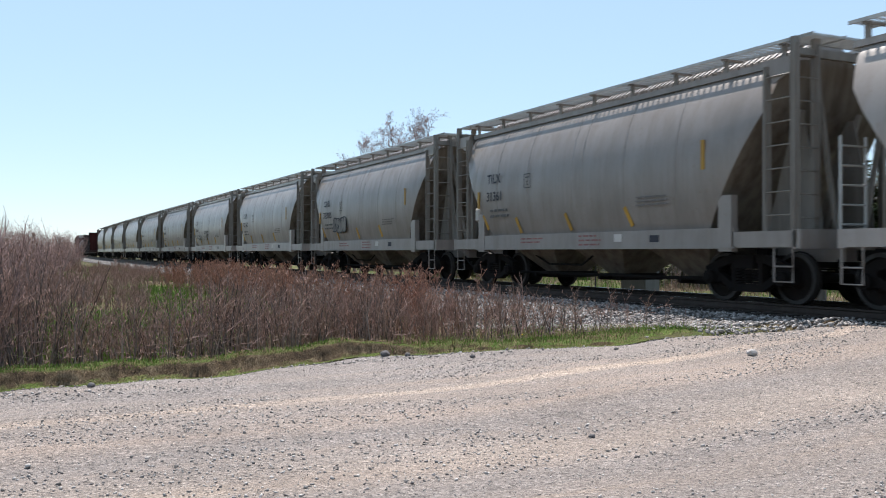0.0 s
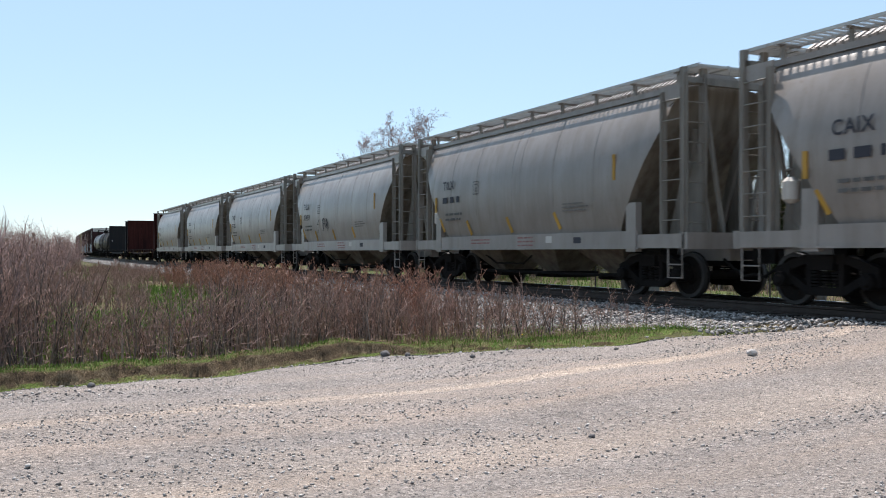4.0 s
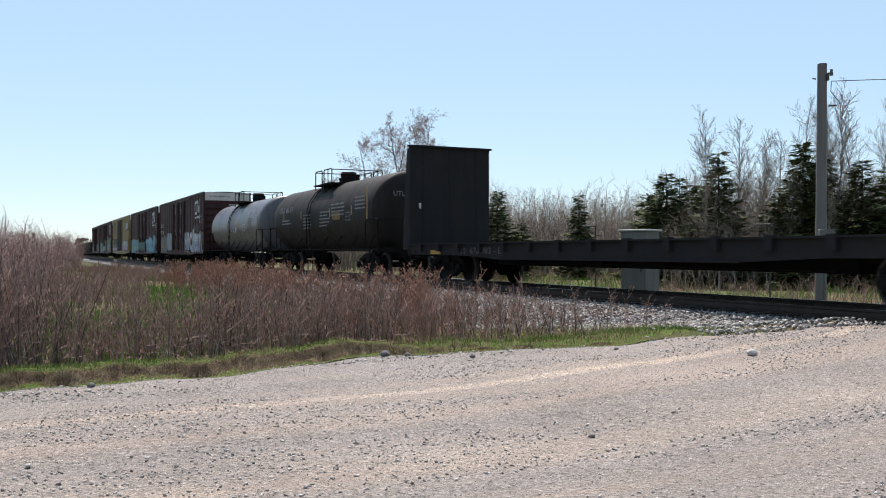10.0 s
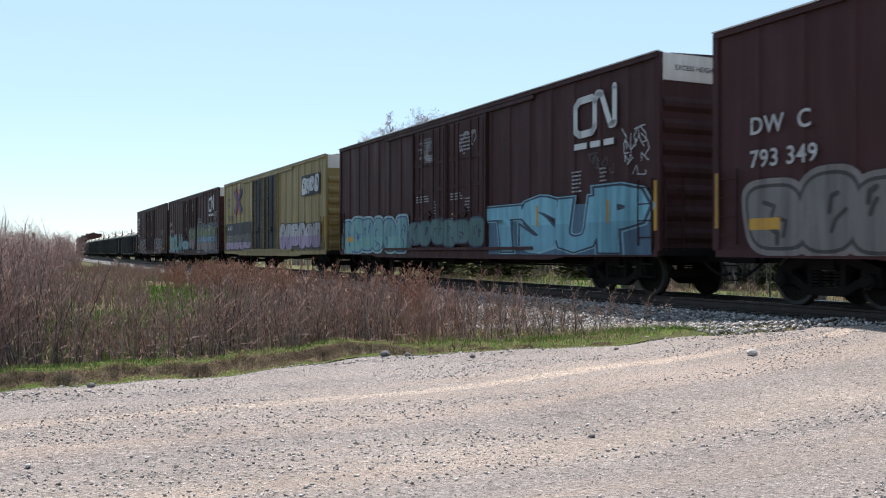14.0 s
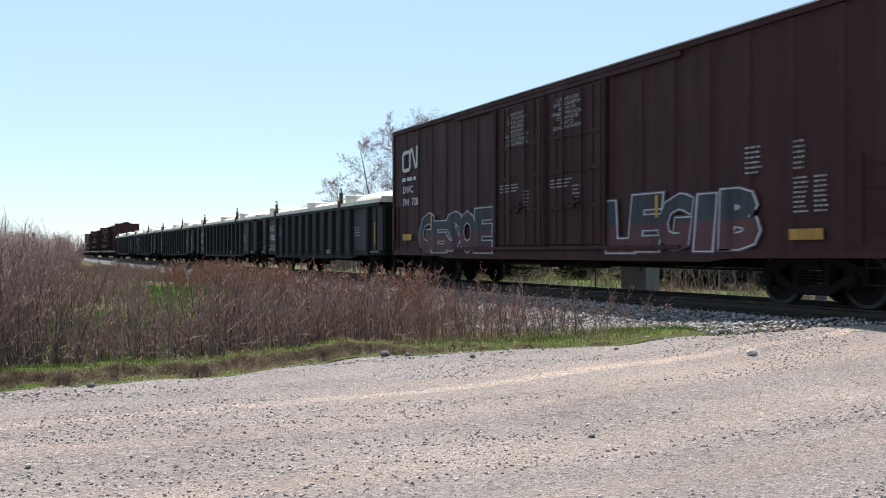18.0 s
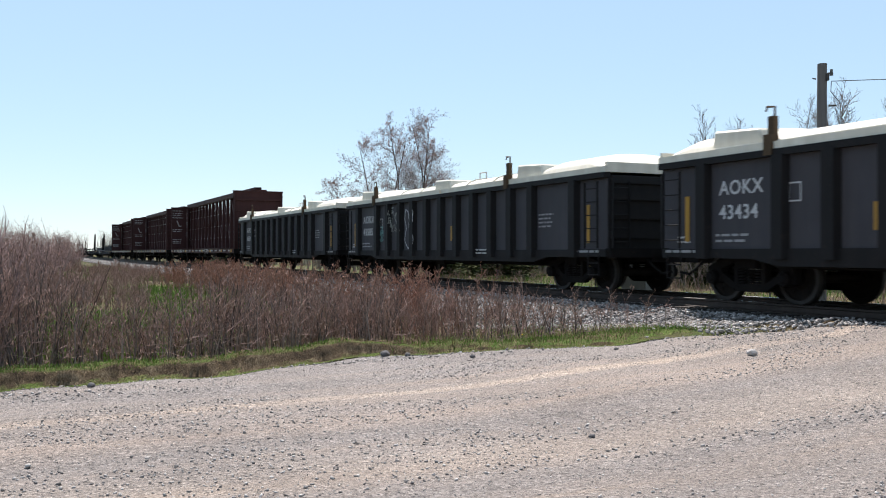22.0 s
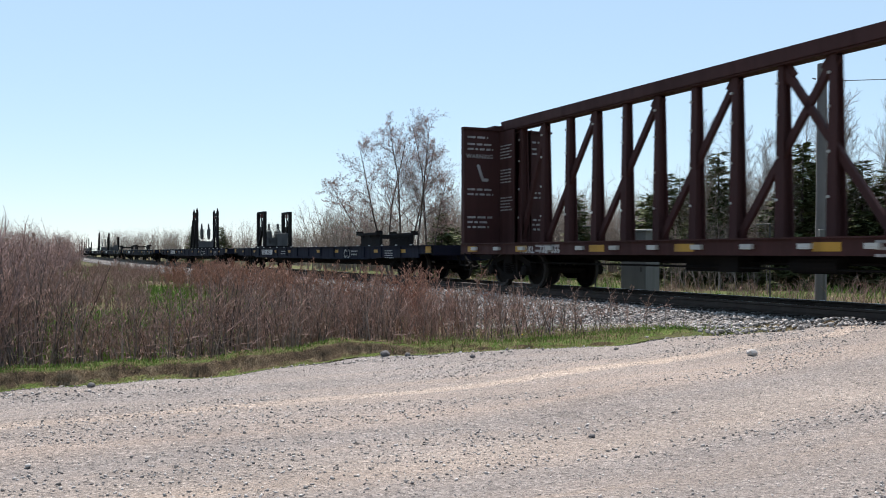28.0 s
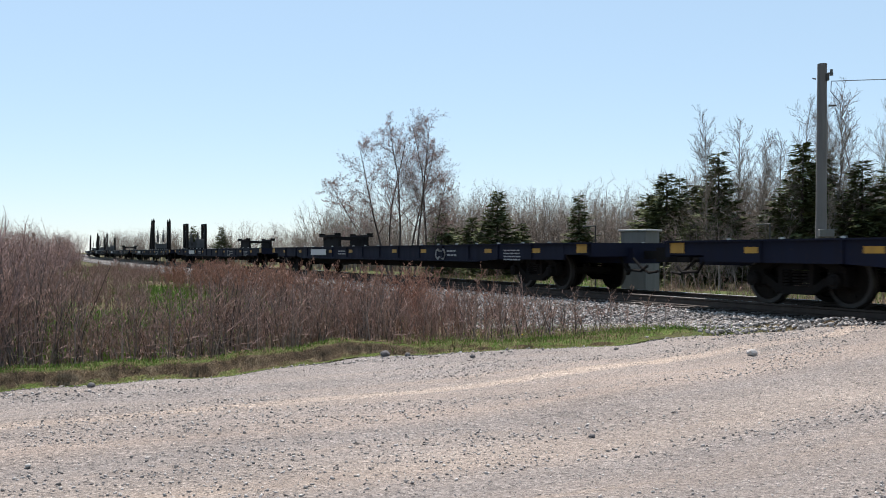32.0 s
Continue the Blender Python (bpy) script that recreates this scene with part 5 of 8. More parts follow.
def side_frame_mesh():
    bm = bmesh.new()
    for a, b, h in (((-1.02, 0.60), (-0.42, 0.80), 0.15), ((-0.42, 0.80), (0.42, 0.80), 0.16), ((0.42, 0.80), (1.02, 0.60), 0.15),
                    ((-0.80, 0.52), (-0.36, 0.27), 0.13), ((-0.36, 0.27), (0.36, 0.27), 0.14), ((0.36, 0.27), (0.80, 0.52), 0.13)):
        bar(bm, (a[0], 0, a[1]), (b[0], 0, b[1]), 0.15, h)
    for x in (-0.33, 0.33):
        box(bm, x - 0.05, x + 0.05, -0.08, 0.08, 0.27, 0.80)
    for x in (-0.89, 0.89):
        box(bm, x - 0.17, x + 0.17, -0.09, 0.09, 0.50, 0.66)
        rod(bm, (x, -0.20, 0.455), (x, 0.08, 0.455), 0.13, 0.135, 14)
        rod(bm, (x, -0.235, 0.455), (x, -0.20, 0.455), 0.07, 0.10, 10)
        box(bm, x - 0.19, x - 0.12, -0.08, 0.08, 0.36, 0.55)
        box(bm, x + 0.12, x + 0.19, -0.08, 0.08, 0.36, 0.55)
    for x in (-0.2, 0.0, 0.2):
        for k in range(5):
            rod(bm, (x, -0.02, 0.35 + k * 0.055), (x, -0.02, 0.385 + k * 0.055), 0.085, None, 10)
    return mesh_of("side_frame", bm, UNDER, True)


def bolster_mesh():
    bm = bmesh.new()
    box(bm, -0.22, 0.22, -1.15, 1.15, 0.62, 0.86)
    rod(bm, (0, 0, 0.84), (0, 0, 0.99), 0.22, None, 14)
    for x in (-0.5, 0.5):
        bar(bm, (x, -0.95, 0.42), (x, 0.95, 0.42), 0.12, 0.1)
        for y in (-0.75, 0.75):
            box(bm, x - 0.05, x + 0.05, y - 0.08, y + 0.08, 0.32, 0.55)
    for y in (-0.6, 0.6):
        box(bm, -0.14, 0.14, y - 0.12, y + 0.12, 0.86, 0.985)
    return mesh_of("bogie", bm, UNDER)


SIDE_FRAME_ME, BOLSTER_ME = side_frame_mesh(), bolster_mesh()


def bogie(car, x, base=0.89):
    b = part("bogie", BOLSTER_ME, UNDER, car, "three-piece freight bogie in grimy black steel", at=pose(x, 0, 0))
    for y, turn in ((-1.0, 0), (1.0, 180)):
        part("side_frame", SIDE_FRAME_ME, UNDER, b, at=pose(0, y, 0, 0, 0, turn))
    for dx in (-base, base):
        w = new("wheelset", WHEEL_ME)
        w.parent = b
        w.matrix_parent_inverse = Matrix.Translation((dx, 0, 0.457))
        # the bright rim is lofted on the same turning mesh
        WHEELSETS.append(w)
    return b


WHEEL_ME.materials.append(TREAD)
for poly in WHEEL_ME.polygons:
    c = poly.center
    if abs(c.y) > 0.72 and (c.x ** 2 + c.z ** 2) ** 0.5 > 0.41 and abs(c.y) < 0.83:
        poly.material_index = 1


def coupler(car, x, sgn):
    bm = bmesh.new()
    bar(bm, (x - sgn * 0.35, 0, 0.86), (x + sgn * 0.45, 0, 0.86), 0.16, 0.18)
    box(bm, x + sgn * 0.60 - 0.2, x + sgn * 0.60 + 0.2, -0.17, 0.14, 0.70, 1.02)
    part("coupler", bm, UNDER, car, "rusty steel knuckle coupler")
    bm = bmesh.new()
    pts = [(x - sgn * 0.1, -0.42, 0.78), (x + sgn * 0.15, -0.42, 0.60), (x + sgn * 0.42, -0.40, 0.46), (x + sgn * 0.72, -0.38, 0.50)]
    pipe(bm, pts, 0.03)
    part("air_hose", bm, UNDER, car)


def brake_rods(car, x0, x1, y=-0.7):
    bm = bmesh.new()
    rod(bm, (x0, y, 0.66), (x1, y, 0.60), 0.022, None, 6)
    rod(bm, (x0 * 0.4, y + 0.3, 0.72), (x1 * 0.5, y + 0.3, 0.72), 0.03, None, 6)
    rod(bm, (0.6, y + 0.1, 0.7), (1.6, y + 0.1, 0.7), 0.15, None, 12)
    box(bm, -1.1, -0.6, y - 0.05, y + 0.35, 0.55, 0.85)
    part("brake_gear", bm, UNDER, car, "black brake rods and reservoir under the floor")


def ladder(car, p0, p1, mat, rungs, w_dir, half=0.22, r=0.013, name="ladder"):
    """Two rails from p0 up to p1 with rungs between."""
    bm = bmesh.new()
    p0, p1, d = Vector(p0), Vector(p1), Vector(w_dir) * half
    for sgn in (-1, 1):
        bar(bm, p0 + d * sgn, p1 + d * sgn, 0.045, 0.02, w_dir)
    rails = part(name, bm, mat, car)
    for k in range(rungs):
        c = p0.lerp(p1, (k + 0.5) / rungs)
        bm = bmesh.new()
        rod(bm, c - d, c + d, r, None, 6)
        part("rung", bm, mat, rails)
    return rails


def stirrup(car, x, y, mat, z=1.0, sgn=1):
    bm = bmesh.new()
    pipe(bm, [(x - 0.2, y, z), (x - 0.2, y, 0.42), (x + 0.2, y, 0.42), (x + 0.2, y, z)], 0.018)
    rod(bm, (x - 0.2, y, 0.68), (x + 0.2, y, 0.68), 0.014, None, 6)
    part("step", bm, mat, car)


# ---------------------------------------------------------------- covered hoppers
HOP_L = 6.15
HOP_STRETCH = 1.035                         # length over the drawn parts
HOP_PROFILE = [(0.0, 4.31), (0.45, 4.30), (0.86, 4.24), (1.06, 4.17), (1.21, 3.98), (1.335, 3.74), (1.445, 3.45), (1.53, 3.10), (1.575, 2.70),
               (1.575, 2.35), (1.54, 1.95), (1.475, 1.60), (1.40, 1.33)]


def hopper_end(z):
    return 5.6 - 0.20 * max(0.0, 4.1 - z) - 0.48 * max(0.0, 3.4 - z)


def build_hopper(paint, label):
    car = thing("covered_hopper", label, "railcar", "covered hopper cars of the train")
    half = HOP_PROFILE
    loop = [(-y, z) for y, z in reversed(half)] + [(y, z) for y, z in half[1:]]
    fr = [-1.0, -0.985, -0.75, -0.5, -0.25, 0.0, 0.25, 0.5, 0.75, 0.985, 1.0]
    bm = bmesh.new()
    rows = [[bm.verts.new((f * hopper_end(z), y * (1 if abs(f) < 0.99 else 0.992), z)) for y, z in loop] for f in fr]
    n = len(loop)
    for a, b in zip(rows, rows[1:]):
        for i in range(n - 1):
            bm.faces.new((a[i], a[i + 1], b[i + 1], b[i]))
    for row in (rows[0], rows[-1]):
        for i in range(n // 2):
            j = n - 1 - i
            if i + 1 == j - 1:
                bm.faces.new((row[i], row[i + 1], row[j]))
            else:
                bm.faces.new((row[i], row[i + 1], row[j - 1], row[j]))
    for a, b in zip(rows, rows[1:]):
        bm.faces.new((a[0], b[0], b[-1], a[-1]))
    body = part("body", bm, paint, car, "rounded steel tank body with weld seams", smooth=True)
    # end sheets: stained, and darkened for the shade between the cars
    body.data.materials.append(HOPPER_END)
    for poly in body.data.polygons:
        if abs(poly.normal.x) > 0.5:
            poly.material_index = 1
    # weld seams round the shell
    for x in (-3.6, -2.1, -0.2, 0.2, 1.7, 3.3):
        for sg in (-1, 1):
            bm = bmesh.new()
            arc = half[3:11]
            loft(bm, [[(x + dx, sg * (y + dy), z) for y, z in arc] for dx, dy in ((-0.016, -0.003), (-0.008, 0.006), (0.008, 0.006), (0.016, -0.003))], caps=False, closed=False)
            part("weld_seam", bm, paint, car, smooth=True)
    # roof rails
    for y in (-1.07, 1.07):
        bm = bmesh.new()
        box(bm, -5.72, 5.72, y - 0.05, y + 0.05, 4.15, 4.26)
        part("roof_rail", bm, paint, car)
    # roof ribs
    for k in range(23):
        x = -5.3 + k * 10.6 / 22
        for sg in (-1, 1):
            bm = bmesh.new()
            bar(bm, (x, sg * 0.42, 4.315), (x, sg * 1.0, 4.22), 0.1, 0.05, (0, 0, 1))
            part("roof_rib", bm, paint, car)
    # hatches
    for k in range(5):
        bm = bmesh.new()
        x = -4.4 + 2.2 * k
        prism(bm, [(-0.60, 4.26), (-0.56, 4.46), (-0.38, 4.585), (0.38, 4.585), (0.56, 4.46), (0.60, 4.26)], x - 1.06, x + 1.06, "x")
        hatch = part("hatch", bm, paint, car, "long ribbed roof hatch")
        for j in range(13):
            e = x - 1.0 + j * 2.0 / 12
            bm = bmesh.new()
            prism(bm, [(-0.622, 4.265), (-0.58, 4.475), (-0.39, 4.605), (0.39, 4.605), (0.58, 4.475), (0.622, 4.265)], e - 0.035, e + 0.035, "x")
            part("hatch_rib", bm, paint, hatch)
    # running boards of open grating, with stanchions
    for y in (-0.92, 0.92):
        bm = bmesh.new()
        for e in (-0.26, 0.26):
            box(bm, -5.75, 5.75, y + e - 0.018, y + e + 0.018, 4.52, 4.575)
        for k in range(70):
            x = -5.7 + k * 11.4 / 69
            box(bm, x - 0.018, x + 0.018, y - 0.26, y + 0.26, 4.535, 4.57)
        part("running_board", bm, GALV, car, "galvanised grating walkway along the roof")
        for k in range(9):
            bm = bmesh.new()
            x = -5.5 + k * 11.0 / 8
            yy = y + (-0.14 if y < 0 else 0.14)
            box(bm, x - 0.05, x + 0.05, yy - 0.02, yy + 0.02, 4.22, 4.53)
            bar(bm, (x, y * 0.72, 4.51), (x, y * 1.28, 4.51), 0.05, 0.04)
            part("stanchion", bm, HOPPER_DIRT, car)
    for x in (-5.98, 5.98):
        bm = bmesh.new()
        for y in (-1.25, -0.5, 0.5, 1.22):
            box(bm, x - 0.27, x + 0.28, y, y + 0.035, 4.50, 4.56)
        box(bm, x - 0.275, x - 0.262, -1.25, 1.255, 4.50, 4.56)
        platform = part("end_platform", bm, GALV, car, "grating platform across the roof end")
        for k in range(7):
            bm = bmesh.new()
            box(bm, x - 0.26 + k * 0.08, x - 0.23 + k * 0.08, -1.25, 1.25, 4.505, 4.55)
            part("grate_bar", bm, GALV, platform)
    # side sills and jacking posts
    for sg in (-1, 1):
        bm = bmesh.new()
        y = sg * 1.44
        box(bm, -4.75, 4.75, y - 0.06, y + 0.06, 1.02, 1.36)
        box(bm, -4.8, 4.8, y - 0.10, y + 0.10, 0.985, 1.02)
        part("side_sill", bm, paint, car, "flat grey side sill")
        for x in (-4.55, 4.55):
            bm = bmesh.new()
            box(bm, x - 0.16, x + 0.16, y - 0.075, y + 0.075, 0.93, 1.95)
            part("jacking_post", bm, paint, car)
    # end underframe, posts and braces
    for sx in (-1, 1):
        bm = bmesh.new()
        box(bm, min(sx * 4.6, sx * HOP_L), max(sx * 4.6, sx * HOP_L), -0.35, 0.35, 0.75, 1.15)
        box(bm, sx * HOP_L - 0.08, sx * HOP_L + 0.08, -1.5, 1.5, 0.98, 1.30)
        box(bm, min(sx * 4.7, sx * HOP_L), max(sx * 4.7, sx * HOP_L), -1.5, -1.38, 1.0, 1.28)
        box(bm, min(sx * 4.7, sx * HOP_L), max(sx * 4.7, sx * HOP_L), 1.38, 1.5, 1.0, 1.28)
        part("end_sill", bm, paint, car)
        for y in (-1.42, -0.95, 0.95, 1.42):
            bm = bmesh.new()
            box(bm, sx * 6.05 - 0.05, sx * 6.05 + 0.05, y - 0.06, y + 0.06, 1.28, 4.50)
            part("end_post", bm, HOPPER_DIRT, car)
        for y in (-1.42, 1.42):
            bm = bmesh.new()
            box(bm, sx * 5.45 - 0.05, sx * 5.45 + 0.05, y - 0.05, y + 0.05, 1.28, 4.1)
            part("end_post", bm, HOPPER_DIRT, car)
            bm = bmesh.new()
            prism(bm, [(sx * 5.35, 4.20), (sx * 6.05, 4.20), (sx * 6.05, 3.98), (sx * 5.62, 3.80)], y - 0.015, y + 0.015)
            part("gusset", bm, paint, car)
        bm = bmesh.new()
        box(bm, sx * 6.05 - 0.05, sx * 6.05 + 0.05, -1.42, 1.42, 4.18, 4.32)
        bar(bm, (sx * 6.0, -0.9, 4.15), (sx * 5.95, -0.35, 1.3), 0.07, 0.07)
        bar(bm, (sx * 6.0, 0.9, 4.15), (sx * 5.95, 0.35, 1.3), 0.07, 0.07)
        bar(bm, (sx * 5.0, -0.5, 1.3), (sx * 5.55, -0.7, 3.4), 0.08, 0.08)
        bar(bm, (sx * 5.0, 0.5, 1.3), (sx * 5.55, 0.7, 3.4), 0.08, 0.08)
        part("end_brace", bm, HOPPER_DIRT, car)
        ladder(car, (sx * 5.75, -1.47, 1.35), (sx * 5.75, -1.47, 4.1), HOPPER_DIRT, 7, (1, 0, 0), 0.28)
        ladder(car, (sx * 6.12, -1.2, 1.3), (sx * 6.12, -1.2, 4.4), HOPPER_DIRT, 8, (0, 1, 0), 0.22)
        stirrup(car, sx * 5.85, -1.47, paint)
        # side brace over the end sill and the big triangular web under the slope sheet
        for y in (-0.62, 0.62):
            bm = bmesh.new()
            prism(bm, [(sx * 4.7, 1.28), (sx * 5.9, 1.28), (sx * 5.9, 1.5), (sx * 5.5, 3.3), (sx * 5.3, 3.3)], y - 0.02, y + 0.02)
            part("end_web", bm, HOPPER_DIRT, car, "stained triangular web plate")
        bogie(car, sx * 4.80 / HOP_STRETCH)
        coupler(car, sx * HOP_L, sx)
    # discharge bays, in the end paint darkened for shade under the car
    for x in (-2.7, 0.0, 2.7):
        bm = bmesh.new()
        top, low = [], []
        for a, b in ((-1, -1), (1, -1), (1, 1), (-1, 1)):
            top.append((x + a * 1.28, b * 1.33, 1.34))
            low.append((x + a * 0.28, b * 0.42, 0.42))
        loft(bm, [low, top])
        bay = part("hopper_bay", bm, HOPPER_END, car, "grimy sloping discharge bay, darkened for shade")
        bm = bmesh.new()
        box(bm, x - 0.36, x + 0.36, -0.62, 0.62, 0.28, 0.43)
        rod(bm, (x, -0.95, 0.36), (x, 0.95, 0.36), 0.06, None, 8)
        part("outlet_gate", bm, UNDER, bay)
    bm = bmesh.new()
    rod(bm, (-3.5, -0.9, 0.40), (3.5, -0.9, 0.40), 0.035, None, 8)
    pipe(bm, [(-3.2, -0.8, 0.95), (-2.2, -0.85, 0.62), (-0.8, -0.85, 0.62), (-0.2, -0.8, 0.95)], 0.025)
    part("train_pipe", bm, UNDER, car)
    # reflective strips along the lower side
    for x, z in ((-4.3, 1.72), (-2.6, 1.60), (-0.4, 1.62), (1.8, 1.66)):
        bm = bmesh.new()
        bar(bm, (x - 0.10, -1.535, z + 0.20), (x + 0.10, -1.475, z - 0.20), 0.085, 0.012, (0, -1, 0.3))
        part("reflector", bm, YELLOW, car, "faded yellow reflective strip")
    bm = bmesh.new()
    box(bm, 4.02, 4.11, -1.59, -1.575, 2.45, 3.0)
    part("reflector", bm, YELLOW, car, "faded yellow reflective strip")
    bm = bmesh.new()
    box(bm, -4.62, -4.52, -1.60, -1.575, 2.1, 2.55)
    part("reflector", bm, YELLOW, car, "faded yellow reflective strip")
    # air reservoir and its bracket on the brake end
    bm = bmesh.new()
    rod(bm, (-5.25, -1.15, 1.82), (-5.25, -1.15, 2.12), 0.15, None, 14)
    rod(bm, (-5.25, -1.15, 2.12), (-5.25, -1.15, 2.2), 0.15, 0.07, 14)
    rod(bm, (-5.25, -1.15, 1.75), (-5.25, -1.15, 1.82), 0.07, 0.15, 14)
    part("air_reservoir", bm, PANEL_WHITE, car, "small pale air reservoir", smooth=True)
    bm = bmesh.new()
    pipe(bm, [(-5.25, -1.15, 1.78), (-5.3, -1.15, 1.5), (-5.1, -1.1, 1.3)], 0.025)
    pipe(bm, [(-5.25, -1.15, 2.18), (-5.25, -1.1, 2.34), (-5.5, -1.0, 2.34)], 0.02)
    part("air_pipe", bm, HOPPER_DIRT, car)
    bm = bmesh.new()
    pipe(bm, [(-5.9, -0.9, 4.56), (-5.9, -0.9, 4.62), (-5.9, 0.9, 4.62), (-5.9, 0.9, 4.56)], 0.018)
    part("roof_grab", bm, GALV, car)
    for ob in car.children:
        if ob.name.startswith("bogie"):
            ob.location.x *= HOP_STRETCH
        else:
            for o in (ob, *ob.children):
                o.data.transform(Matrix.Diagonal((HOP_STRETCH, 1, 1, 1)))
    return car


# mark, number, paint: from the car that leads to the last one
HOPPERS = [("", "", 0), ("TILX", "31361", 1), ("CAIX", "323065", 1), ("CAIX", "323302", 0), ("CAIX", "323042", 0), ("CAIX", "", 1),
           ("TILX", "31388", 1), ("TILX", "31459", 0), ("TILX", "31505", 0), ("CAIX", "323067", 0), ("TILX", "30818", 0)]
hop_master = [build_hopper(HOPPER_PALE, "pale grey cylindrical covered hopper car with roof walkways"),
              build_hopper(HOPPER_GREY, "weathered grey cylindrical covered hopper car with dirt streaks")]
hop_used = [False, False]
for i, (mark, number, kind) in enumerate(HOPPERS):
    if hop_used[kind]:
        car = copy_thing(hop_master[kind], Matrix())
        WHEELSETS.extend(o for o in car.children_recursive if o.name.startswith("wheelset"))
    else:
        car, hop_used[kind] = hop_master[kind], True
    HOPPERS[i] = (car, mark, number)
for i, (car, mark, number) in enumerate(HOPPERS):
    TRAIN.append((car, 17.47 + 14.12 * (i - 1) + (1.03 if i == 0 else 0.0)))
    if mark:
        side_text(mark, 0.34, DARK_INK, car, -4.2, 2.74, -1.60, 0, 0.95)
        if i in (1, 2, 3, 4, 7, 8, 9, 10):
            side_text(number, 0.34, DARK_INK, car, -4.25, 2.28, -1.60, 0, 0.95)
        else:
            small_print(car, -4.25, -3.1, 2.52, 1, 0.24, DARK_INK, i, -1.60)
    small_print(car, -4.1, -3.0, 2.05, 2, 0.085, ink("faded_grey", (0.10, 0.095, 0.09)), 40 + i, -1.572)
    bm = bmesh.new()
    stroke(bm, [(-2.28, 2.52), (-1.98, 2.52), (-1.98, 2.86), (-2.28, 2.86), (-2.28, 2.52)], 0.022, -1.597)
    stroke(bm, [(-2.2, 2.78), (-2.06, 2.78)], 0.03, -1.597)
    stroke(bm, [(-2.08, 2.68), (-2.16, 2.68), (-2.16, 2.6), (-2.08, 2.6)], 0.022, -1.597)
    part("stencil", bm, ink("faded_grey", (0.10, 0.095, 0.09)), car)
    small_print(car, -2.6, -1.4, 1.27, 2, 0.05, ink("faded_red", (0.28, 0.12, 0.11)), 80 + i, -1.503)
    small_print(car, 0.0, 0.9, 1.30, 3, 0.055, ink("faded_red", (0.28, 0.12, 0.11)), 90 + i, -1.503)
    small_print(car, 2.2, 3.3, 2.05, 3, 0.045, FAINT_INK, 60 + i, -1.585)
    patch("placard", car, PANEL_WHITE, 1.35, 1.62, 1.14, 1.30, -1.503)
    patch("brake_label", car, DARK_INK, 2.55, 2.85, 1.12, 1.26, -1.503)
# the leading car is of another make: no tall posts at its rear end, but a low ladder
lead = HOPPERS[0][0]
for ob in list(lead.children):
    if ob.name.split(".")[0] in ("end_post", "ladder", "gusset", "end_brace", "roof_grab", "air_reservoir", "air_pipe", "end_platform", "end_sill", "step", "coupler", "air_hose", "end_web", "jacking_post") and sum(v.co.x for v in ob.data.vertices) < -5.0 * len(ob.data.vertices):
        for sub in list(ob.children):
            bpy.data.objects.remove(sub)
        bpy.data.objects.remove(ob)
ladder(lead, (-5.9, -1.15, 1.2), (-5.9, -1.15, 2.75), GALV, 5, (0, 1, 0), 0.28, 0.018)
sill_bm = bmesh.new()
box(sill_bm, -5.88, -4.8, -0.36, 0.36, 0.75, 1.15)
box(sill_bm, -5.9, -5.76, -1.5, 1.5, 0.98, 1.28)
box(sill_bm, -5.76, -4.8, -1.5, -1.38, 1.0, 1.28)
part("end_sill", sill_bm, HOPPER_PALE, lead)
stirrup(lead, -5.65, -1.47, HOPPER_PALE)
bubbles(HOPPERS[2][0], -3.0, -1.55, 1.72, 2.25, 4, ink("bone", (0.20, 0.18, 0.16)), ink("black", (0.03, 0.03, 0.035)), None, 3, -1.59)
for i, x0, x1, seed in ((4, -3.0, -2.1, 4), (4, -1.55, 0.2, 5), (4, -1.3, 0.1, 15), (7, -2.4, -0.8, 6)):
    scribble(HOPPERS[i][0], x0, x1, 1.72, 2.3, ink("black", (0.03, 0.03, 0.035)), seed, 11, 0.035, -1.59)


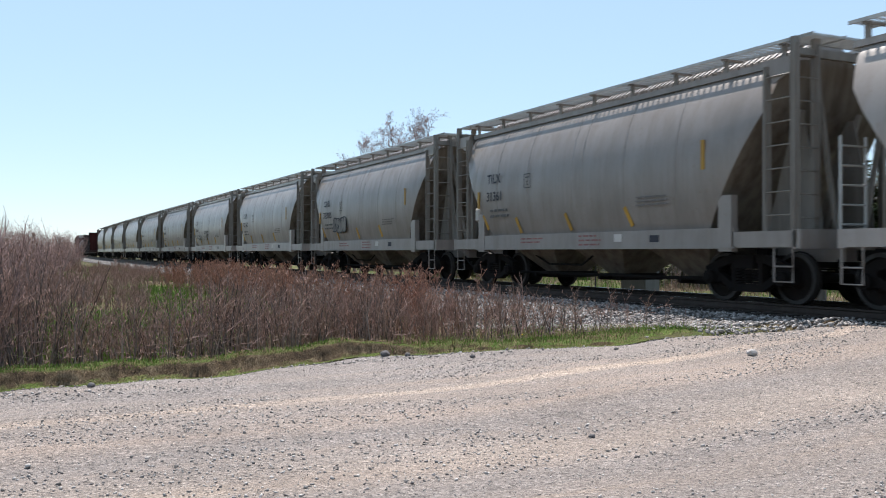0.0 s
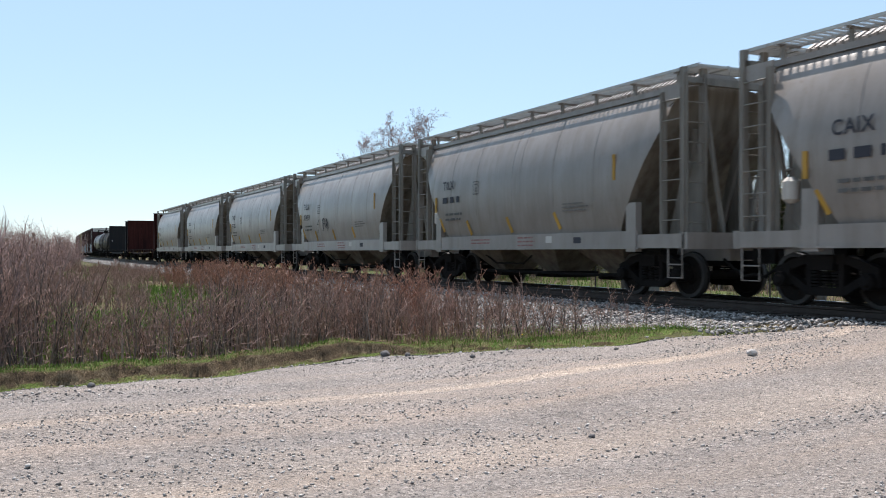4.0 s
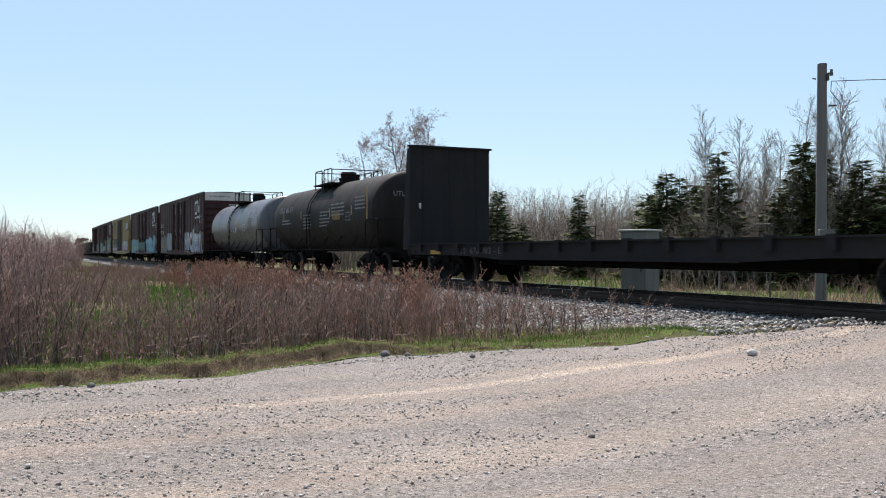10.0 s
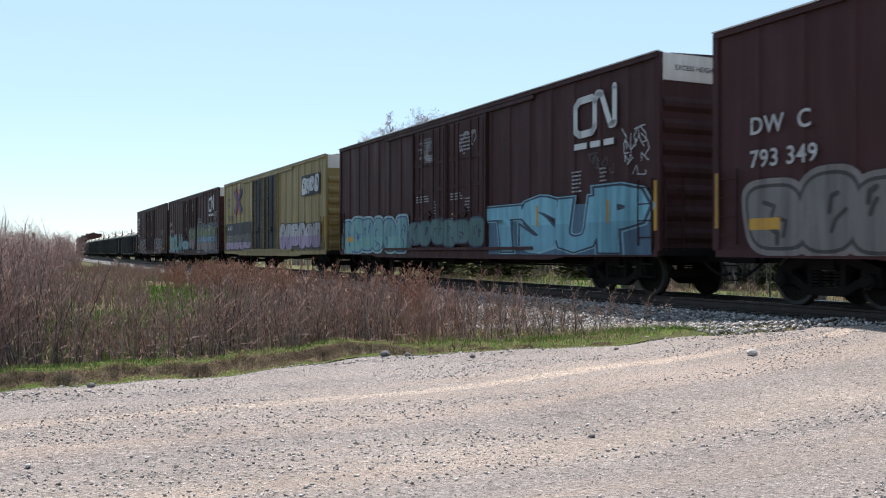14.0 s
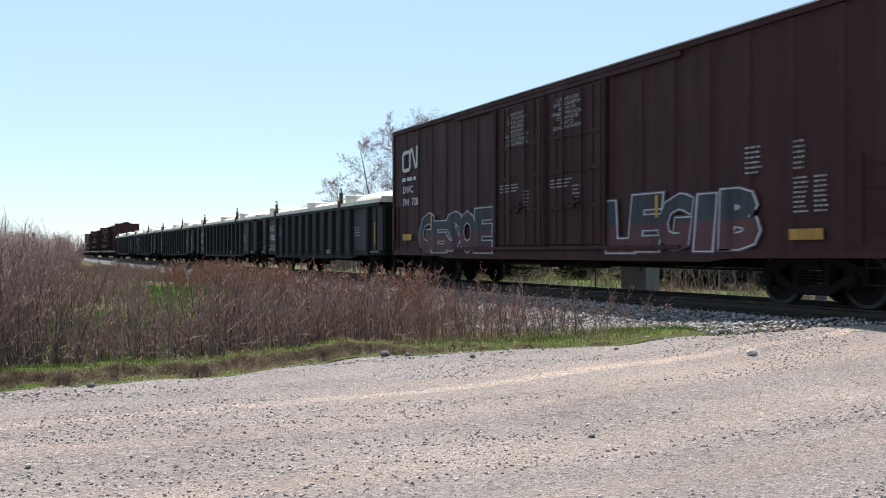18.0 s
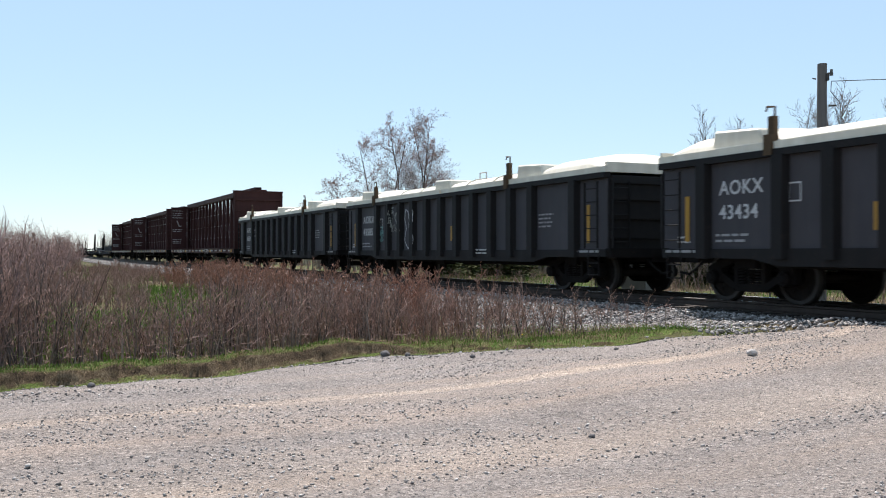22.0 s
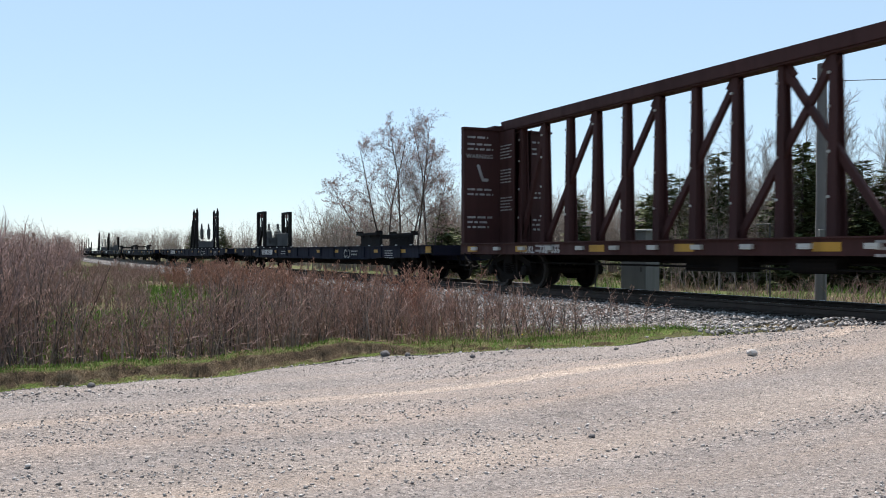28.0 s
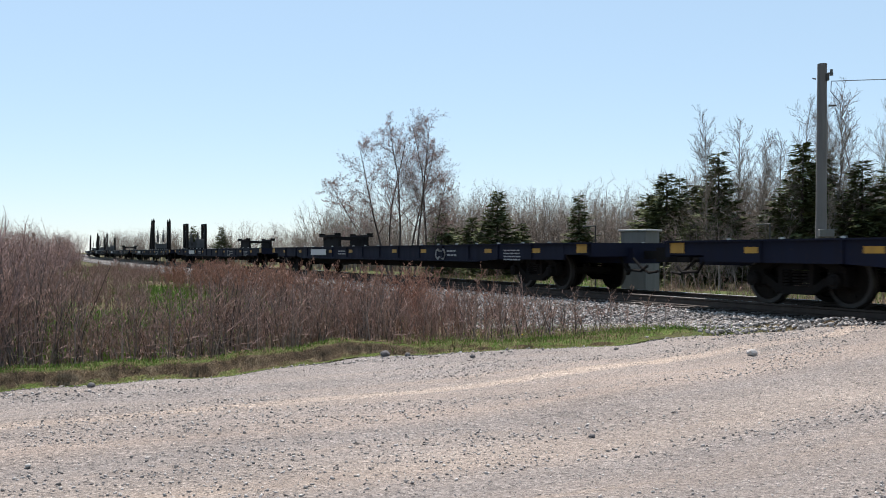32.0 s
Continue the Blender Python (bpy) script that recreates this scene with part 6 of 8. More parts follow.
# ---------------------------------------------------------------- bulkhead flat cars
def build_bulkhead_flat(paint, sill, label):
    car = thing("bulkhead_flat_car", label, "railcar", "bulkhead flat cars of the train")
    L = 10.4
    bm = bmesh.new()
    box(bm, -L, L, -1.42, 1.42, 1.06, 1.16)
    part("deck", bm, WOOD_DECK, car, "weathered plank deck")
    for sg in (-1, 1):
        bm = bmesh.new()
        poly = [(-L, 1.18), (-L, 0.84), (-6.4, 0.82), (-4.6, 0.74), (4.6, 0.74), (6.4, 0.82), (L, 0.84), (L, 1.18)]
        prism(bm, poly, sg * 1.42 - 0.03, sg * 1.42 + 0.03)
        box(bm, -L, L, sg * 1.46 - 0.08, sg * 1.46 + 0.08, 1.15, 1.185)
        box(bm, -4.6, 4.6, sg * 1.46 - 0.05, sg * 1.46 + 0.05, 0.725, 0.755)
        part("side_sill", bm, sill, car)
        for k in range(15):
            bm = bmesh.new()
            x = -9.3 + k * 18.6 / 14
            box(bm, x - 0.09, x + 0.09, sg * 1.50 - 0.06, sg * 1.50 + 0.06, 0.94, 1.21)
            part("stake_pocket", bm, sill, car)
    for sx in (-1, 1):
        x = sx * (L - 0.1)
        bm = bmesh.new()
        prism(bm, [(x - sx * 0.05, 1.1), (x - sx * 0.05, 4.36), (x + sx * 0.06, 4.36), (x + sx * 0.06, 1.1)], -1.46, 1.46)
        part("bulkhead", bm, paint, car, "tall streaked steel end bulkhead", bevel=0.015)
        for y in (-0.98, 0.0, 0.98):
            bm = bmesh.new()
            box(bm, min(x - sx * 0.052, x - sx * 0.066), max(x - sx * 0.052, x - sx * 0.066), y - 0.03, y + 0.03, 1.15, 4.3)
            part("weld_strip", bm, paint, car)
        bm = bmesh.new()
        for y in (-1.46, -0.5, 0.5, 1.40):
            prism(bm, [(x + sx * 0.06, 1.0), (x + sx * 0.06, 4.30), (x + sx * 0.18, 4.30), (x + sx * 0.50, 1.6), (x + sx * 0.52, 1.0)], y, y + 0.06)
        box(bm, x - 0.08, x + 0.14, -1.50, 1.50, 4.34, 4.40)
        part("bulkhead_frame", bm, paint, car)
        bm = bmesh.new()
        box(bm, min(sx * 6.0, sx * L), max(sx * 6.0, sx * L), -0.35, 0.35, 0.72, 1.06)
        box(bm, sx * L - 0.06, sx * L + 0.12, -1.45, 1.45, 0.80, 1.10)
        part("end_sill", bm, UNDER, car)
        bogie(car, sx * (L - 2.2))
        coupler(car, sx * L, sx)
        stirrup(car, sx * (L - 0.5), -1.5, paint)
        patch("reflector", car, YELLOW, sx * 8.3 - 0.35, sx * 8.3 + 0.35, 0.86, 0.98, -1.46, "yellow reflective strip")
    bm = bmesh.new()
    box(bm, -6.2, 6.2, -0.4, 0.4, 0.55, 1.06)
    part("centre_sill", bm, UNDER, car)
    brake_rods(car, -6, 6)
    return car


b1 = build_bulkhead_flat(RED_OXIDE, SILL_RED, "rust-red bulkhead flat car running empty")
b2 = build_bulkhead_flat(BULK_BLACK, BULK_BLACK, "dark grey bulkhead flat car running empty")
TRAIN += [(b1, 163.4), (b2, 186.6)]
for car, mk in ((b1, "876 13"), (b2, "15  676 983 - E")):
    side_text(mk, 0.24, ink("dim", (0.075, 0.066, 0.062)), car, -6.6 if car is b2 else -4.0, 0.88, -1.465, 0, 1.5)
for sx in (-1, 1):
    patch("reflector", b1, YELLOW, sx * 2.0 - 0.3, sx * 2.0 + 0.3, 0.86, 0.98, -1.46, "yellow reflective strip")
    # white box painted in for daylight showing through a slot in the bulkhead
    bm = bmesh.new()
    box(bm, sx * 10.3 - 0.10, sx * 10.3 + 0.10, -1.14, -1.08, 2.34, 2.52)
    part("lashing_eye", bm, PANEL_WHITE, b2 if sx < 0 else b1, "white patch standing for daylight through a slot")


# ---------------------------------------------------------------- tank cars
def build_tank(paint, half, r, cz, label, seed, seam=True):
    car = thing("tank_car", label, "railcar", "tank cars of the train")
    bm = bmesh.new()
    seg = 40
    prof = [(-half, 0.02), (-half + 0.03, 0.45 * r), (-half + 0.08, 0.72 * r), (-half + 0.15, 0.89 * r), (-half + 0.22, 0.965 * r), (-half + 0.31, r)]
    prof += [(x, r) for x in np.linspace(-half + 0.9, half - 0.9, 9)] + [(-a, b) for a, b in reversed(prof)]
    loft(bm, [[(x, q * math.sin(a), cz + q * math.cos(a)) for a in (2 * math.pi * i / seg for i in range(seg))] for x, q in prof])
    part("tank", bm, paint, car, "riveted cylindrical steel tank with dished ends", smooth=True)
    for x in np.linspace(-half + 0.34, half - 0.34, 6):
        bm = bmesh.new()
        loft(bm, [[(x + dx, (r + dr) * math.sin(a), cz + (r + dr) * math.cos(a)) for a in (2 * math.pi * i / seg for i in range(seg))]
                  for dx, dr in ((-0.03, -0.004), (-0.025, 0.006), (0.025, 0.006), (0.03, -0.004))], caps=False)
        part("weld_seam", bm, paint, car, smooth=True)
    top = cz + r
    # manway, valves and the railed platform on top
    bm = bmesh.new()
    rod(bm, (0.1, 0, top - 0.1), (0.1, 0, top + 0.38), 0.33, None, 20)
    rod(bm, (0.1, 0, top + 0.38), (0.1, 0, top + 0.46), 0.36, 0.3, 20)
    part("manway", bm, UNDER, car, "dark round manway dome", smooth=True)
    bm = bmesh.new()
    rod(bm, (-0.75, 0, top - 0.05), (-0.75, 0, top + 0.2), 0.12, None, 10)
    rod(bm, (0.95, 0.1, top - 0.05), (0.95, 0.1, top + 0.28), 0.09, None, 10)
    rod(bm, (-0.75, 0, top + 0.2), (-0.75, 0, top + 0.26), 0.16, None, 10)
    part("valve", bm, UNDER, car)
    bm = bmesh.new()
    for sg in (-1, 1):
        box(bm, -1.2, 1.2, sg * 0.85 - 0.3, sg * 0.85 + 0.3, top - 0.12, top - 0.07)
        for x in (-1.1, 0.0, 1.1):
            bar(bm, (x, sg * 0.6, top - 0.1), (x, sg * 1.05, top - 0.45), 0.05, 0.05)
    part("platform", bm, UNDER, car)
    bm = bmesh.new()
    for sg in (-1, 1):
        y = sg * 1.12
        pipe(bm, [(-1.0, y, top - 0.3), (-1.0, y, top + 0.44), (-0.95, y, top + 0.5), (-0.15, y, top + 0.5), (-0.1, y, top + 0.44), (-0.1, y, top - 0.3)], 0.024)
        pipe(bm, [(0.15, y, top - 0.3), (0.15, y, top + 0.44), (0.2, y, top + 0.5), (1.15, y, top + 0.5), (1.2, y, top + 0.44), (1.2, y, top - 0.3)], 0.024)
        rod(bm, (0.7, y, top - 0.3), (0.7, y, top + 0.5), 0.018, None, 6)
    for x in (-1.0, 1.2):
        rod(bm, (x, -1.12, top + 0.47), (x, 1.12, top + 0.47), 0.02, None, 6)
    part("handrail", bm, UNDER, car, "black pipe handrail round the platform")
    # side ladder
    bm = bmesh.new()
    for x in (-1.0, -0.62):
        pts = [(x, -(r + 0.09) * math.sin(a), cz + (r + 0.09) * math.cos(a)) for a in (0.45, 0.8, 1.15, 1.5, 1.75)] + [(x, -(r + 0.05), 1.1)]
        pipe(bm, pts, 0.02)
    for k in range(9):
        a = 0.5 + k * 0.155
        rod(bm, (-1.0, -(r + 0.09) * math.sin(a), cz + (r + 0.09) * math.cos(a)), (-0.62, -(r + 0.09) * math.sin(a), cz + (r + 0.09) * math.cos(a)), 0.014, None, 6)
    part("ladder", bm, UNDER, car)
    # long grab rail, saddles, stub ends
    for sg in (-1, 1):
        bm = bmesh.new()
        rod(bm, (-half + 0.4, sg * 1.5, 1.02), (half - 0.4, sg * 1.5, 1.02), 0.022, None, 6)
        for k in range(8):
            x = -half + 0.7 + k * (2 * half - 1.4) / 7
            bar(bm, (x, sg * 1.5, 1.02), (x, sg * 1.2, 1.55), 0.03, 0.03)
        part("side_rail", bm, UNDER, car)
    for sx in (-1, 1):
        xe = half + 0.3
        bm = bmesh.new()
        box(bm, min(sx * (half - 3.2), sx * xe), max(sx * (half - 3.2), sx * xe), -0.35, 0.35, 0.72, 1.02)
        prism(bm, [(-1.25, 1.9), (-1.0, 1.35), (-0.5, 1.0), (0.5, 1.0), (1.0, 1.35), (1.25, 1.9)], sx * (half - 1.55) - 0.35, sx * (half - 1.55) + 0.35, "x")
        box(bm, sx * xe - 0.06, sx * xe + 0.06, -1.45, 1.45, 0.92, 1.08)
        box(bm, min(sx * (xe - 1.3), sx * xe), max(sx * (xe - 1.3), sx * xe), -1.5, -0.8, 1.0, 1.04)
        part("stub_sill", bm, UNDER, car)
        bm = bmesh.new()
        pipe(bm, [(sx * (xe - 1.2), -1.48, 1.02), (sx * (xe - 1.2), -1.48, 2.0), (sx * (xe - 1.1), -1.48, 2.1), (sx * xe, -1.48, 2.1), (sx * xe, -1.48, 1.0)], 0.02)
        pipe(bm, [(sx * xe, -1.45, 1.0), (sx * xe, -1.45, 2.1), (sx * xe, -0.5, 2.1), (sx * xe, -0.5, 1.0)], 0.02)
        part("grab_iron", bm, UNDER, car)
        bogie(car, sx * (half - 1.55))
        coupler(car, sx * xe, sx)
        stirrup(car, sx * (xe - 0.5), -1.5, UNDER)
    yellow_marks(car, (half - 0.75,), 2.1, 3.3, 0.09, -r - 0.004)
    for x in (-half + 2.2, -half + 5, half - 5, half - 2.4):
        patch("reflector", car, YELLOW, x - 0.04, x + 0.04, 2.35, 2.7, -r - 0.012)
    return car


t1 = build_tank(TANK_DARK, 7.0, 1.47, 2.42, "black weathered tank car with a railed top platform", 1)
t2 = build_tank(TANK_GREY, 6.45, 1.47, 2.42, "blue-grey tank car with flaking paint and a scrawled tag", 2)
TRAIN += [(t1, 207.0), (t2, 222.7)]
side_text("UTLX  681 371", 0.34, ink("grey", (0.22, 0.22, 0.22)), t1, -5.6, 2.75, -1.483, -8)
end_text("UTLX 681371", 0.24, ink("grey", (0.22, 0.22, 0.22)), t1, 6.985, 0.0, 2.95)
for x0, x1, z, n in ((-5.1, -3.6, 2.4, 2), (-1.6, -0.4, 2.55, 5), (0.7, 2.0, 2.6, 5), (5.0, 6.2, 3.0, 4)):
    small_print(t1, x0, x1, z, n, 0.08, ink("grey", (0.22, 0.22, 0.22)), int(z * 40 + x1), -1.487)
patch("placard", t1, ink("ochre", (0.20, 0.11, 0.02)), 2.35, 3.25, 2.2, 2.5, -1.478, "dull ochre placard")
bm = bmesh.new()
stroke(bm, [(4.0, 2.15), (4.45, 2.15), (4.45, 2.45), (4.0, 2.45), (4.0, 2.15)], 0.03, -1.487)
stroke(bm, [(4.0, 2.30), (4.45, 2.30)], 0.025, -1.487)
part("placard", bm, ink("grey", (0.22, 0.22, 0.22)), t1, "pale outlined placard")
small_print(t1, 2.2, 3.9, 2.85, 4, 0.08, ink("grey", (0.22, 0.22, 0.22)), 5, -1.485)
small_print(t2, 3.6, 4.6, 2.75, 4, 0.08, FAINT_INK, 6, -1.485)
small_print(t2, 0.6, 1.2, 2.55, 3, 0.05, DULL_INK, 7, -1.485)
scribble(t2, -0.4, 1.0, 2.0, 2.35, WHITE_INK, 9, 10, 0.035, -1.483)
for a, b in ((2.5, 3.05),):
    bm = bmesh.new()
    stroke(bm, [(a, 2.1), (b, 2.1), (b, 2.45), (a, 2.45), (a, 2.1)], 0.04, -1.485)
    stroke(bm, [(a + 0.2, 2.2), (b - 0.2, 2.2), (b - 0.2, 2.35)], 0.03, -1.485)
    part("placard", bm, WHITE_INK, t2, "white outlined placard")


# ---------------------------------------------------------------- box cars
BOX_H = 9.62
RIB_ME = {}


def build_boxcar(paint, end_paint, label, door_paint=None):
    car = thing("box_car", label, "railcar", "box cars of the train")
    door_paint = door_paint or paint
    bm = bmesh.new()
    prism(bm, [(-1.53, 0.90), (-1.53, 4.86), (-1.2, 4.92), (0.0, 4.97), (1.2, 4.92), (1.53, 4.86), (1.53, 0.90)], -BOX_H, BOX_H, "x")
    part("body", bm, paint, car, "steel sides with pressed posts")
    # side posts, one piece each
    if paint.name not in RIB_ME:
        bm = bmesh.new()
        prism(bm, [(-0.075, 0.0), (-0.045, -0.035), (0.045, -0.035), (0.075, 0.0)], 0, 0.001)
        bm.free()
        bm = bmesh.new()
        rings = [[(x, y, z) for x, y in ((-0.085, 0.0), (-0.05, -0.036), (0.05, -0.036), (0.085, 0.0))] for z in (0.90, 4.78)]
        loft(bm, rings)
        RIB_ME[paint.name] = mesh_of("side_post", bm, paint)
    for sg in (-1, 1):
        for sx in (-1, 1):
            for k in range(7):
                part("side_post", RIB_ME[paint.name], paint, car, at=pose(sx * (2.62 + k * 1.0), sg * 1.53, 0, 0, 0, 0 if sg < 0 else 180))
            bm = bmesh.new()
            box(bm, sx * BOX_H - 0.07, sx * BOX_H + 0.07, sg * 1.53 - 0.045, sg * 1.53 + 0.045, 0.95, 4.90)
            part("corner_post", bm, paint, car)
    for sg in (-1, 1):
        bm = bmesh.new()
        prism(bm, [(-BOX_H, 0.96), (-BOX_H, 0.83), (-6.2, 0.81), (-5.6, 0.74), (5.6, 0.74), (6.2, 0.81), (BOX_H, 0.83), (BOX_H, 0.96)], sg * 1.54 - 0.03, sg * 1.54 + 0.03)
        part("side_sill", bm, paint, car)
        bm = bmesh.new()
        box(bm, -BOX_H - 0.03, BOX_H + 0.03, sg * 1.55 - 0.045, sg * 1.55 + 0.045, 4.80, 4.90)
        part("eave", bm, paint, car)
        bm = bmesh.new()
        box(bm, -BOX_H - 0.05, BOX_H + 0.05, sg * 1.57 - 0.05, sg * 1.57 + 0.05, 4.905, 4.93)
        part("roof_edge", bm, GALV, car, "bare metal roof edge")
        # two plug doors, rails and locking bars
        for dx in (-1.24, 1.24):
            bm = bmesh.new()
            box(bm, dx - 1.19, dx + 1.19, sg * 1.565 - 0.025, sg * 1.565 + 0.025, 1.10, 4.66)
            d = part("door", bm, door_paint, car, "sliding plug door with a locking bar")
            for zz in (1.95, 2.80, 3.60):
                bm = bmesh.new()
                box(bm, dx - 1.17, dx + 1.17, sg * 1.60 - 0.015, sg * 1.60 + 0.015, zz - 0.045, zz + 0.045)
                part("door_rib", bm, door_paint, d)
            for e in (-1.12, -0.38, 0.38, 1.12):
                bm = bmesh.new()
                rod(bm, (dx + e, sg * 1.64, 1.1), (dx + e, sg * 1.64, 4.6), 0.024, None, 6)
                part("locking_bar", bm, door_paint if door_paint is not paint else end_paint, d)
            bm = bmesh.new()
            rod(bm, (dx - 0.28, sg * 1.66, 2.05), (dx + 0.28, sg * 1.66, 2.05), 0.03, None, 6)
            rod(bm, (dx, sg * 1.60, 2.05), (dx, sg * 1.67, 2.05), 0.14, None, 12)
            part("handle", bm, door_paint if door_paint is not paint else end_paint, d)
        for x in (-2.46, -0.02, 2.46):
            bm = bmesh.new()
            box(bm, x - 0.05, x + 0.05, sg * 1.60 - 0.05, sg * 1.60 + 0.05, 1.06, 4.68)
            part("door_stile", bm, end_paint, car)
        for dx in (-1.24, 1.24):
            for x in (dx - 0.75, dx + 0.75):
                bm = bmesh.new()
                box(bm, x - 0.03, x + 0.03, sg * 1.603 - 0.012, sg * 1.603 + 0.012, 1.12, 4.62)
                part("door_seam", bm, end_paint, car)
        bm = bmesh.new()
        box(bm, -4.9, 4.9, sg * 1.60 - 0.04, sg * 1.60 + 0.04, 0.98, 1.06)
        box(bm, -4.9, 4.9, sg * 1.58 - 0.03, sg * 1.58 + 0.03, 4.68, 4.78)
        part("door_rail", bm, paint, car)
    for sx in (-1, 1):
        bm = bmesh.new()
        box(bm, sx * BOX_H - 0.001 if sx > 0 else sx * BOX_H - 0.03, sx * BOX_H + 0.03 if sx > 0 else sx * BOX_H + 0.001, -1.5, 1.5, 4.36, 4.90)
        part("end_panel", bm, PANEL_WHITE, car, "white panel under the roof end")
        for k in range(7):
            bm = bmesh.new()
            z = 1.25 + k * 0.44
            prism(bm, [(sx * BOX_H, z - 0.15), (sx * (BOX_H + 0.06), z - 0.05), (sx * (BOX_H + 0.06), z + 0.05), (sx * BOX_H, z + 0.15)], -1.44, 1.44)
            part("end_rib", bm, end_paint, car)
        bm = bmesh.new()
        box(bm, min(sx * 7.0, sx * (BOX_H + 0.1)), max(sx * 7.0, sx * (BOX_H + 0.1)), -0.36, 0.36, 0.72, 1.0)
        box(bm, sx * BOX_H - 0.05, sx * BOX_H + 0.1, -1.5, 1.5, 0.85, 1.0)
        part("end_sill", bm, UNDER, car)
        ladder(car, (sx * (BOX_H + 0.1), -1.22, 0.95), (sx * (BOX_H + 0.1), -1.22, 2.4), end_paint, 4, (0, 1, 0), 0.22)
        ladder(car, (sx * (BOX_H - 0.35), -1.60, 1.05), (sx * (BOX_H - 0.35), -1.60, 2.4), end_paint, 4, (1, 0, 0), 0.22)
        stirrup(car, sx * (BOX_H - 0.35), -1.55, UNDER, 0.9)
        patch("reflector", car, YELLOW, sx * (BOX_H - 0.05) - 0.05, sx * (BOX_H - 0.05) + 0.05, 1.35, 2.35, -1.58, "yellow handhold strip")
        bogie(car, sx * (BOX_H - 2.05))
        coupler(car, sx * (BOX_H + 0.05), sx)
    bm = bmesh.new()
    box(bm, -7.0, 7.0, -0.36, 0.36, 0.62, 1.0)
    for k in range(9):
        x = -6.4 + k * 1.6
        box(bm, x - 0.06, x + 0.06, -1.45, 1.45, 0.80, 0.99)
    part("underframe", bm, UNDER, car)
    brake_rods(car, -6.5, 6.5, -1.0)
    for x in (-3.4, 3.1, -5.1):
        bm = bmesh.new()
        rod(bm, (x, -1.3, 0.72), (x, -1.3, 0.88), 0.03, None, 6)
        rod(bm, (x + 0.8, -1.3, 0.72), (x + 0.8, -1.3, 0.88), 0.03, None, 6)
        rod(bm, (x - 0.5, -1.3, 0.72), (x + 1.5, -1.3, 0.72), 0.02, None, 6)
        part("brake_pipe", bm, UNDER, car)
    return car


def emblem(car, x, z, h, seed=0):
    """A white rounded ring joined to a slanted ribbon."""
    bm = bmesh.new()
    w = h * 0.17

    def at(*pts):
        return [(x + 1.5 * h * a, z + h * b) for a, b in pts]

    stroke(bm, at((0.46, 0.02), (0.12, 0.0), (0.0, 0.1), (0.0, 0.68), (0.1, 0.8), (0.46, 0.82)), w, -1.592)
    stroke(bm, at((0.46, 0.02), (0.53, 0.14), (0.53, 0.72), (0.60, 0.88), (0.70, 0.86), (0.94, 0.1), (1.04, 0.12), (1.04, 0.95)), w, -1.592)
    part("emblem", bm, WHITE_INK, car, "white ribbon-like railway emblem")


def notice(car, lines, size, mat, x, z):
    """Centred lines of stencilled writing on a door."""
    for k, body in enumerate(lines):
        part("lettering", text_mesh(body, size, mat, 0.92, "CENTER"), mat, car, at=pose(x, -1.618, z - k * size * 0.94, 90))


def door_notices(car, seed, mat=DULL_INK):
    close = ("CLOSE AND LOCK", "BOTH DOORS BEFORE", "MOVING CAR", "FERMER ET VERROUILLER", "LES DEUX PORTES", "AVANT DE", "DEPLACER LE WAGON")
    if seed == 140:
        notice(car, ("-IMPORTANT-", "CLOSE THIS DOOR", "BEFORE CLOSING", "MAIN DOOR", "-IMPORTANT-", "FERMER CETTE PORTE", "AVANT DE FERMER", "LA PORTE PRINCIPALE"), 0.115, mat, -1.3, 4.38)
        notice(car, close, 0.115, mat, 1.0, 4.42)
    else:
        notice(car, close, 0.095, mat, -1.45, 4.34)
        small_print(car, 0.9, 1.75, 4.25, 5, 0.06, mat, seed + 1, -1.618)
    small_print(car, -2.2, -1.2, 2.65, 3, 0.045, mat, seed + 2, -1.602)
    small_print(car, 0.25, 1.2, 2.62, 3, 0.045, mat, seed + 3, -1.602)
    small_print(car, -1.0, -0.7, 2.45, 6, 0.05, mat, seed + 4, -1.602)
    small_print(car, 1.2, 1.5, 2.45, 6, 0.05, mat, seed + 5, -1.602)


def end_notices(car, seed):
    end_text("EXCESS HEIGHT CAR", 0.14, DARK_INK, car, BOX_H + 0.036, -0.45, 4.58)
    small_print(car, 0.1, 0.9, 4.12, 5, 0.05, WHITE_INK, seed + 1, BOX_H + 0.066, True)
    small_print(car, 0.1, 0.9, 3.45, 3, 0.05, WHITE_INK, seed + 2, BOX_H + 0.066, True)


SILVER = ink("silver", (0.40, 0.39, 0.40))
BLACKSPRAY = ink("black", (0.03, 0.03, 0.035))
BLUE = ink("blue", (0.11, 0.20, 0.29))
AQUA = ink("aqua", (0.15, 0.31, 0.31))
OLIVE = ink("olive", (0.105, 0.125, 0.06))
MAUVE = ink("mauve", (0.17, 0.125, 0.13))
NAVY = ink("navy", (0.04, 0.07, 0.20))
PALE = ink("pale", (0.48, 0.48, 0.52))
WINE = ink("wine", (0.085, 0.028, 0.034))
GREYGREEN = ink("greygreen", (0.32, 0.33, 0.31))

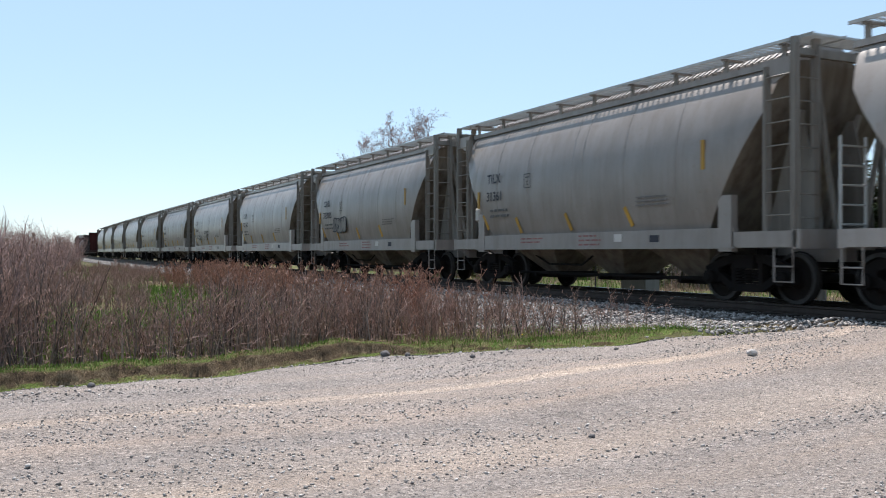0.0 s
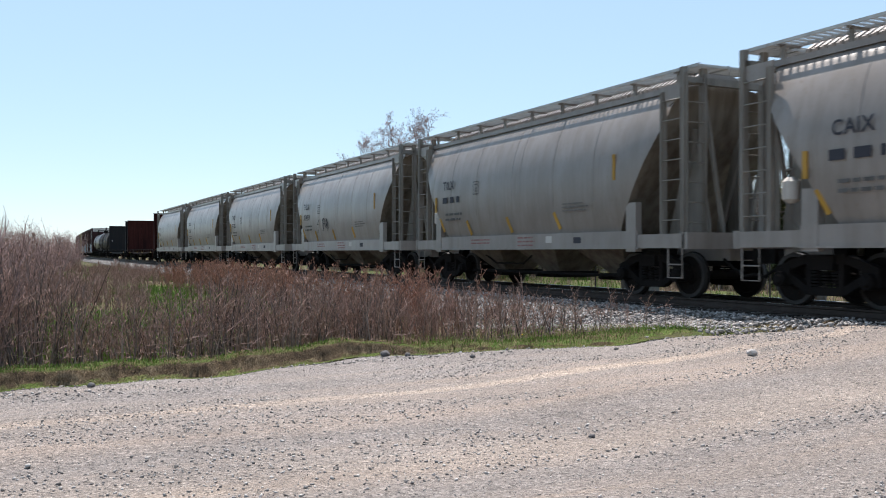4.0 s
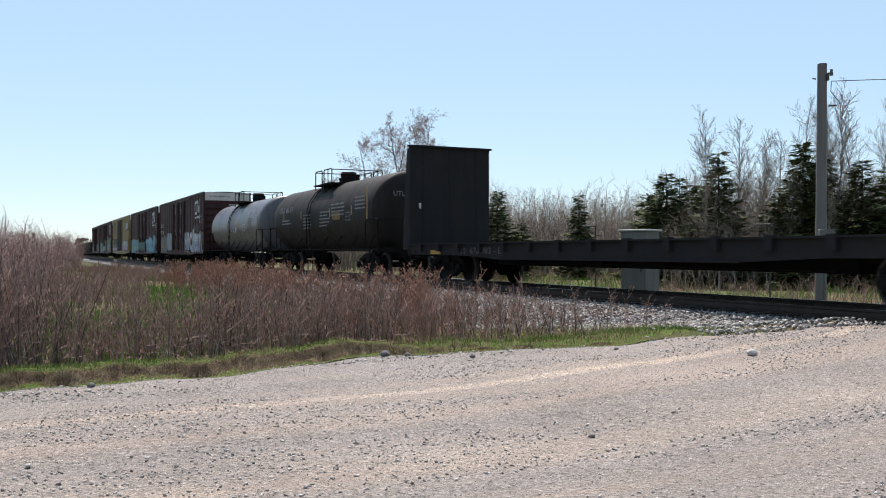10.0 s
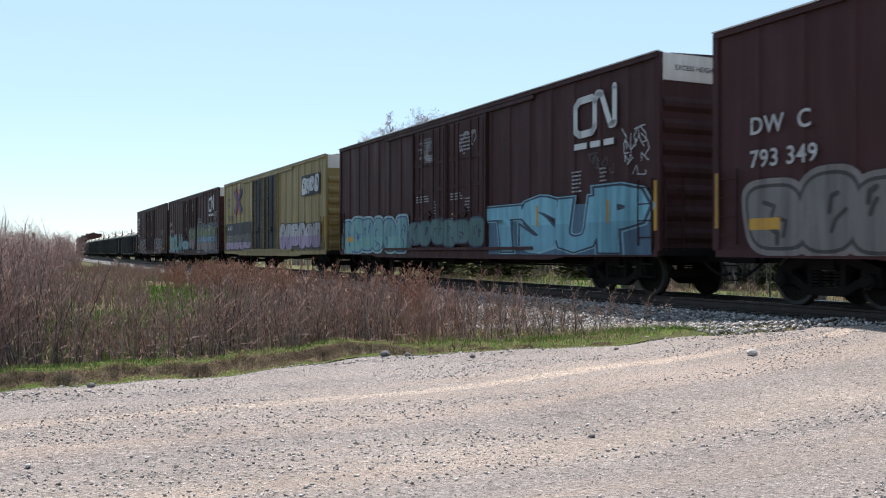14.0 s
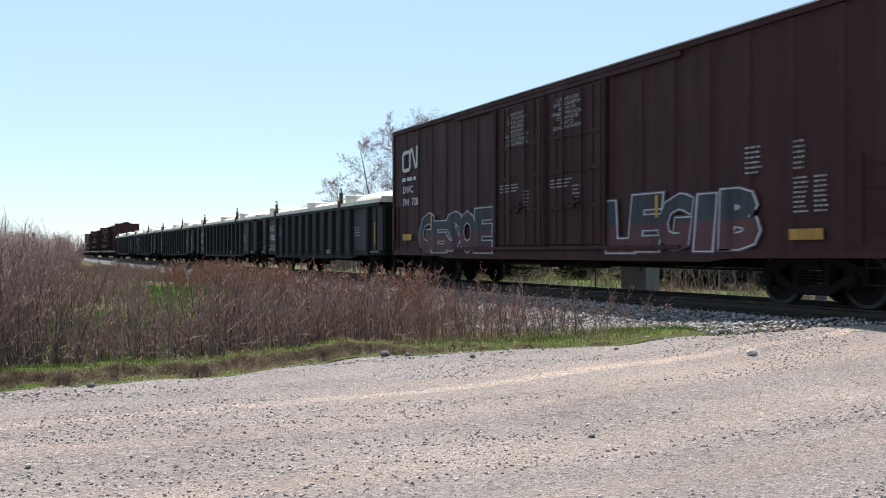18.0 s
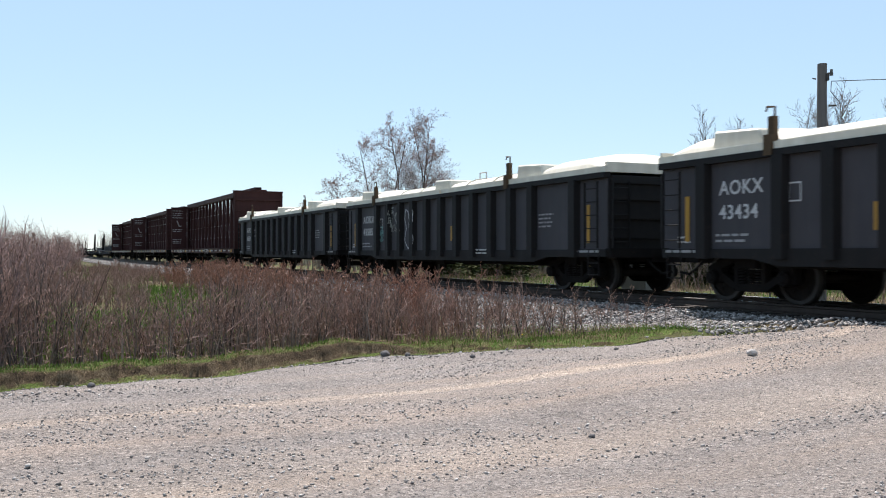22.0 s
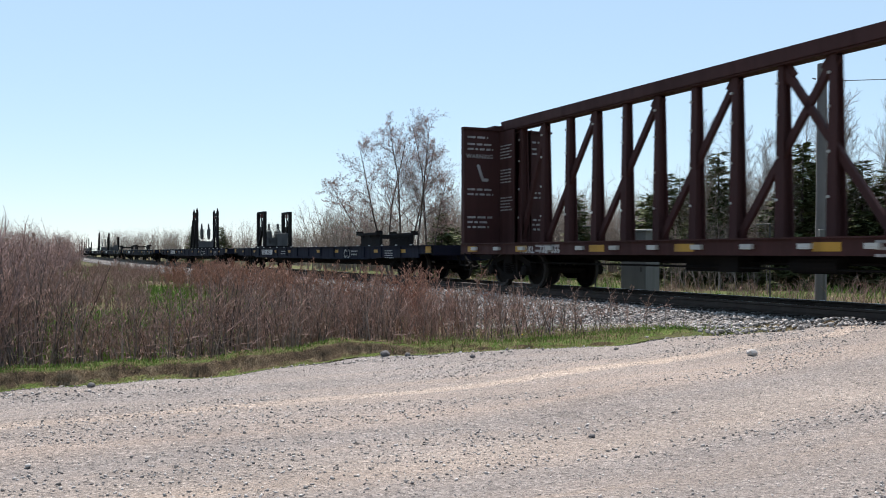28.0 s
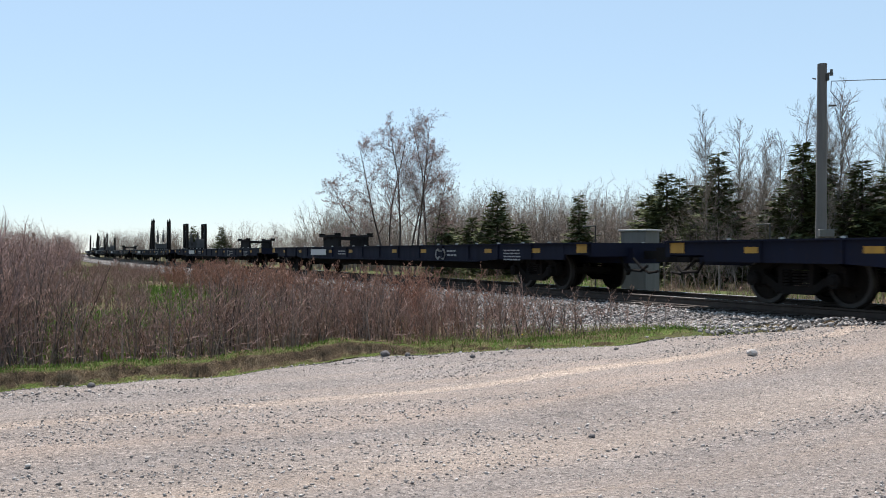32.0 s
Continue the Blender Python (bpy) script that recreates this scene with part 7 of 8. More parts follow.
BOX_S = [240.75, 261.65, 282.75, 303.75, 324.05]
brown = build_boxcar(BOX_BROWN, BOX_DARK, "maroon brown high-roofed box car with double doors and graffiti")
yellow = build_boxcar(BOX_YELLOW, BOX_YELLOW, "mustard yellow high-roofed box car with black doors", ink("door_black", (0.024, 0.022, 0.026)))
boxcars = [brown]
for k in range(3):
    c = copy_thing(brown, Matrix())
    WHEELSETS.extend(o for o in c.children_recursive if o.name.startswith("wheelset"))
    boxcars.append(c)
boxcars.insert(2, yellow)
for car, s in zip(boxcars, BOX_S):
    TRAIN.append((car, s))
for i, car in enumerate(boxcars):
    if car is yellow:
        continue
    door_notices(car, 100 + 10 * i)
    end_notices(car, 200 + 10 * i)
    if i < 4:
        emblem(car, 6.75, 3.55, 0.95)
        small_print(car, 6.7, 8.5, 3.36, 1, 0.19, WHITE_INK, 300 + i, -1.592)
    else:
        emblem(car, -8.75, 3.55, 0.72)
        small_print(car, -8.8, -7.4, 3.32, 1, 0.16, WHITE_INK, 300 + i, -1.592)
    small_print(car, 6.6, 7.0, 2.75, 6, 0.05, DULL_INK, 330 + i, -1.592)
    small_print(car, 7.7, 7.95, 2.75, 6, 0.05, DULL_INK, 350 + i, -1.592)
    patch("placard", car, YELLOW, -8.75, -8.05, 1.30, 1.50, -1.596)
x1, x2, x3, x4, x5 = boxcars
for car, num in ((x1, "793 349"), (x4, "793 719")):
    side_text("DW  C", 0.42, SILVER, car, -8.75, 2.95, -1.592)
    side_text(num, 0.42, SILVER, car, -8.75, 2.38, -1.592)
side_text("DWC", 0.32, WHITE_INK, x5, -8.75, 2.82, -1.592)
side_text("794  728", 0.32, WHITE_INK, x5, -8.75, 2.42, -1.592)
small_print(x5, 7.7, 8.0, 2.15, 8, 0.045, DULL_INK, 390, -1.592)
small_print(x5, 8.12, 8.4, 2.15, 8, 0.045, DULL_INK, 391, -1.592)
# sprayed pieces, car by car
SMOKE = ink("smoke", (0.09, 0.084, 0.08))
LILAC = ink("lilac", (0.30, 0.22, 0.33))
graffiti_word(x1, "HICIBEN", 2.7, 9.4, 0.9, 2.5, PALE, BLACKSPRAY, SILVER, 11, label="chrome and white sprayed block letters", low=ink("lavender", (0.31, 0.33, 0.41)))
bubbles(x1, -8.7, -5.5, 0.88, 2.1, 3, ink("ash", (0.13, 0.12, 0.118)), ink("soot", (0.04, 0.037, 0.037)), ink("mist", (0.15, 0.132, 0.13)), 12, label="grey sprayed bubble shapes", edge=0.06)
bubbles(x1, -5.3, -3.2, 1.02, 2.45, 2, ink("haze", (0.26, 0.29, 0.31)), SMOKE, None, 13)
scribble(x1, 8.2, 9.4, 2.85, 3.45, PALE, 14, 16, 0.022)
patch("graffiti_band", x2, ink("deep_blue", (0.05, 0.10, 0.16)), 2.6, 9.45, 0.86, 2.0, -1.584, "deep blue sprayed field")
graffiti_word(x2, "TSUP", 2.65, 9.35, 0.88, 2.32, ink("sky", (0.15, 0.36, 0.46)), ink("ink_blue", (0.03, 0.04, 0.07)), ink("sky_edge", (0.17, 0.34, 0.42)), 21, -1.60, "sky blue sprayed block letters", low=ink("sky_low", (0.12, 0.29, 0.38)), fat=0.07, edge=0.028)
patch("graffiti_band", x2, ink("deep_teal", (0.06, 0.12, 0.125)), -9.4, -2.7, 1.03, 1.6, -1.5835, "dark teal sprayed field")
bubbles(x2, -9.2, -3.0, 0.88, 2.1, 6, ink("teal", (0.13, 0.27, 0.30)), NAVY, ink("pale_teal", (0.24, 0.36, 0.38)), 22, low=AQUA, label="teal sprayed bubble letters", shine=ink("dim_white", (0.36, 0.34, 0.36)))
bubbles(x2, -2.6, 2.4, 1.12, 1.9, 6, ink("deep_teal", (0.06, 0.12, 0.125)), ink("ink_blue", (0.03, 0.04, 0.07)), None, 29, -1.668)
scribble(x2, -2.0, -0.9, 3.6, 4.3, PALE, 23, 9, 0.022)
scribble(x2, 0.8, 1.9, 3.7, 4.3, PALE, 26, 8, 0.022)
scribble(x2, 8.5, 9.4, 2.5, 3.5, PALE, 24, 13, 0.022)
scribble(x2, 6.9, 8.2, 2.6, 3.1, SMOKE, 25, 9, 0.022)
bubbles(x4, 2.55, 9.45, 0.88, 2.75, 5, OLIVE, ink("ink_blue", (0.03, 0.04, 0.07)), ink("dusk", (0.06, 0.07, 0.09)), 41, label="olive green and mauve sprayed bubble letters", low=MAUVE, edge=0.085, shine=PALE)
bubbles(x4, 0.06, 2.40, 1.08, 2.65, 2, OLIVE, ink("ink_blue", (0.03, 0.04, 0.07)), None, 43, -1.668, low=MAUVE, edge=0.08, shine=PALE)
bubbles(x4, 3.1, 9.2, 1.55, 1.95, 6, BLUE, ink("ink_blue", (0.03, 0.04, 0.07)), None, 45, -1.607, edge=0.03)
bubbles(x4, -2.6, -0.1, 1.05, 1.75, 3, ink("teal", (0.13, 0.27, 0.30)), ink("ink_blue", (0.03, 0.04, 0.07)), None, 44, -1.668)
graffiti_word(x4, "BEDLAM", -9.3, -2.7, 0.90, 2.28, ink("teal_pale", (0.125, 0.235, 0.235)), ink("ink_blue", (0.03, 0.04, 0.07)), LILAC, 42, label="teal sprayed block letters with a lilac edge", fat=0.06)
scribble(x4, 3.0, 4.3, 2.9, 3.2, DULL_INK, 48, 14, 0.018)
scribble(x4, 8.0, 9.4, 2.75, 3.45, DULL_INK, 47, 22, 0.018)
graffiti_word(x5, "LEGIB", 2.5, 6.9, 0.9, 2.15, ink("slate", (0.03, 0.036, 0.045)), PALE, ink("lilac_dark", (0.10, 0.075, 0.10)), 51, label="dark sprayed letters with pale edges", low=WINE)
graffiti_word(x5, "GESOE", -7.4, -2.7, 0.88, 2.12, ink("slate", (0.03, 0.036, 0.045)), PALE, ink("lilac_dark", (0.10, 0.075, 0.10)), 52, label="dark sprayed letters with pale edges", low=WINE)
patch("placard", x5, YELLOW, 7.6, 8.3, 1.12, 1.3, -1.596)
for car in (x1, x2, x4):
    yellow_marks(car, (0.4, 5.1, 8.0), 1.55, 2.05, 0.09, -1.605)
yellow_marks(x5, (4.2, -6.5), 1.6, 2.05, 0.09, -1.605)
# the yellow car: dark band, chevrons and marks
for sx in (-1, 1):
    a, b = sorted((sx * 2.52, sx * 9.5))
    patch("lower_band", yellow, ink("door_black", (0.024, 0.022, 0.026)) if sx < 0 else ink("mud", (0.075, 0.06, 0.045)), a, b, 1.03, 2.55 if sx < 0 else 1.6, -1.5745, "black painted lower band")
for x, flip in ((-6.9, 1), (-5.2, -1)):
    bm = bmesh.new()
    stroke(bm, [(x, 4.3), (x + flip * 0.75, 3.75), (x, 3.2)], 0.26, -1.592)
    part("chevron", bm, ink("chevron_blue", (0.045, 0.07, 0.19)), yellow, "blue chevron")
    bm = bmesh.new()
    stroke(bm, [(x + flip * 0.30, 4.42), (x + flip * 0.98, 3.75), (x + flip * 0.30, 3.08)], 0.17, -1.596)
    part("chevron", bm, ink("chevron_red", (0.34, 0.03, 0.035)), yellow, "red chevron")
patch("graffiti_board", yellow, BLACKSPRAY, 6.3, 8.9, 3.35, 4.25, -1.574, "black sprayed field")
bubbles(yellow, 6.4, 8.8, 3.42, 4.18, 4, PALE, BLACKSPRAY, None, 37)
side_text("next\nload", 0.32, DARK_INK, yellow, -8.55, 3.85, -1.592)
side_text("TB  OX", 0.42, DARK_INK, yellow, -8.55, 2.72, -1.592)
side_text("66 06 2", 0.34, WHITE_INK, yellow, -8.55, 2.18, -1.592)
bubbles(yellow, -9.2, -3.0, 1.05, 1.95, 5, SMOKE, BLACKSPRAY, None, 31, low=LILAC)
bubbles(yellow, 2.8, 9.0, 1.05, 2.3, 6, ink("dim_white", (0.36, 0.34, 0.36)), BLACKSPRAY, None, 32, low=LILAC)
small_print(yellow, -8.5, -6.2, 1.85, 3, 0.1, ink("tan", (0.30, 0.22, 0.10)), 36, -1.592)


# ---------------------------------------------------------------- covered gondolas
GON_H = 8.32


def cover_profile(t, r):
    a = math.pi * t
    return -math.cos(a) * 1.50, 2.80 + r * max(0.0, math.sin(a)) ** 0.6


CLAMP = worn("clamp_rust", (0.06, 0.036, 0.016), (0.06, 0.035, 0.02), (0.05, 0.03, 0.02), 0.8)


def build_gondola(label):
    car = thing("gondola_car", label, "railcar", "covered gondola cars of the train")
    for sg in (-1, 1):
        bm = bmesh.new()
        box(bm, -GON_H, GON_H, sg * 1.45 - 0.02, sg * 1.45 + 0.02, 0.86, 2.58)
        part("side_wall", bm, GON_LIT, car, "black steel side sheet, lightened for sky reflection")
        bm = bmesh.new()
        box(bm, -GON_H - 0.03, GON_H + 0.03, sg * 1.50 - 0.09, sg * 1.50 + 0.09, 2.54, 2.66)
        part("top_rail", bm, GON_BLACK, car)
        bm = bmesh.new()
        prism(bm, [(-GON_H, 0.98), (-GON_H, 0.82), (-5.9, 0.80), (-5.3, 0.68), (5.3, 0.68), (5.9, 0.80), (GON_H, 0.82), (GON_H, 0.98)], sg * 1.48 - 0.04, sg * 1.48 + 0.04)
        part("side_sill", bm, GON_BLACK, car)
        # stakes in the darker black, with their shade painted into the colour
        for x in [-7.12] + [-5.25 + 1.05 * k for k in range(11)] + [7.12]:
            bm = bmesh.new()
            rings = [[(x + a, sg * b, z) for a, b in ((-0.16, 1.468), (-0.12, 1.62), (0.12, 1.62), (0.16, 1.468))] for z in (0.80, 2.56)]
            loft(bm, rings)
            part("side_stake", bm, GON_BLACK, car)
    bm = bmesh.new()
    box(bm, -GON_H, GON_H, -1.45, 1.45, 0.92, 1.0)
    box(bm, -6.0, 6.0, -0.36, 0.36, 0.60, 0.92)
    for k in range(8):
        x = -5.6 + k * 1.6
        box(bm, x - 0.05, x + 0.05, -1.42, 1.42, 0.72, 0.92)
    part("floor", bm, UNDER, car)
    for sx in (-1, 1):
        bm = bmesh.new()
        box(bm, sx * GON_H - 0.04, sx * GON_H + 0.04, -1.45, 1.45, 0.9, 2.60)
        for z in (1.3, 1.72, 2.14, 2.50):
            box(bm, sx * (GON_H + 0.06) - 0.05, sx * (GON_H + 0.06) + 0.05, -1.42, 1.42, z - 0.08, z + 0.08)
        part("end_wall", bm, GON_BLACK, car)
        bm = bmesh.new()
        box(bm, min(sx * 5.8, sx * (GON_H + 0.12)), max(sx * 5.8, sx * (GON_H + 0.12)), -0.36, 0.36, 0.70, 0.92)
        box(bm, sx * GON_H - 0.05, sx * GON_H + 0.14, -1.48, 1.48, 0.80, 1.0)
        part("end_sill", bm, UNDER, car)
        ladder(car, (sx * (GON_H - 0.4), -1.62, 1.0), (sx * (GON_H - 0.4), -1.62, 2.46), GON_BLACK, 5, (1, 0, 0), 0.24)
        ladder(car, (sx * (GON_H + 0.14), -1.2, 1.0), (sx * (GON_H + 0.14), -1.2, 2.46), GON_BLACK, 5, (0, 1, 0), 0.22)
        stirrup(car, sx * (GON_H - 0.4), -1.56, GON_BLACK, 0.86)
        patch("reflector", car, YELLOW, sx * 7.62 - 0.06, sx * 7.62 + 0.06, 1.12, 1.98, -1.482, "yellow reflective strip")
        bogie(car, sx * (GON_H - 1.9))
        coupler(car, sx * (GON_H + 0.1), sx)
    for x in (-3.4, 0.6, 4.0):
        patch("reflector", car, YELLOW, x - 0.05, x + 0.05, 1.25, 1.68, -1.482, "yellow reflective strip")
    brake_rods(car, -5.4, 5.4, -1.1)
    # white arched covers: two long lids and raised hoods
    for sx in (-1, 1):
        bm = bmesh.new()
        seg = 14
        xs = [0.06, 0.1, 5.0, 5.4, 6.1, 7.6, 8.1, GON_H + 0.05]
        rs = [0.34, 0.40, 0.40, 0.40, 0.52, 0.52, 0.34, 0.16]
        rings = []
        for x, r in zip(xs, rs):
            rings.append([(sx * x, *cover_profile(k / seg, r)) for k in range(seg + 1)])
        loft(bm, rings, caps=False, closed=False)
        part("cover_lid", bm, COVER_WHITE, car, "arched off-white fibreglass lid", smooth=True)
        bm = bmesh.new()
        for y in (-1, 1):
            box(bm, min(sx * 0.05, sx * (GON_H + 0.06)), max(sx * 0.05, sx * (GON_H + 0.06)), y * 1.52 - 0.04, y * 1.52 + 0.04, 2.802, 2.93)
        box(bm, sx * (GON_H + 0.02) - 0.04, sx * (GON_H + 0.02) + 0.04, -1.52, 1.52, 2.802, 3.02)
        part("cover_rim", bm, COVER_WHITE, car)
        bm = bmesh.new()
        xb = -6.35 if sx < 0 else 5.0
        prism(bm, [(xb - 0.62, 2.88), (xb - 0.56, 3.28), (xb + 0.55, 3.22), (xb + 0.72, 2.88)], -1.47, -0.70)
        part("cover_box", bm, COVER_WHITE, car, "raised white box at the edge of the lid", bevel=0.04)
        bm = bmesh.new()
        for k in (1.6, 3.2):
            pts = [(sx * k, y * 1.012, z + 0.012) for y, z in (cover_profile(j / seg, 0.40) for j in range(seg + 1))]
            pipe(bm, pts, 0.018, 5)
        part("cover_rib", bm, COVER_WHITE, car)
        bm = bmesh.new()
        x = -5.45 if sx < 0 else 4.05
        box(bm, x - 0.09, x + 0.09, -1.62, -1.44, 2.70, 3.05)
        box(bm, x - 0.04, x + 0.10, -1.56, -1.46, 3.05, 3.36)
        pipe(bm, [(x + 0.06, -1.5, 3.34), (x + 0.06, -1.5, 3.52), (x - 0.12, -1.5, 3.54), (x - 0.14, -1.5, 3.46)], 0.022)
        part("lid_clamp", bm, CLAMP, car, "rusty brown clamp with a hook")
    bm = bmesh.new()
    prism(bm, [(-0.60, 2.88), (-0.55, 3.24), (0.45, 3.20), (0.60, 2.88)], -1.47, -0.70)
    part("cover_box", bm, COVER_WHITE, car, "raised white box at the edge of the lid", bevel=0.04)
    bm = bmesh.new()
    pipe(bm, [(1.3, -0.9, 3.1), (1.3, -0.9, 3.34), (1.7, -0.9, 3.34), (1.7, -0.9, 3.1)], 0.02)
    part("lifting_loop", bm, GALV, car)
    for ob in car.children:
        if ob.name.split(".")[0] in ("cover_lid", "cover_rim", "cover_box", "cover_rib", "lid_clamp", "lifting_loop"):
            ob.data.transform(Matrix.Translation((0, 0, -0.14)))
    return car


gon = build_gondola("black ribbed gondola car under white arched fibreglass covers")
gons = [gon]
for k in range(4):
    c = copy_thing(gon, Matrix())
    WHEELSETS.extend(o for o in c.children_recursive if o.name.startswith("wheelset"))
    gons.append(c)
for i, (car, s, num) in enumerate(zip(gons, (343.25, 361.2, 379.3, 397.85, 415.95), ("43582", "43614", "43434", "43585", "43593"))):
    TRAIN.append((car, s))
    side_text("AOKX", 0.36, WHITE_INK, car, -6.75, 1.96, -1.482)
    side_text(num, 0.36, WHITE_INK, car, -6.75, 1.52, -1.482)
    if i == 0:
        side_text("LD LMT 217900", 0.15, WHITE_INK, car, -6.78, 1.17, -1.482)
        side_text("LT WT    68100", 0.15, WHITE_INK, car, -6.78, 0.995, -1.524)
    else:
        small_print(car, -6.85, -5.95, 1.25, 2, 0.06, DULL_INK, 400 + i, -1.482)
    small_print(car, -8.2, -7.2, 0.96, 1, 0.07, DULL_INK, 480 + i, -1.53)
    small_print(car, 7.0, 8.1, 0.96, 1, 0.07, DULL_INK, 490 + i, -1.53)
    small_print(car, -7.9, -7.5, 1.22, 2, 0.05, WHITE_INK, 420 + i, -1.482)
    small_print(car, 5.5, 6.2, 1.85, 4, 0.055, DULL_INK, 440 + i, -1.482)
    small_print(car, 2.2, 3.2, 1.0, 2, 0.05, WHITE_INK, 460 + i, -1.53)
    bm = bmesh.new()
    stroke(bm, [(-5.1, 1.77), (-4.85, 1.77), (-4.85, 2.07), (-5.1, 2.07), (-5.1, 1.77)], 0.025, -1.482)
    part("stencil", bm, WHITE_INK, car)
g4 = gons[3]
bm = bmesh.new()
stroke(bm, [(-2.35, 1.05), (-2.6, 1.3), (-2.45, 1.7), (-2.6, 2.0), (-2.5, 2.3), (-2.3, 2.2), (-2.25, 2.0), (-2.1, 2.3), (-1.95, 2.25), (-1.95, 1.95), (-2.1, 1.7), (-1.9, 1.3), (-2.1, 1.05), (-2.35, 1.05)], 0.035, -1.61)
stroke(bm, [(-2.25, 1.72), (-2.25, 1.95)], 0.03, -1.61)
part("graffiti_scrawl", bm, PALE, g4, "white sprayed heart-like outline")
scribble(g4, -4.2, -3.0, 1.6, 2.4, GREYGREEN, 71, 14, 0.025, -1.61)
scribble(g4, -5.3, -4.8, 1.3, 1.8, AQUA, 72, 14, 0.03, -1.486)


# ---------------------------------------------------------------- centre-beam cars
CB_H = 11.32


def build_centerbeam(label):
    car = thing("centre_beam_car", label, "railcar", "centre-beam cars of the train")
    bm = bmesh.new()
    box(bm, -CB_H, CB_H, -1.42, 1.42, 1.06, 1.13)
    part("deck", bm, BEAM_BROWN, car)
    for sg in (-1, 1):
        bm = bmesh.new()
        prism(bm, [(-CB_H, 1.15), (-CB_H, 0.86), (CB_H, 0.86), (CB_H, 1.15)], sg * 1.43 - 0.03, sg * 1.43 + 0.03)
        box(bm, -CB_H, CB_H, sg * 1.47 - 0.06, sg * 1.47 + 0.06, 1.14, 1.165)
        part("side_sill", bm, BEAM_BROWN, car)
        for k in range(17):
            x = -10.4 + k * 1.3
            bm = bmesh.new()
            box(bm, x - 0.13, x + 0.13, sg * 1.5 - 0.05, sg * 1.5 + 0.05, 0.97, 1.06)
            rod(bm, (x - 0.1, sg * 1.52, 1.0), (x + 0.1, sg * 1.52, 1.0), 0.035, None, 6)
            part("winch", bm, GALV, car, "small steel strap winch")
    top = 4.72
    bm = bmesh.new()
    box(bm, -CB_H + 0.1, CB_H - 0.1, -0.16, 0.16, 4.42, 4.46)
    box(bm, -CB_H + 0.1, CB_H - 0.1, -0.03, 0.03, 4.46, 4.66)
    box(bm, -CB_H + 0.1, CB_H - 0.1, -0.20, 0.20, 4.66, top)
    box(bm, -CB_H + 0.1, CB_H - 0.1, -0.20, -0.17, 4.46, 4.66)
    box(bm, -CB_H + 0.1, CB_H - 0.1, 0.17, 0.20, 4.46, 4.66)
    part("top_chord", bm, BEAM_BROWN, car, "deep top chord of the centre beam")
    pitch = 1.207
    for k in range(-9, 9):
        x = (k + 0.5) * pitch
        bm = bmesh.new()
        for yy in (-1, 1):
            rings = [[(x + a, yy * b, z) for a, b in ((-0.02 - 0.6 * w, w), (0.02 + 0.6 * w, w), (0.02 + 0.6 * w, w - 0.03), (-0.02 - 0.6 * w, w - 0.03))] for z, w in ((1.1, 0.15), (4.42, 0.09))]
            loft(bm, rings)
        rings = [[(x + a, b, z) for a, b in ((-0.015, -w), (0.015, -w), (0.015, w), (-0.015, w))] for z, w in ((1.1, 0.11), (4.42, 0.08))]
        loft(bm, rings)
        part("post", bm, BEAM_BROWN, car, "tapered upright of the centre beam")
        for z in (1.9, 2.7, 3.5, 4.1):
            bm = bmesh.new()
            rod(bm, (x - 0.06, -0.16 + 0.01 * (z - 1), z), (x - 0.06, -0.09, z), 0.03, None, 6)
            part("strap_guide", bm, GALV, car)
    for sx in (-1, 1):
        for a, b in ((-0.5, 1.5), (1.5, 3.5), (3.5, 5.5), (5.5, 7.5), (7.5, 8.6)):
            bm = bmesh.new()
            bar(bm, (sx * a * pitch, 0, 4.40), (sx * b * pitch, 0, 1.15), 0.10, 0.14)
            bar(bm, (sx * a * pitch, 0, 4.42), (sx * (a + 0.16) * pitch, 0, 4.15), 0.06, 0.30)
            part("diagonal", bm, BEAM_BROWN, car, "diagonal brace of the centre beam")
        x = sx * (CB_H - 0.12)
        bm = bmesh.new()
        box(bm, x - 0.06, x + 0.06, -1.45, 1.45, 1.12, 4.46)
        part("bulkhead", bm, BEAM_BROWN, car, "tall brown end bulkhead with stencilled notices")
        bm = bmesh.new()
        for z in (1.6, 2.2, 2.8, 3.4, 4.0):
            box(bm, min(x, x + sx * 0.16), max(x, x + sx * 0.16), -1.42, 1.42, z - 0.08, z + 0.08)
        for y in (-1.42, 1.36):
            box(bm, min(x, x + sx * 0.18), max(x, x + sx * 0.18), y, y + 0.06, 1.0, 4.46)
        box(bm, x - 0.1, x + 0.12, -1.47, 1.47, 4.44, 4.50)
        box(bm, x - 0.5, x + 0.1, -0.5, 0.5, 4.50, 4.58)
        part("bulkhead_frame", bm, BEAM_BROWN, car)
        bm = bmesh.new()
        box(bm, min(x - sx * 0.9, x), max(x - sx * 0.9, x), -0.30, -0.27, 1.15, 4.4)
        box(bm, min(x - sx * 0.9, x), max(x - sx * 0.9, x), 0.27, 0.30, 1.15, 4.4)
        part("beam_web", bm, BEAM_BROWN, car)
        bm = bmesh.new()
        box(bm, min(sx * 8.0, sx * (CB_H + 0.1)), max(sx * 8.0, sx * (CB_H + 0.1)), -0.36, 0.36, 0.72, 1.06)
        box(bm, sx * CB_H - 0.06, sx * CB_H + 0.12, -1.45, 1.45, 0.84, 1.1)
        part("end_sill", bm, UNDER, car)
        bogie(car, sx * (CB_H - 2.2))
        coupler(car, sx * (CB_H + 0.1), sx)
        stirrup(car, sx * (CB_H - 0.5), -1.48, UNDER, 0.9)
        for xx in (10.6, 7.9, 4.6, 1.7):
            patch("reflector", car, YELLOW, sx * xx - 0.28, sx * xx + 0.28, 0.93, 1.08, -1.464, "yellow reflective strip")
    bm = bmesh.new()
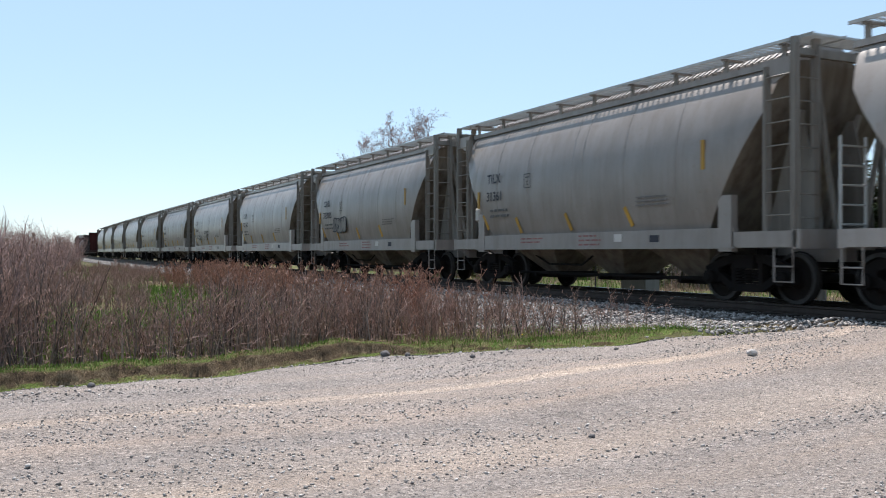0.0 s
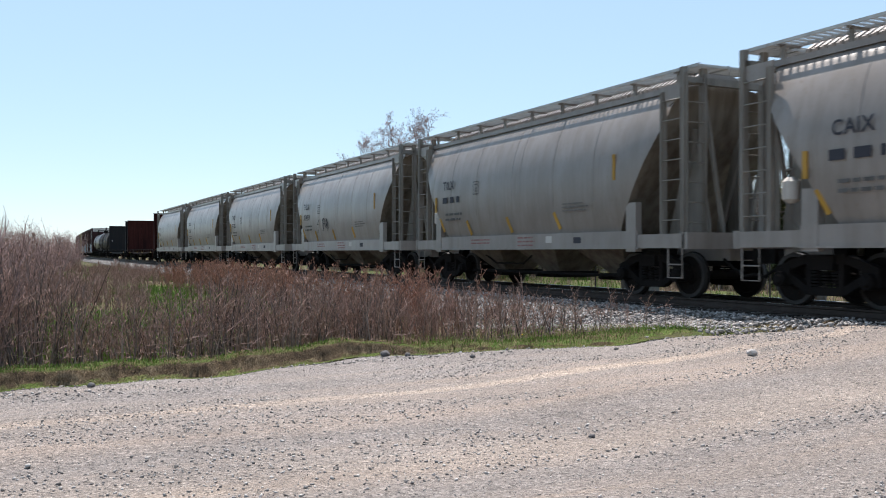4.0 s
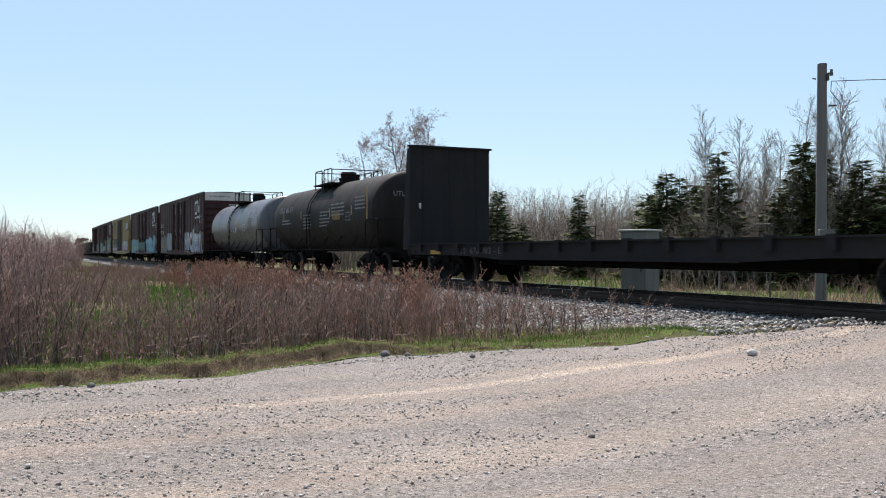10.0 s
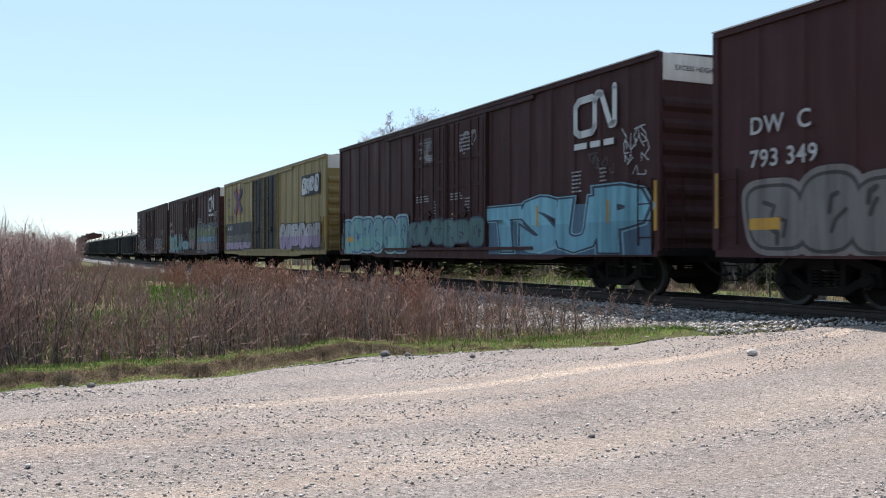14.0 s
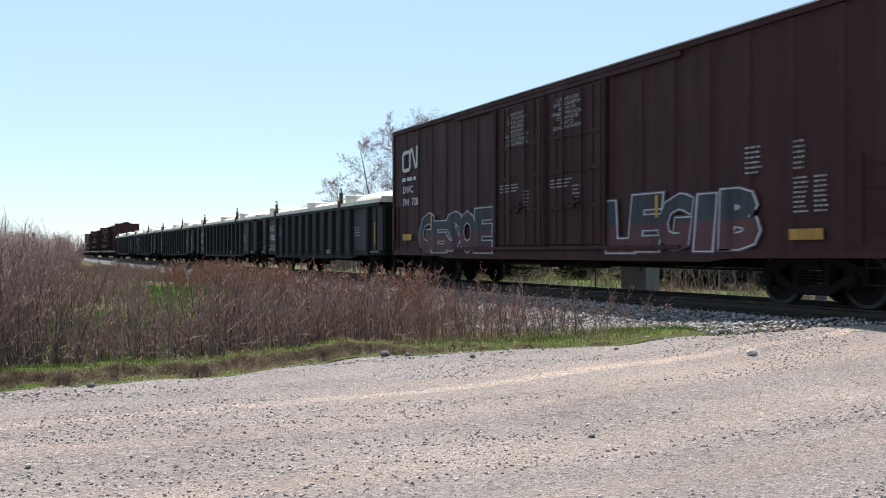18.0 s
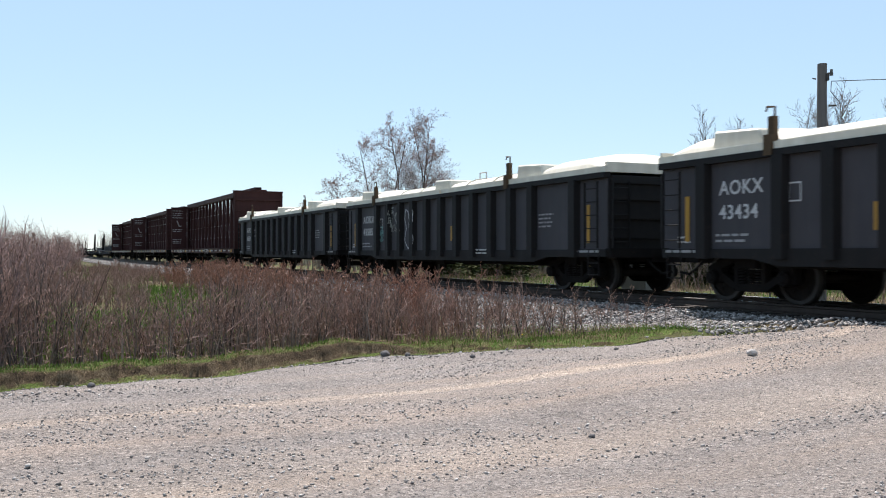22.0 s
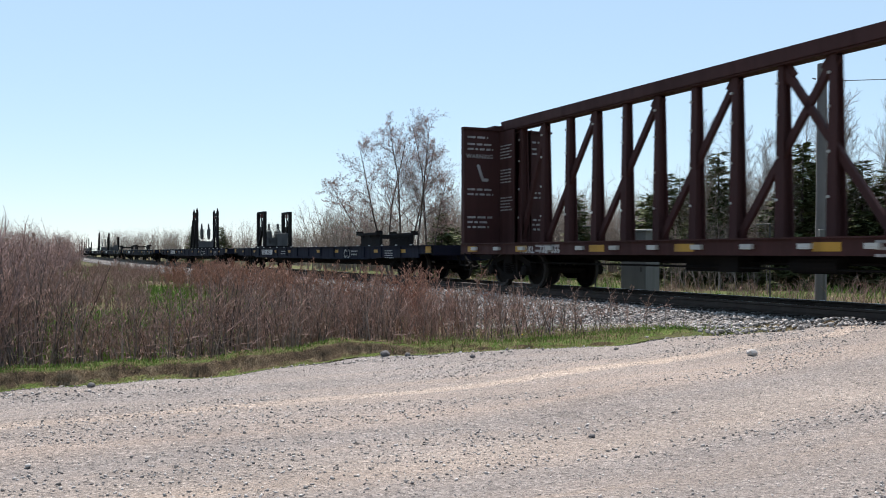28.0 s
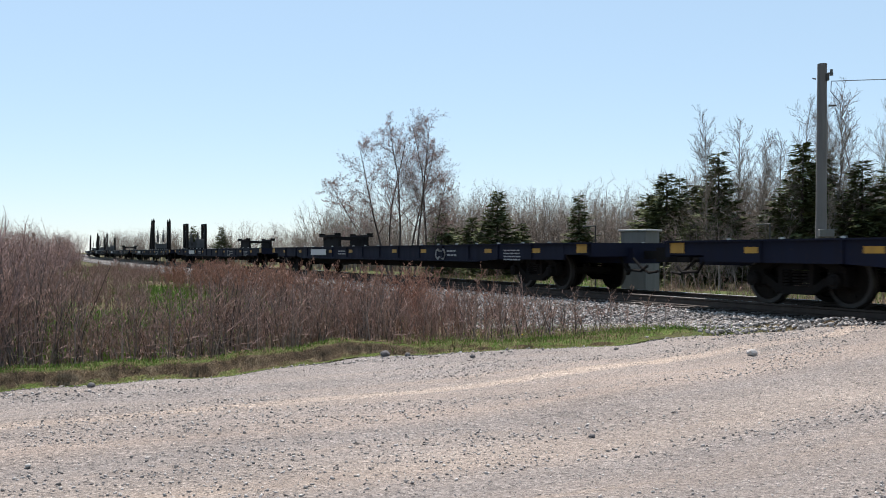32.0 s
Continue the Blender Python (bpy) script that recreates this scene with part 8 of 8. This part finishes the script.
    prism(bm, [(-9.0, 1.06), (-8.0, 0.80), (-5.5, 0.70), (5.5, 0.70), (8.0, 0.80), (9.0, 1.06)], -0.3, 0.3)
    box(bm, -2.2, -0.8, -1.0, -0.4, 0.55, 0.85)
    box(bm, 3.2, 4.2, -1.0, -0.4, 0.58, 0.85)
    part("centre_sill", bm, UNDER, car)
    brake_rods(car, -8, 8, -1.1)
    return car


cb = build_centerbeam("brown centre-beam lumber car running empty, with tall end bulkheads")
cbs = [cb]
for k in range(2):
    c = copy_thing(cb, Matrix())
    WHEELSETS.extend(o for o in c.children_recursive if o.name.startswith("wheelset"))
    cbs.append(c)
for i, (car, s) in enumerate(zip(cbs, (437.45, 462.28, 487.1))):
    TRAIN.append((car, s))
    xe = -CB_H + 0.19
    if i != 1:
        end_text("WARNING", 0.17, ink("dullwhite", (0.34, 0.32, 0.32)), car, xe, -0.95, 3.62)
    DULL = ink("dullwhite", (0.34, 0.32, 0.32))
    for z, n in ((4.25, 1), (4.05, 2), (2.75, 2), (1.95, 3)):
        small_print(car, -1.35, -0.5, z, n, 0.08, DULL, 500 + i * 7 + n, xe, True)
        small_print(car, 0.5, 1.35, z - 0.05, n, 0.08, DULL, 520 + i * 7 + n, xe, True)
    bm = bmesh.new()
    stroke(bm, [(-1.0, 3.4), (-0.85, 3.0), (-0.7, 3.0)], 0.09, 0)
    ob = part("pictogram", bm, DULL, car)
    ob.matrix_basis = pose(xe + 0.003, 0, 0, 0, 0, 90)
    for z in (4.0, 3.3, 2.5):
        small_print(car, -CB_H + 0.25, -CB_H + 0.95, z, 5, 0.05, DULL, 540 + i * 9 + int(z), -0.305)
    small_print(car, -7.2, -6.0, 1.10, 2, 0.07, DULL, 560 + i, -1.464)
    small_print(car, 2.6, 4.2, 1.10, 3, 0.06, DULL, 570 + i, -1.464)
for car, mk in ((cbs[2], "NOKL   732  066"), (cbs[0], "NOKL   732  118"), (cbs[1], "OWK   427  123")):
    side_text(mk, 0.24, WHITE_INK, car, -7.95, 0.90, -1.466)


# ---------------------------------------------------------------- long flats with wind-blade racks
FL_H = 13.75


def build_flat(label):
    car = thing("flat_car", label, "railcar", "long flat cars of the train")
    bm = bmesh.new()
    box(bm, -FL_H, FL_H, -1.36, 1.36, 1.02, 1.10)
    part("deck", bm, FLAT_BLUE, car)
    for sg in (-1, 1):
        bm = bmesh.new()
        prism(bm, [(-FL_H + 1.1, 1.13), (-FL_H + 1.1, 0.74), (-9.4, 0.73), (-8.4, 0.67), (8.4, 0.67), (9.4, 0.73), (FL_H - 1.1, 0.74), (FL_H - 1.1, 1.13)], sg * 1.38 - 0.03, sg * 1.38 + 0.03)
        box(bm, -FL_H, FL_H, sg * 1.42 - 0.06, sg * 1.42 + 0.06, 1.11, 1.14)
        box(bm, -8.4, 8.4, sg * 1.42 - 0.06, sg * 1.42 + 0.06, 0.655, 0.685)
        part("side_sill", bm, FLAT_BLUE, car)
        for k in range(20):
            x = -12.0 + k * 24.0 / 19
            bm = bmesh.new()
            box(bm, x - 0.03, x + 0.03, sg * 1.40 - 0.03, sg * 1.40 + 0.03, 1.14, 1.175)
            part("lashing_eye", bm, GALV, car)
        for k in range(14):
            x = -11.2 + k * 22.4 / 13
            bm = bmesh.new()
            box(bm, x - 0.03, x + 0.03, sg * 1.42 - 0.035, sg * 1.42 + 0.035, 0.74, 1.11)
            part("sill_stiffener", bm, FLAT_BLUE, car)
    for sx in (-1, 1):
        bm = bmesh.new()
        box(bm, min(sx * 9.0, sx * (FL_H + 0.2)), max(sx * 9.0, sx * (FL_H + 0.2)), -0.38, 0.38, 0.66, 1.02)
        box(bm, sx * (FL_H - 0.08), sx * (FL_H - 0.08) + sx * 0.1, -1.40, 1.40, 0.82, 1.13) if sx > 0 else box(bm, sx * FL_H - 0.02, sx * FL_H + 0.1, -1.40, 1.40, 0.82, 1.13)
        box(bm, min(sx * (FL_H - 1.2), sx * FL_H), max(sx * (FL_H - 1.2), sx * FL_H), -1.40, -1.34, 0.86, 1.12)
        part("end_sill", bm, FLAT_BLUE, car)
        patch("placard", car, YELLOW, sx * (FL_H - 0.35) - 0.2, sx * (FL_H - 0.35) + 0.2, 0.9, 1.1, -1.412, "yellow painted corner")
        bogie(car, sx * (FL_H - 3.0))
        coupler(car, sx * (FL_H + 0.35), sx)
        bm = bmesh.new()
        pipe(bm, [(sx * (FL_H - 0.2), -0.5, 0.9), (sx * (FL_H + 0.1), -0.5, 0.52), (sx * (FL_H + 0.6), -0.48, 0.50), (sx * (FL_H + 0.8), -0.45, 0.62)], 0.035)
        part("air_hose", bm, UNDER, car)
        for xx in (11.4, 8.9, 4.6, 2.2):
            patch("reflector", car, YELLOW, sx * xx - 0.19, sx * xx + 0.19, 0.90, 1.01, -1.414, "yellow reflective strip")
    bm = bmesh.new()
    prism(bm, [(-9.6, 1.02), (-8.6, 0.44), (8.6, 0.44), (9.6, 1.02)], -0.75, 0.75)
    part("centre_sill", bm, UNDER, car)
    brake_rods(car, -9, 9, -1.0)
    return car


FLAT_S = [514.2, 543.5] + [573.6 + 29.5 * i for i in range(6)]
flat = build_flat("long dark navy blue flat car with yellow reflectors")
flats = [flat]
for k in range(7):
    c = copy_thing(flat, Matrix())
    WHEELSETS.extend(o for o in c.children_recursive if o.name.startswith("wheelset"))
    flats.append(c)
for i, (car, s) in enumerate(zip(flats, FLAT_S)):
    TRAIN.append((car, s))
    num = ("89062", "89061")[i] if i < 2 else ""
    if num:
        patch("number_board", car, WHITE_INK, -7.10, -5.05, 0.80, 1.04, -1.462, "white painted number board")
        side_text("TEXX   " + num, 0.24, DARK_INK, car, -7.00, 0.84, -1.470, 0, 1.05)
    else:
        patch("number_board", car, WHITE_INK, -7.10, -5.05, 0.80, 1.04, -1.462, "white painted number board")
    bm = bmesh.new()
    for cx in (5.7, 6.06):
        pts = [(cx + 0.14 * math.cos(a), 0.86 + 0.14 * math.sin(a)) for a in np.linspace(0.7 if cx < 5.8 else -2.4, 5.6 if cx < 5.8 else 2.4, 12)]
        stroke(bm, pts, 0.06, -1.434)
    part("emblem", bm, WHITE_INK, car, "two linked white rings")
    small_print(car, 6.35, 7.1, 0.98, 2, 0.07, DULL_INK, 600 + i, -1.434)
    small_print(car, -3.6, -2.6, 0.98, 2, 0.06, DULL_INK, 620 + i, -1.434)
    small_print(car, 9.8, 10.7, 0.98, 4, 0.045, DULL_INK, 640 + i, -1.434)


# ---------------------------------------------------------------- racks on the flats
RACK = worn("rack_black", (0.014, 0.012, 0.012), (0.03, 0.025, 0.022), (0.05, 0.027, 0.02), 0.75, spec=0.1)
STRAP = worn("strap_pale", (0.0975, 0.0962, 0.0962), (0.0455, 0.0442, 0.0429), None, 0.8)
HOIST_RED = worn("hoist_red", (0.0780, 0.0132, 0.0108), (0.0300, 0.0120, 0.0108), None, 0.6)


def rack_base(car, dx, dy):
    bm = bmesh.new()
    for y in (-dy, dy):
        box(bm, -dx - 0.3, dx + 0.3, y - 0.09, y + 0.09, 0.0, 0.14)
    for x in (-dx, dx):
        box(bm, x - 0.09, x + 0.09, -dy, dy, 0.02, 0.16)
    part("base_frame", bm, RACK, car)
    bm = bmesh.new()
    prism(bm, [(-0.5, 0.16), (-0.55, 0.80), (-0.4, 0.62), (0.4, 0.62), (0.55, 0.80), (0.5, 0.16)], -0.22, 0.22, "x")
    part("cradle", bm, STRAP, car, "grey padded cradle between the frames")


def hoist(ob, x, y, z_top, z_low):
    """A chain block under the top beam with two chains down to a spreader bar."""
    bm = bmesh.new()
    box(bm, x - 0.05, x + 0.05, y - 0.05, y + 0.05, z_top - 0.12, z_top)
    rod(bm, (x, y - 0.06, z_top - 0.17), (x, y + 0.06, z_top - 0.17), 0.065, None, 12)
    part("chain_block", bm, HOIST_RED, ob, "rusty red chain block")
    for e in (-0.05, 0.24):
        bm = bmesh.new()
        a, b = Vector((x + (0.03 if e > 0 else -0.03), y, z_top - 0.2)), Vector((x + e, y, z_low + 0.05))
        n = 13
        for k in range(n):
            p, q = a.lerp(b, k / n), a.lerp(b, (k + 0.82) / n)
            bar(bm, p, q, 0.03 if k % 2 else 0.06, 0.06 if k % 2 else 0.03, (0, 1, 0))
        part("chain", bm, RACK, ob, "dark hanging chain")
    bm = bmesh.new()
    box(bm, x - 0.16, x + 0.34, y - 0.06, y + 0.06, z_low - 0.10, z_low + 0.05)
    box(bm, x - 0.16, x - 0.08, y - 0.07, y + 0.07, z_low - 0.2, z_low - 0.1)
    box(bm, x + 0.26, x + 0.34, y - 0.07, y + 0.07, z_low - 0.2, z_low - 0.1)
    part("spreader_bar", bm, RACK, ob)


def clamp_plates(ob, z0, z1):
    """Two curved grey blade clamps between the frames, with straps."""
    for y in (-0.28, 0.22):
        bm = bmesh.new()
        prism(bm, [(-0.42, z1), (-0.40, z0 + 0.3), (-0.22, z0 + 0.06), (0.0, z0), (0.22, z0 + 0.06), (0.40, z0 + 0.3), (0.42, z1)], y - 0.05, y + 0.05)
        part("clamp_plate", bm, STRAP, ob, "curved grey clamp plate")
    bm = bmesh.new()
    for y in (-0.28, 0.22):
        for e in (-0.25, 0.05, 0.3):
            bar(bm, (e, y, z1 - 0.05), (e * 0.4 - 0.1, y, z1 + 0.42), 0.05, 0.015)
    part("strap", bm, STRAP, ob, "pale webbing straps")


def build_spiky(label):
    ob = thing("blade_rack", label, "cargo rack", "blade racks on the flat cars")
    rack_base(ob, 0.65, 0.74)
    clamp_plates(ob, 0.75, 1.5)
    for y in (-0.74, 0.74):
        for x, z in ((-0.62, 2.70), (0.62, 2.74)):
            bm = bmesh.new()
            bar(bm, (x, y, 0), (x, y, z), 0.17, 0.17, (0, 1, 0))
            loft(bm, [[(x + a * 0.09, y + b * 0.09, z) for a, b in ((-1, -1), (1, -1), (1, 1), (-1, 1))], [(x + a * 0.012, y + b * 0.012, z + 0.32) for a, b in ((-1, -1), (1, -1), (1, 1), (-1, 1))]])
            part("post", bm, RACK, ob, "dark post with a pointed tip")
            if y < 0:
                bm = bmesh.new()
                bar(bm, (x - 0.02, y - 0.06, 2.15), (x - 0.62, y - 0.1, 0.02), 0.13, 0.13)
                part("leg", bm, RACK, ob, "slanting dark leg")
        bm = bmesh.new()
        bar(bm, (-0.62, y, 2.60), (0.62, y, 2.62), 0.13, 0.14)
        part("top_beam", bm, RACK, ob)
        bm = bmesh.new()
        bar(bm, (-0.58, y, 2.0), (0.5, y, 0.75), 0.12, 0.15)
        bar(bm, (0.42, y, 2.52), (0.58, y, 2.30), 0.05, 0.05)
        bar(bm, (-0.42, y, 2.52), (-0.58, y, 2.30), 0.05, 0.05)
        part("brace", bm, RACK, ob)
        hoist(ob, -0.24, y, 2.54, 1.72)
    return ob


def build_boxframe(label):
    ob = thing("blade_rack", label, "cargo rack", "blade racks on the flat cars")
    rack_base(ob, 0.72, 0.70)
    clamp_plates(ob, 0.2, 0.95)
    for y in (-0.70, 0.70):
        for x in (-0.68, 0.68):
            bm = bmesh.new()
            bar(bm, (x, y, 0), (x, y, 1.95), 0.17, 0.17, (0, 1, 0))
            part("post", bm, RACK, ob, "square dark steel post")
        bm = bmesh.new()
        box(bm, -0.76, 0.76, y - 0.08, y + 0.08, 1.90, 2.02)
        part("top_beam", bm, RACK, ob)
        bm = bmesh.new()
        bar(bm, (-0.52, y, 0.2), (0.60, y, 1.55), 0.13, 0.15)
        bar(bm, (0.40, y, 1.92), (0.60, y, 1.66), 0.05, 0.05)
        box(bm, -0.62, -0.40, y - 0.10, y + 0.10, 0.0, 0.42)
        part("brace", bm, RACK, ob)
        hoist(ob, 0.0, y, 1.92, 1.15)
    bm = bmesh.new()
    prism(bm, [(-0.15, 0.14), (-0.20, 0.85), (0.62, 0.85), (0.55, 0.14)], 0.05, 0.62)
    part("crate", bm, STRAP, ob, "pale grey padded block between the frames", bevel=0.02)
    return ob


def build_saddle(label):
    ob = thing("blade_saddle", label, "cargo rack", "blade racks on the flat cars")
    bm = bmesh.new()
    for y in (-0.62, 0.62):
        box(bm, -1.05, 1.05, y - 0.08, y + 0.08, 0.0, 0.12)
        prism(bm, [(-1.0, 0.1), (-1.02, 0.46), (1.02, 0.46), (1.0, 0.1)], y - 0.06, y + 0.06)
    part("side_plate", bm, RACK, ob, "dark solid side plate")
    bm = bmesh.new()
    for y in (-0.72, 0.72):
        box(bm, -1.1, 1.1, y - 0.12, y + 0.12, 0.46, 0.55)
    for x in (-0.8, 0.0, 0.8):
        box(bm, x - 0.08, x + 0.08, -0.7, 0.7, 0.34, 0.47)
    part("top_rail", bm, RACK, ob)
    bm = bmesh.new()
    for x in (-1.04, 1.04):
        for y in (-0.72, 0.72):
            box(bm, x - 0.07, x + 0.07, y - 0.12, y + 0.12, 0.55, 0.62)
    part("stop", bm, RACK, ob)
    return ob


RACKS = []
spiky = build_spiky("dark steel blade rack with pointed posts on a flat car")
boxy = build_boxframe("dark square-topped steel blade rack on a flat car")
saddle = build_saddle("low dark blade saddle bolted on a flat car")
for master, spots in ((spiky, (543.8, 634.0, 706.0, 728.0)), (boxy, (524.4, 616.0, 690.0)), (saddle, (507.8, 580.4, 596.3, 661.0))):
    for k, s in enumerate(spots):
        RACKS.append((master if k == 0 else copy_thing(master, Matrix()), s))


# ---------------------------------------------------------------- the train's run
def motions():
    for car, s_start in TRAIN:
        walk(car, [(t, track_pose(s_start - SPEED * t)) for t in range(33)])
    for rack, s_start in RACKS:
        walk(rack, [(t, track_pose(s_start - SPEED * t, 0.0, RAIL_Z + 1.105)) for t in range(33)])
    # every axle rolls alike: one run of turns, shared
    first = WHEELSETS[0]
    walk(first, [(k / FPS, Matrix.Rotation(SPEED * k / FPS / 0.457, 4, "Y")) for k in range(32 * FPS + 1)])
    for other in WHEELSETS[1:]:
        other.rotation_mode = "QUATERNION"
        other.animation_data_create()
        other.animation_data.action = first.animation_data.action
        other.animation_data.action_slot = first.animation_data.action_slot


motions()
